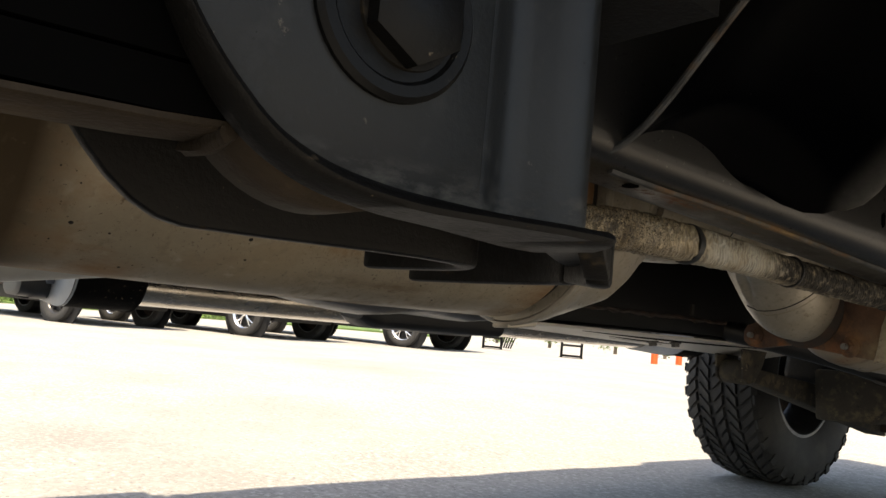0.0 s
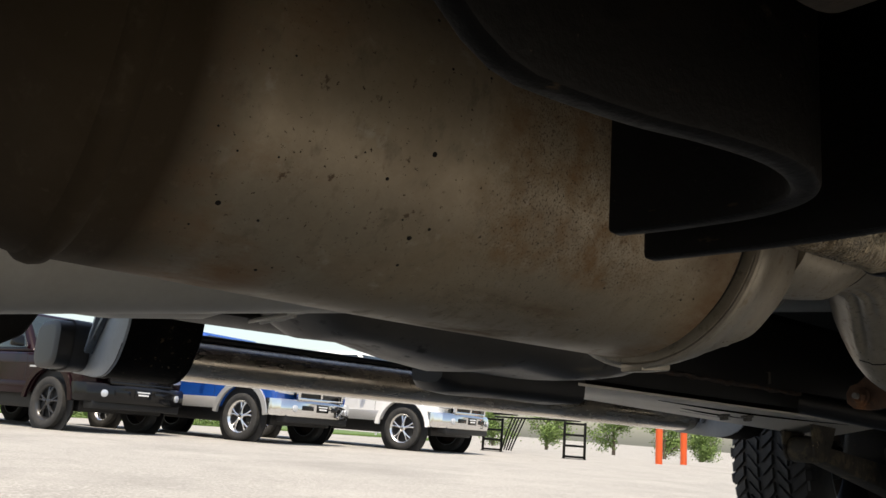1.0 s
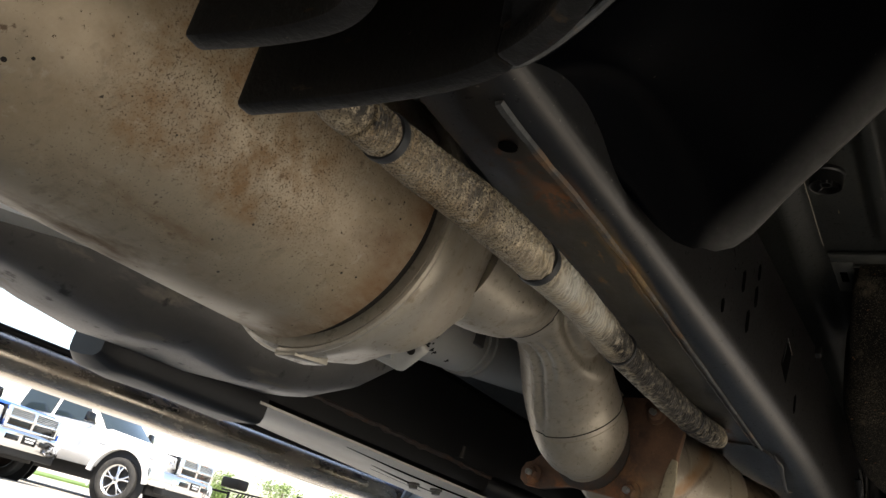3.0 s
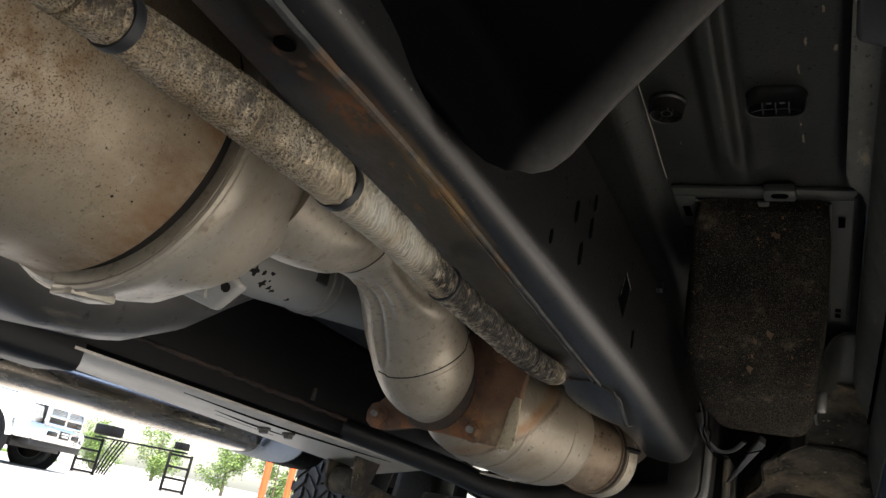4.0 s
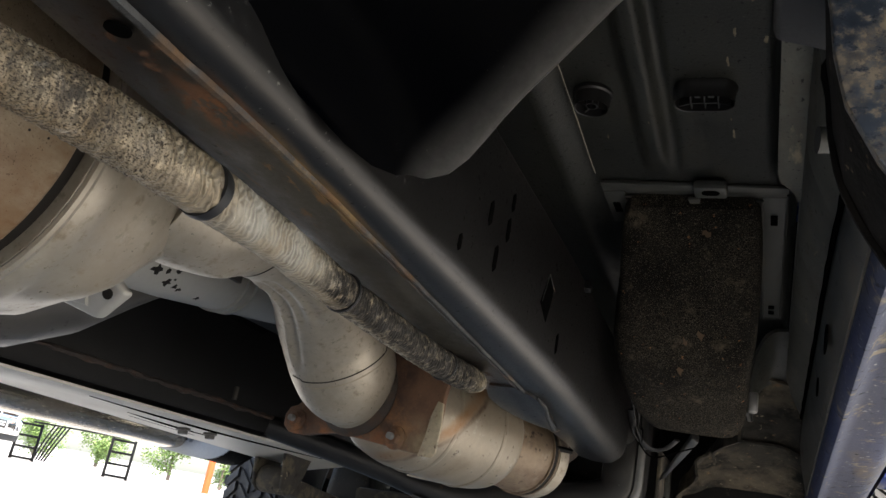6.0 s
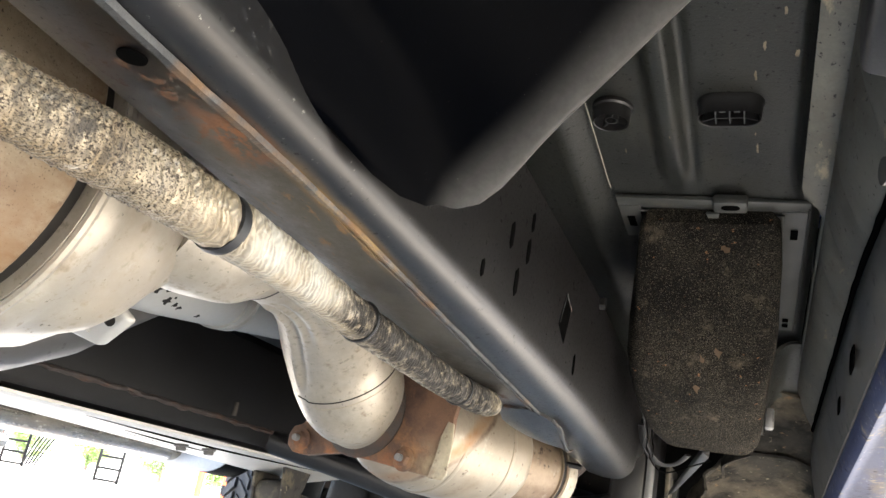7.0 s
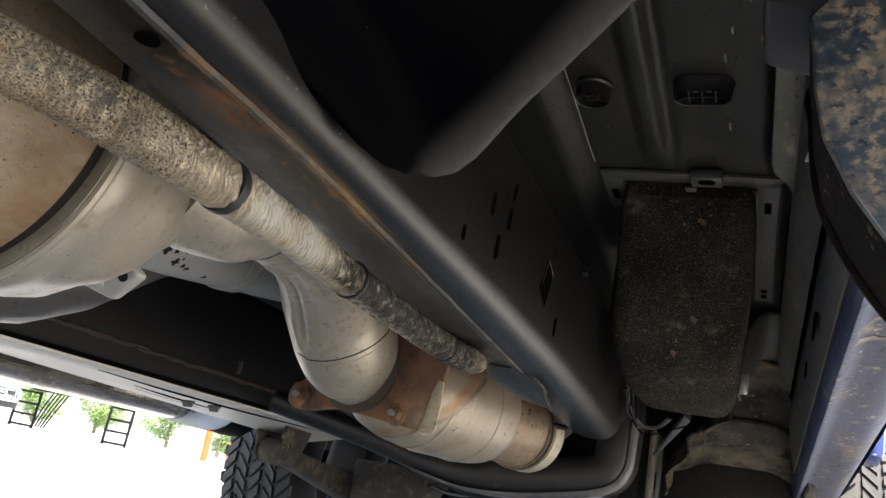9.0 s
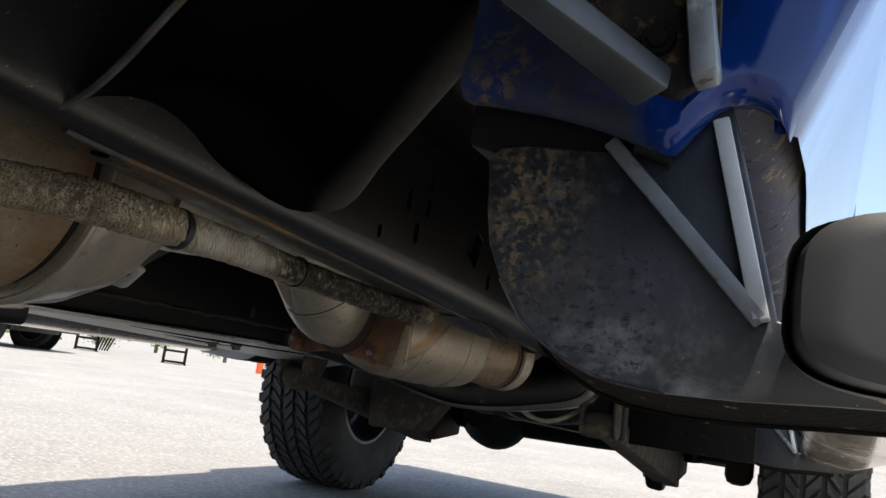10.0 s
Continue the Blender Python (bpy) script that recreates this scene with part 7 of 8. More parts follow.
        for xt, zt in ((0.797, 0.660), (0.859, 0.674)):
            d = Vector((side * (xt - 0.889), 0, zt - 0.560)).normalized()
            w = Vector((d.z, 0, -d.x)) * 0.0046
            a0, b0 = Vector((side * 0.889, y, 0.560 + dzz)), Vector((side * xt, y, zt + dzz))
            o, o2 = Vector((0, -0.014, 0)), Vector((0, -0.006, 0))
            # The second rib gets the lit copy of the steel, the first the darker one.
            part("gusset", hexa([tuple(a0 - w), tuple(b0 - w), tuple(b0 - w + o2), tuple(a0 - w + o), tuple(a0 + w), tuple(b0 + w), tuple(b0 + w + o2), tuple(a0 + w + o)], 0.0012), M_RIB if xt < 0.8 else M_RIBLIT, pl, "blue-grey stiffening rib")
        part("arm", hexa([(side * 0.70, y + 0.006, 0.66 + dzz), (side * 0.858, y + 0.006, 0.61 + dzz), (side * 0.858, y + 0.06, 0.61 + dzz), (side * 0.70, y + 0.06, 0.66 + dzz), (side * 0.70, y + 0.006, 0.69 + dzz), (side * 0.858, y + 0.006, 0.66 + dzz), (side * 0.858, y + 0.06, 0.66 + dzz), (side * 0.70, y + 0.06, 0.69 + dzz)], 0.004), M_PLASTIC, pl)
    return ob


side_step(1, 0.60, 2.76, 0.588, 0.462, 0.68, 2.62, 0.013, 0.036)
side_step(-1, 0.50, 2.62, 0.545, 0.540, 0.53, 2.46, 0.0, 0.043)


# ---- wheels
def wheel_parts(root, x, y, z, R, W, rim_r, side, tread=True, rim_mat=None, spokes=6, tread_rows=5, blocks=56):
    """A wheel about the x axis; side is the direction of its outer face."""
    prof = [(rim_r, -W * 0.42), (rim_r + 0.02, -W * 0.47), (rim_r + (R - rim_r) * 0.5, -W * 0.5), (R - 0.04, -W * 0.49), (R - 0.016, -W * 0.44), (R - 0.013, -W * 0.25), (R - 0.012, 0), (R - 0.013, W * 0.25), (R - 0.016, W * 0.44), (R - 0.04, W * 0.49), (rim_r + (R - rim_r) * 0.5, W * 0.5), (rim_r + 0.02, W * 0.47), (rim_r, W * 0.42)]
    wh = part("wheel", lathe([(0.055, -0.06), (0.075, -0.05), (0.075, 0.05), (0.055, 0.06)], (x, y, z), (side, 0, 0), 24, None, True), M_BLACKST, root)
    ty = part("tyre", lathe(prof, (x, y, z), (1, 0, 0), 72, None, True), M_RUBBER, wh, "black rubber tyre")
    if tread:
        bm = bmesh.new()
        for i in range(blocks):
            a0 = 2 * math.pi * i / blocks
            for row in range(tread_rows):
                u = (row + 0.5) / tread_rows - 0.5
                skew = (0.75 if row % 2 else -0.55) * (math.pi / blocks)
                a = a0 + (math.pi / blocks if row % 2 else 0) + skew
                wx = W * 0.86 / tread_rows * (0.40 if 0 < row < tread_rows - 1 else 0.46)
                da = math.pi / blocks * (0.74 if 0 < row < tread_rows - 1 else 0.70)
                shear = (0.9 if row % 2 else -0.9) * math.pi / blocks
                vs = []
                for r in (R - 0.016, R):
                    k = 1.0 if r < R else 0.92
                    edge = (W * 0.04 if r < R else 0) * (1 if u > 0 else -1) * (1 if row in (0, tread_rows - 1) else 0)
                    for sx, sa in ((-1, -1), (1, -1), (1, 1), (-1, 1)):
                        ang = a + sa * da * k + sx * shear
                        rr = r - (0.010 if row in (0, tread_rows - 1) and sx * u > 0 else 0)
                        vs.append(bm.verts.new((x + u * W * 0.93 + sx * wx * k + (edge if sx * u > 0 else 0), y + rr * math.cos(ang), z + rr * math.sin(ang))))
                for f in ((3, 2, 1, 0), (4, 5, 6, 7), (0, 1, 5, 4), (1, 2, 6, 5), (2, 3, 7, 6), (3, 0, 4, 7)):
                    bm.faces.new([vs[q] for q in f])
            # shoulder lugs
            for sgn in (-1, 1):
                if i % 2 == 0:
                    vs = []
                    for r, out in ((R - 0.05, 0.505), (R - 0.012, 0.485)):
                        for sa in (-1, 1):
                            ang = a0 + sa * math.pi / blocks * 0.7
                            vs.append(bm.verts.new((x + sgn * W * out, y + r * math.cos(ang), z + r * math.sin(ang))))
                            vs.append(bm.verts.new((x + sgn * W * (out - 0.03), y + r * math.cos(ang), z + r * math.sin(ang))))
                    for f in ((0, 2, 6, 4), (0, 1, 3, 2), (4, 6, 7, 5), (0, 4, 5, 1), (2, 3, 7, 6)):
                        bm.faces.new([vs[q] for q in f])
        t = part("tread", bm, M_RUBBER, ty, "chunky off-road tread blocks", smooth=0)
        t["kind"] = "stuff"
    rim_mat = rim_mat or M_DARKALLOY
    s = side
    rp = [(rim_r + 0.006, -W * 0.44 * s), (rim_r - 0.012, -W * 0.40 * s), (rim_r - 0.03, -W * 0.2 * s), (rim_r - 0.035, 0.0), (rim_r - 0.028, W * 0.3 * s), (rim_r - 0.008, W * 0.40 * s), (rim_r + 0.006, W * 0.44 * s), (rim_r + 0.004, W * 0.40 * s), (rim_r - 0.004, 0), (rim_r + 0.004, -W * 0.40 * s)]
    rim = part("rim", lathe([(r, h) for r, h in rp], (x, y, z), (1, 0, 0), 56, None, True), rim_mat, wh)
    bm = bmesh.new()
    ox = s * W * 0.26
    for i in range(spokes):
        a = 2 * math.pi * i / spokes + 0.3
        for d in ((-0.10, 0.10) if spokes <= 6 else (0.0,)):
            ca, sa = math.cos(a + d), math.sin(a + d)
            cb, sb = math.cos(a + d * 1.9), math.sin(a + d * 1.9)
            bm = tube([(x + ox + s * 0.015, y + 0.05 * ca, z + 0.05 * sa), (x + ox + s * 0.012, y + rim_r * 0.55 * ca, z + rim_r * 0.55 * sa), (x + ox - s * 0.01, y + (rim_r - 0.015) * cb, z + (rim_r - 0.015) * sb)], [0.026, 0.019, 0.023], 8, 3, bm=bm, flat=(1.0, 0.8))
    part("spokes", bm, rim_mat, rim)
    part("rim_edge", lathe([(rim_r - 0.004, -0.004), (rim_r + 0.008, -0.003), (rim_r + 0.008, 0.003), (rim_r - 0.004, 0.004)], (x - s * W * 0.43, y, z), (1, 0, 0), 56, None, True), M_RIB, rim)
    part("hub_cap", lathe([(0.06, 0), (0.06, 0.02), (0.045, 0.03), (0, 0.032)], (x + ox, y, z), (s, 0, 0), 24), rim_mat, rim)
    part("brake_disc", lathe([(0.0, -0.02), (rim_r * 0.78, -0.02), (rim_r * 0.78, 0.0), (0.0, 0.0)], (x + s * W * 0.02, y, z), (1, 0, 0), 32), M_DARKRUST, wh)
    return wh


for sx in (1, -1):
    wheel_parts(truck, sx * 0.94, FY, 0.44, 0.44, 0.31, 0.235, sx)
    wheel_parts(truck, sx * 0.89, FY - WB, 0.44, 0.44, 0.31, 0.235, sx)

# ---- front axle
ax = bmesh.new()
ax = tube([(-0.74, FY, 0.43), (-0.40, FY, 0.43), (-0.33, FY, 0.42), (0.2, FY, 0.42), (0.40, FY, 0.43), (0.74, FY, 0.43)], [0.07, 0.075, 0.085, 0.078, 0.075, 0.07], 20, 4, bm=ax)
axle = part("front_axle", ax, M_BLACKST, truck, "dark oily front axle")
diff = lathe([(0.0, -0.12), (0.10, -0.11), (0.135, -0.05), (0.148, 0.0), (0.135, 0.06), (0.10, 0.12), (0.065, 0.2), (0.0, 0.2)], (-0.22, FY - 0.02, 0.42), (0, -1, 0), 32)
part("differential", diff, M_BLACKST, axle)
part("tie_rod", tube([(-0.70, FY + 0.22, 0.36), (0.70, FY + 0.22, 0.36)], 0.02, 14), M_BLACKST, axle)
for sx in (1, -1):
    part("knuckle", box((sx * 0.66, FY - 0.09, 0.30), (sx * 0.75, FY + 0.09, 0.58), 0.03), M_DARKRUST, axle)
    bm = hexa([(sx * 0.42, 2.25, 0.446), (sx * 0.48, 2.25, 0.446), (sx * 0.52, 3.26, 0.262), (sx * 0.44, 3.26, 0.262), (sx * 0.42, 2.25, 0.482), (sx * 0.48, 2.25, 0.482), (sx * 0.52, 3.26, 0.384), (sx * 0.44, 3.26, 0.384)], 0.006)
    link = part("control_arm", bm, M_MUDARM, truck, "rusty mud-caked control arm")
    part("arm_bush", lathe([(0.012, -0.040), (0.030, -0.038), (0.034, -0.030), (0.034, 0.030), (0.030, 0.038), (0.012, 0.040)], (sx * 0.45, 2.26, 0.462), (1, 0, 0), 24), M_MUDARM, link)
    part("arm_bracket", hexa([(sx * 0.40, 3.2, 0.28), (sx * 0.52, 3.2, 0.28), (sx * 0.52, 3.44, 0.30), (sx * 0.40, 3.44, 0.30), (sx * 0.40, 3.22, 0.46), (sx * 0.52, 3.22, 0.46), (sx * 0.52, 3.46, 0.48), (sx * 0.40, 3.46, 0.48)], 0.01), M_DARKRUST, link)
    for dx in (0.405, 0.487):
        part("frame_bracket", prism([(2.225, 0.445), (2.25, 0.430), (2.285, 0.437), (2.32, 0.48), (2.38, 0.60), (2.38, 0.66), (2.20, 0.66), (2.21, 0.54)], "x", sx * dx, sx * (dx + 0.008), 0.002), M_MUDARM, link, "muddy bracket ear")
    sh = bmesh.new()
    sh = tube([(sx * 0.56, FY - 0.12, 0.36), (sx * 0.53, FY - 0.18, 0.78)], 0.032, 16, bm=sh)
    part("shock_absorber", sh, M_BLACKST, truck)
    co = bmesh.new()
    co = tube([(sx * (0.50) + 0.065 * math.cos(i * 0.5), FY + 0.065 * math.sin(i * 0.5), 0.46 + i * 0.0048) for i in range(88)], 0.0085, 8, bm=co)
    part("coil_spring", co, M_BLACKST, truck)
# right frame drop bracket ahead
drop = part("drop_bracket", hexa([(0.42, 3.18, 0.25), (0.475, 3.18, 0.245), (0.475, 3.26, 0.245), (0.42, 3.26, 0.25), (0.345, 3.16, 0.56), (0.50, 3.16, 0.56), (0.50, 3.28, 0.56), (0.345, 3.28, 0.56)], 0.012), M_BLACKST, truck, "black suspension drop bracket")
for z in (0.32, 0.42):
    part("bolt", hex_bolt((0.44, 3.17, z), (0, -1, 0), 0.03, 0.02, washer=0.024), M_DARKRUST, drop)
# rear axle, bumper and arch liners behind the camera's way
rear_axle = part("rear_axle", tube([(-0.78, FY - WB, 0.44), (0.78, FY - WB, 0.44)], 0.052, 24), M_BLACKST, truck, "black rear axle tube")
part("differential", lathe([(0.0, -0.17), (0.08, -0.15), (0.15, -0.07), (0.165, 0.0), (0.14, 0.08), (0.07, 0.15), (0.0, 0.16)], (-0.10, FY - WB, 0.44), (0, 1, 0), 32), M_BLACKST, rear_axle)
part("spring_hanger", prism([(-0.30, 0.500), (0.27, 0.503), (0.308, 0.510), (0.333, 0.525), (0.347, 0.555), (0.345, 0.63), (-0.30, 0.65)], "x", -0.60, -0.52, 0.006), M_BLACKST, truck, "black spring hanger on the far rail", smooth=60)
part("rear_bumper", box((-0.98, -2.24, 0.62), (0.98, -2.08, 0.84), 0.04, 3), M_CHROME, truck)
for side in (1, -1):
    part("arch_liner", prism([(FY - WB + 0.50, 0.72), (FY - WB + 0.50, 0.97), (FY - WB - 0.50, 0.97), (FY - WB - 0.50, 0.72)], "x", side * 0.60, side * 0.61), M_PLASTIC, truck)
# hoses and wiring over the rails
part("brake_line", tube([(0.47, 1.90, 0.70), (0.475, 1.93, 0.66), (0.49, 1.95, 0.63), (0.51, 1.97, 0.62), (0.55, 2.0, 0.64), (0.58, 2.05, 0.66)], 0.0014, 8, 6), M_HOLE, truck)


# ---------------------------------------------------------------- parked pickups
def parked_pickup(paint, lower, arch, bumper, rim_mat, label, m):
    root = thing("parked_pickup", (0, 0, 0), label, "pickup truck", "pickups parked in a row")
    z0, top, wb = 0.52, 1.17, 3.55
    out = side_outline(0.0, wb, z0, top)
    out[-6:-2] = [(0.70, z0 + 0.03), (0.74, z0 + 0.12), (0.75, 0.84), (0.73, 1.00), (0.66, top - 0.09)]
    body = part("body", prism(out, "x", -0.98, 0.98, 0.055, 4), paint, root)
    # lower colour band, flares
    for s in (1, -1):
        part("side_band", hexa([(s * 0.975, -wb + 0.62, z0 + 0.0), (s * 0.99, -wb + 0.62, z0 + 0.0), (s * 0.99, -0.6, z0 + 0.0), (s * 0.975, -0.6, z0 + 0.0), (s * 0.975, -wb + 0.58, z0 + 0.19), (s * 0.987, -wb + 0.58, z0 + 0.19), (s * 0.987, -0.56, z0 + 0.19), (s * 0.975, -0.56, z0 + 0.19)], 0.004), lower, body)
        for cy in (0.0, -wb):
            secs = []
            for i in range(19):
                a = radians(6 + 168 * i / 18)
                c, d = math.cos(a), math.sin(a)
                secs.append([(s * 0.97, cy + r * c, z0 - 0.12 + r * d) for r in (0.53, 0.63)] + [(s * 1.01, cy + r * c, z0 - 0.12 + r * d) for r in (0.625, 0.535)])
            part("fender_flare", loft(secs), arch, body)
            part("wheel_well", lathe([(0.0, -0.02), (0.535, -0.02), (0.535, 0.0), (0.0, 0.0)], (s * 0.90, cy, z0 - 0.12), (s, 0, 0), 32), M_PLASTIC, body)
    part("underbody", box((-0.80, -wb - 0.9, 0.30), (0.80, 0.55, z0 + 0.1), 0.03), M_PLASTIC, body)
    cabm = part("cab", hexa([(-0.93, -2.75, top - 0.02), (0.93, -2.75, top - 0.02), (0.93, -0.62, top), (-0.93, -0.62, top), (-0.75, -2.62, 1.88), (0.75, -2.62, 1.88), (0.72, -1.40, 1.88), (-0.72, -1.40, 1.88)], 0.06, 3), paint, body)
    part("windscreen", hexa([(-0.80, -0.68, top + 0.05), (0.80, -0.68, top + 0.05), (0.80, -0.645, top + 0.05), (-0.80, -0.645, top + 0.05), (-0.66, -1.34, 1.82), (0.66, -1.34, 1.82), (0.66, -1.31, 1.82), (-0.66, -1.31, 1.82)], 0.004), M_GLASS, cabm)
    for s in (1, -1):
        for ya, yb, ta, tb in ((-2.55, -1.82, -2.5, -1.8), (-1.74, -0.82, -1.72, -1.36)):
            part("side_window", hexa([(s * 0.90, ya, top + 0.07), (s * 0.925, ya, top + 0.07), (s * 0.925, yb, top + 0.07), (s * 0.90, yb, top + 0.07), (s * 0.76, ta, 1.80), (s * 0.785, ta, 1.80), (s * 0.785, tb, 1.80), (s * 0.76, tb, 1.80)], 0.004), M_GLASS, cabm)
        mir = part("mirror", hexa([(s * 0.96, -0.92, top + 0.08), (s * 1.16, -0.94, top + 0.08), (s * 1.16, -0.84, top + 0.08), (s * 0.96, -0.80, top + 0.08), (s * 0.97, -0.92, top + 0.26), (s * 1.15, -0.94, top + 0.26), (s * 1.15, -0.86, top + 0.26), (s * 0.97, -0.84, top + 0.26)], 0.03), M_BLACKGL, cabm)
        part("door_handle", box((s * 0.975, -1.72, 0.98), (s * 1.0, -1.58, 1.01), 0.006), lower, body)
        part("badge", box((s * 0.978, -0.56, 0.93), (s * 0.988, -0.38, 0.96), 0.003), M_SILVER, body)
        part("door_seam", box((s * 0.979, -0.66, z0 + 0.05), (s * 0.9815, -0.652, top - 0.03)), M_PLASTIC, body)
        part("door_seam", box((s * 0.979, -1.79, z0 + 0.05), (s * 0.9815, -1.782, top - 0.03)), M_PLASTIC, body)
        lamp = part("headlamp", hexa([(s * 0.60, 0.84, 0.82), (s * 0.975, 0.74, 0.84), (s * 0.992, 0.50, 0.88), (s * 0.60, 0.60, 0.83), (s * 0.60, 0.82, 1.02), (s * 0.97, 0.71, 1.03), (s * 0.992, 0.46, 1.03), (s * 0.60, 0.60, 1.02)], 0.02), M_LAMP, body)
        part("bulb_ring", lathe([(0.05, 0), (0.06, 0.012), (0.045, 0.02), (0.03, 0.01)], (s * 0.74, 0.80, 0.93), (s * 0.4, 1, 0), 20, None, True), M_CHROME, lamp)
        part("fog_lamp", lathe([(0.055, 0), (0.055, 0.02), (0.04, 0.028), (0, 0.028)], (s * 0.70, 0.955, 0.60), (s * 0.25, 1, 0), 20), M_LAMP, body)
    hood = part("hood", hexa([(-0.88, -0.64, top - 0.01), (0.88, -0.64, top - 0.01), (0.84, 0.78, 1.05), (-0.84, 0.78, 1.05), (-0.80, -0.60, top + 0.07), (0.80, -0.60, top + 0.07), (0.74, 0.72, 1.11), (-0.74, 0.72, 1.11)], 0.05, 4), paint, body)
    gr = part("grille", hexa([(-0.58, 0.84, 0.76), (0.58, 0.84, 0.76), (0.58, 0.94, 0.76), (-0.58, 0.94, 0.76), (-0.62, 0.78, 1.06), (0.62, 0.78, 1.06), (0.60, 0.90, 1.06), (-0.60, 0.90, 1.06)], 0.02), M_BLACKGL, body)
    gb = bmesh.new()
    for z in (0.765, 0.905, 1.055):
        gb = box((-0.60, 0.90, z - 0.022), (0.60, 0.958 - (z - 0.76) * 0.14, z + 0.022), 0.008, 2, gb)
    for x in (-0.59, 0.0, 0.59):
        gb = box((x - 0.028, 0.89, 0.76), (x + 0.028, 0.955, 1.05), 0.008, 2, gb)
    part("grille_frame", gb, bumper, gr)
    bars = bmesh.new()
    for i in range(4):
        for z0_ in (0.80, 0.94):
            z = z0_ + i * 0.026
            bars = box((-0.56, 0.90, z - 0.004), (0.56, 0.935 - (z - 0.76) * 0.1, z + 0.004), 0, 1, bars)
    part("grille_bars", bars, M_SILVER if bumper is M_CHROME else M_PLASTIC, gr)
    bp = part("front_bumper", loft([[(x, y, z) for y, z in ((yy - 0.16, 0.50), (yy - 0.02, 0.47), (yy, 0.52), (yy, 0.70), (yy - 0.04, 0.745), (yy - 0.16, 0.745))] for x, yy in ((-1.0, 0.72), (-0.94, 0.86), (-0.75, 0.95), (-0.3, 0.99), (0.3, 0.99), (0.75, 0.95), (0.94, 0.86), (1.0, 0.72))]), bumper, body)
    part("number_plate", box((-0.16, 0.985, 0.56), (0.16, 1.0, 0.69), 0.004), M_BLACKGL, bp)
    pb = box((-0.12, 1.0, 0.645), (0.12, 1.004, 0.665))
    pb = box((-0.10, 1.0, 0.60), (0.10, 1.004, 0.625), 0, 1, pb)
    part("plate_bars", pb, M_WHITEPL, bp)
    part("bumper_vent", box((-0.52, 0.975, 0.58), (-0.24, 0.992, 0.66), 0.006), M_BLACKGL, bp)
    part("bumper_vent", box((0.24, 0.975, 0.58), (0.52, 0.992, 0.66), 0.006), M_BLACKGL, bp)
    part("air_dam", box((-0.85, 0.70, 0.36), (0.85, 0.90, 0.50), 0.02), M_PLASTIC, body)
    part("rear_bumper", box((-0.96, -wb - 1.35, 0.50), (0.96, -wb - 1.2, 0.72), 0.03), bumper, body)
    for s in (1, -1):
        for y in (0.0, -wb):
            wheel_parts(root, s * 0.86, y, 0.405, 0.405, 0.27, 0.265, s, False, rim_mat, 5)
    root.matrix_basis = m
    return root


def park(x, y, turn):
    """Puts the right front wheel's contact at x, y."""
    a = radians(turn)
    return pose(x - 0.86 * math.cos(a), y - 0.86 * math.sin(a), 0, 0, 0, turn)


parked_pickup(M_MAROON, M_MAROON, M_MAROON, M_BLACKGL, M_DARKALLOY, "dark maroon pickup with black bumper and black wheels, parked", park(-13.1, 3.70, -70))
parked_pickup(M_PARKBLUE, M_SILVER, M_SILVER, M_CHROME, M_ALLOY, "blue and silver two-tone pickup with chrome bumper, parked", park(-12.45, 6.62, -70))
parked_pickup(M_WHITE, M_SILVER, M_WHITE, M_CHROME, M_ALLOY, "white pickup with silver lower sides and chrome wheels, parked", park(-12.1, 9.82, -70))


# ---------------------------------------------------------------- equipment on stands, posts, sign, flag, trees
def ladder_stand(x, y, turn):
    root = thing("ladder_stand", (0, 0, 0), "black square-tube ladder stand on the asphalt", "stand", "stands under the implement")
    w, h = 0.46, 0.82
    for sx in (-1, 1):
        part("post", box((sx * w / 2 - 0.03, -0.03, 0.0), (sx * w / 2 + 0.03, 0.03, h), 0.004), M_BLACKST, root)
    for z in (0.05, 0.29, 0.53, 0.78):
        part("rung", box((-w / 2, -0.025, z - 0.025), (w / 2, 0.025, z + 0.025), 0.004), M_BLACKST, root)
    part("foot", box((-0.28, -0.10, 0.0), (0.28, 0.10, 0.012), 0.003), M_BLACKST, root)
    root.matrix_basis = pose(x, y, 0, 0, 0, turn)
    return root


st = ladder_stand(-14.6, 14.5, 40)
ladder_stand(-12.0, 14.6, 40)
imp = thing("implement", (-13.3, 14.7, 0), "dark farm implement with a toothed bar resting on two stands", "machine")
part("beam", box((-14.7, 14.62, 0.83), (-11.9, 14.68, 0.87), 0.01), M_BLACKST, imp)
part("gearbox", box((-14.6, 14.45, 0.90), (-14.0, 14.8, 1.14), 0.04), M_BLACKST, imp)
part("hitch", box((-12.2, 14.5, 0.90), (-11.95, 14.75, 1.06), 0.03), M_BLACKST, imp)
for i in range(5):
    part("tine", tube([(-14.05 + i * 0.11, 14.62, 0.84), (-14.12 + i * 0.10, 14.5, 0.45), (-14.2 + i * 0.08, 14.45, 0.06)], 0.018, 8, 4), M_BLACKST, imp)

for x, y in ((-11.65, 17.3), (-12.1, 19.0)):
    bm = tube([(x, y, 0), (x, y, 1.35)], 0.085, 20)
    ob = part("guard_post", bm, M_RED)
    tagged(ob, "orange-red painted steel guard post set in the asphalt", "post", "guard posts")

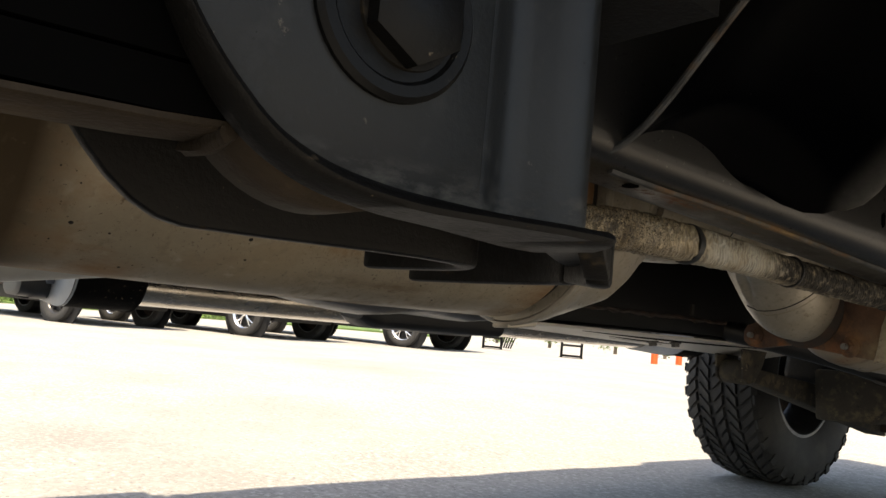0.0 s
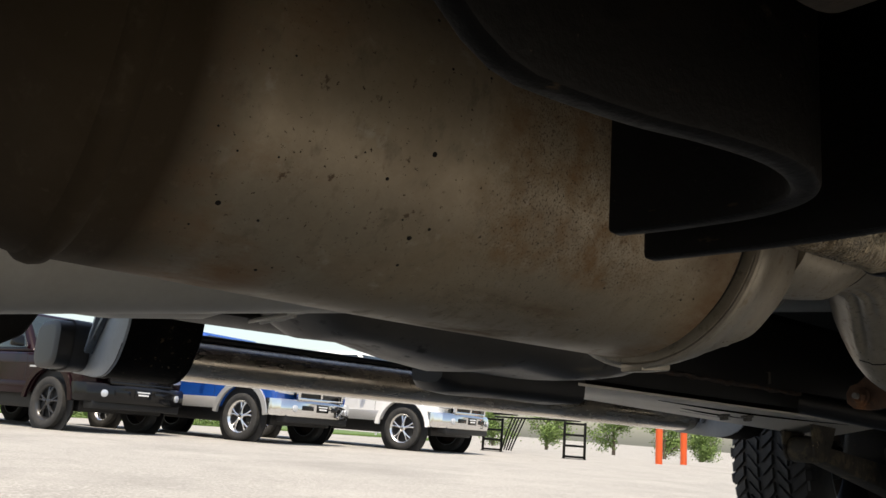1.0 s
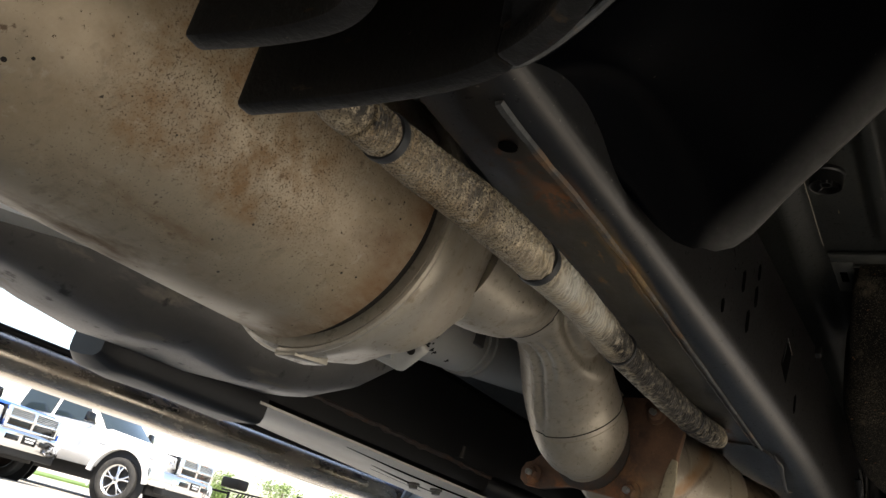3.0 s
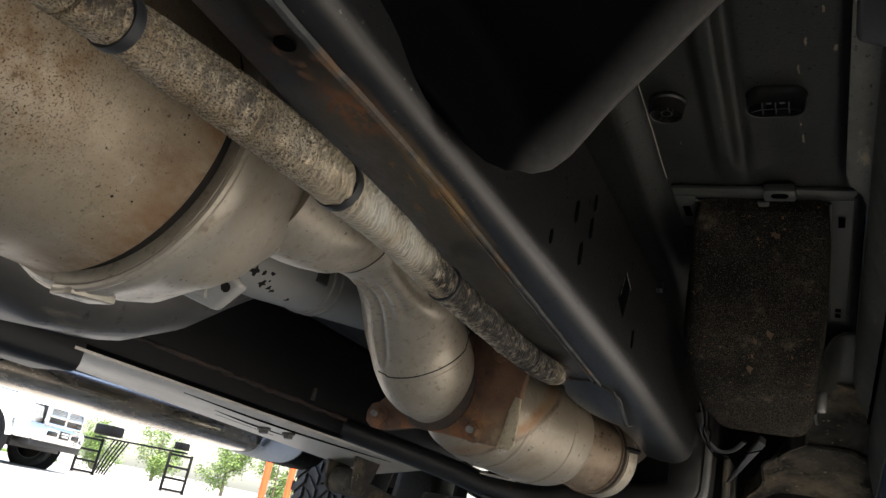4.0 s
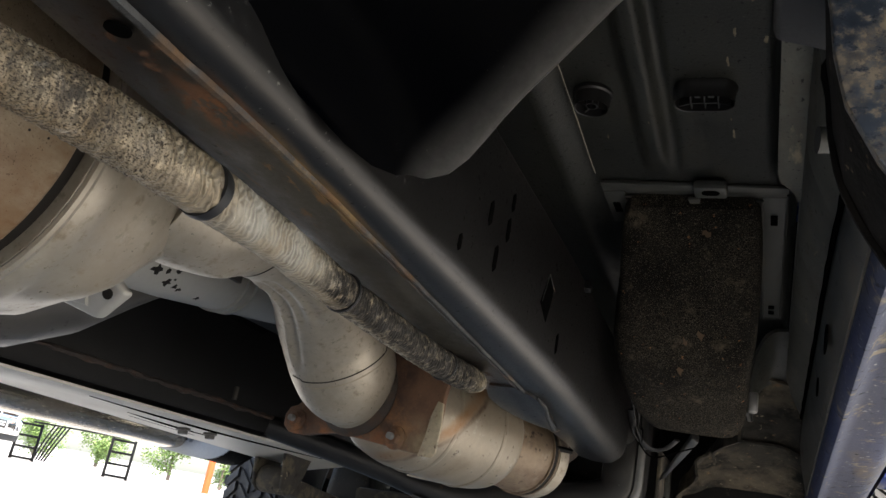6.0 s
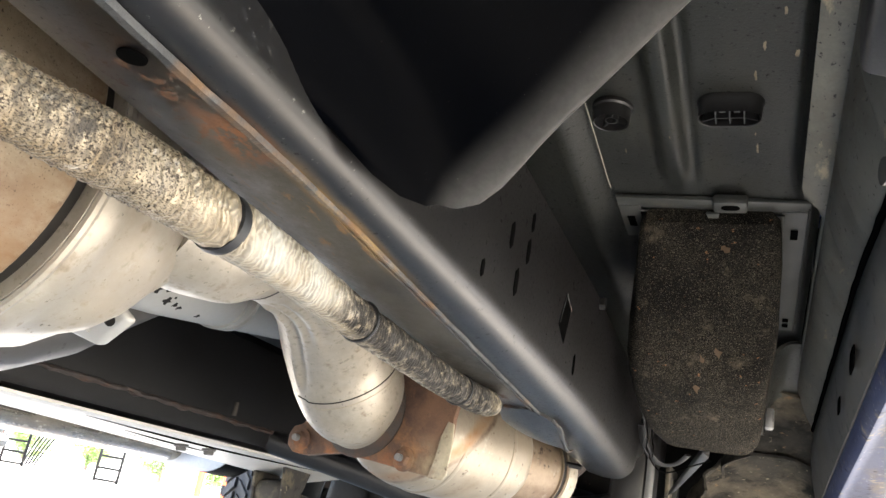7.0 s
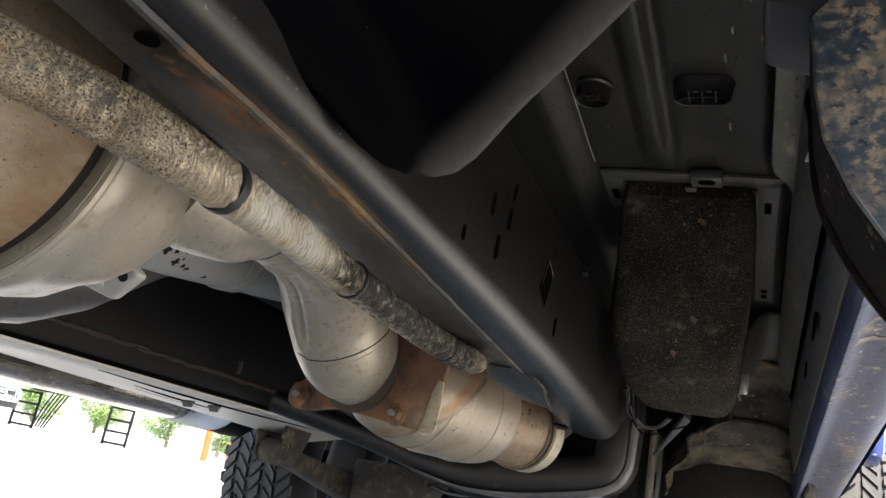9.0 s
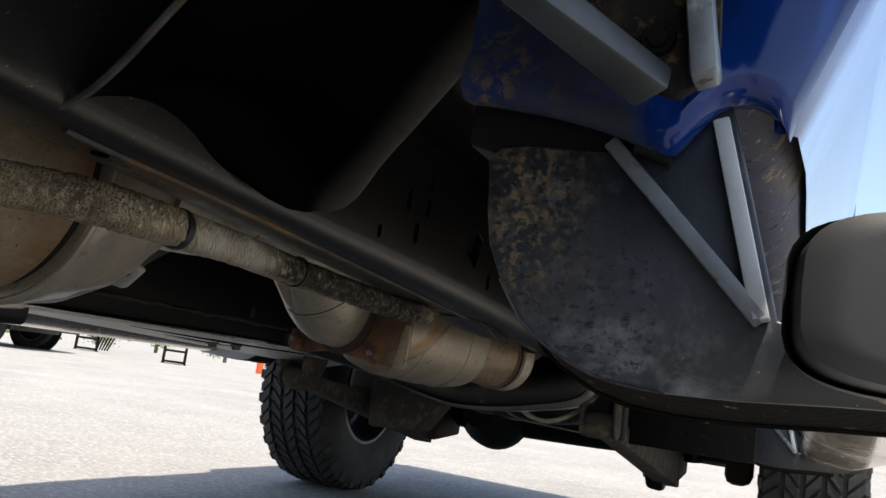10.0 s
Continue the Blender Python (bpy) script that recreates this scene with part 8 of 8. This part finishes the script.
sign = thing("road_sign", (-24.0, 17.5, 0), "small green road sign with pale lines of lettering", "sign")
part("panel", box((-24.02, 17.0, 0.55), (-23.98, 18.3, 1.25), 0.01), M_GREEN, sign)
part("post", tube([(-24.05, 17.65, 0), (-24.05, 17.65, 1.2)], 0.04, 12), M_SILVER, sign)
for z in (1.08, 0.88, 0.70):
    part("text_bar", box((-23.98, 17.15, z - 0.05), (-23.975, 17.15 + (0.8 if z > 0.8 else 0.45), z + 0.05)), M_WHITEPL, sign)

pole = thing("flag_pole", (-30, 22, 0), "thin pale pole with a small red pennant", "flag")
part("pole", tube([(-30, 22, -0.5), (-30, 22, 6.2)], [0.06, 0.03], 12), M_SILVER, pole)
part("pennant", prism([(22.0, 6.1), (22.0, 5.2), (22.75, 5.9)], "x", -30.02, -29.98), M_RED, pole)

wall = part("block_wall", box((-34, -18, -0.6), (-33.6, 5, 0.9), 0.02), M_BLOCK)
tagged(wall, "low tan block wall at the edge of the lot", "wall", kind="structure")


def tree(x, y, h, seed):
    rnd = random.Random(seed)
    gz = -min(2.2, 0.035 * max(0.0, math.hypot(x, y) - 30)) - 0.05
    root = thing("tree", (x, y, 0), "young leafy green tree at the edge of the lot", "tree", "trees beyond the lot")
    bm = bmesh.new()
    top = Vector((x + rnd.uniform(-0.2, 0.2), y + rnd.uniform(-0.2, 0.2), h * 0.8))
    bm = tube([(x, y, 0), (x + 0.04, y, h * 0.3), tuple(top)], [0.03 * h, 0.022 * h, 0.006 * h], 10, 4, bm=bm)
    tips = [top]
    for i in range(9):
        a = rnd.uniform(0, 6.28)
        z = h * rnd.uniform(0.16, 0.6)
        tip = Vector((x + math.cos(a) * h * rnd.uniform(0.16, 0.30), y + math.sin(a) * h * rnd.uniform(0.16, 0.30), z + h * rnd.uniform(0.1, 0.3)))
        mid = (Vector((x, y, z)) + tip) / 2 + Vector((0, 0, -0.03 * h))
        bm = tube([(x, y, z), tuple(mid), tuple(tip)], [0.012 * h, 0.008 * h, 0.003 * h], 6, 3, bm=bm)
        tips += [tip, mid]
    part("trunk", bm, M_BARK, root)
    verts, faces = [], []
    for tip in tips:
        for _ in range(230):
            d = Vector((rnd.gauss(0, 1), rnd.gauss(0, 1), rnd.gauss(0, 0.8))) * h * 0.065
            p = tip + d
            n = Vector((rnd.gauss(0, 1), rnd.gauss(0, 1), rnd.gauss(0, 1))).normalized()
            u = n.orthogonal().normalized()
            v = n.cross(u)
            s = h * rnd.uniform(0.010, 0.022)
            k = len(verts)
            verts += [tuple(p - u * s), tuple(p + v * s * 0.55), tuple(p + u * s), tuple(p - v * s * 0.55)]
            faces.append((k, k + 1, k + 2, k + 3))
    me = bpy.data.meshes.new("crown")
    me.from_pydata(verts, [], faces)
    me.materials.append(M_LEAF)
    crown = new("crown", me)
    crown.parent = root
    crown.matrix_parent_inverse = Matrix.Translation((x, y, 0)).inverted()
    root.location = (x, y, gz)
    return root


for i, (x, y, h) in enumerate(((-47, 51.3, 5.6), (-43, 55, 6.0), (-39.7, 57.3, 5.6), (-50, 48, 5.4), (-37.5, 59, 5.2))):
    tree(x, y, h, 40 + i)


def hedge():
    """Low bushes behind the parked pickups."""
    rnd = random.Random(77)
    verts, faces = [], []
    for i in range(9000):
        y = rnd.uniform(3.0, 13.0)
        hgt = 0.55 + 0.25 * noise.noise(Vector((y * 0.9, 1.0, 0)))
        p = Vector((-24.5 + rnd.gauss(0, 0.35), y, abs(rnd.gauss(0, 0.45)) * hgt + 0.03))
        n = Vector((rnd.gauss(0, 1), rnd.gauss(0, 1), rnd.gauss(0, 1))).normalized()
        u = n.orthogonal().normalized()
        v = n.cross(u)
        q = rnd.uniform(0.03, 0.06)
        k = len(verts)
        verts += [tuple(p - u * q), tuple(p + v * q * 0.55), tuple(p + u * q), tuple(p - v * q * 0.55)]
        faces.append((k, k + 1, k + 2, k + 3))
    me = bpy.data.meshes.new("hedge")
    me.from_pydata(verts, [], faces)
    me.materials.append(M_LEAF)
    return tagged(new("hedge", me), "low green bushes behind the parked pickups", "bush", kind="stuff")


hedge()
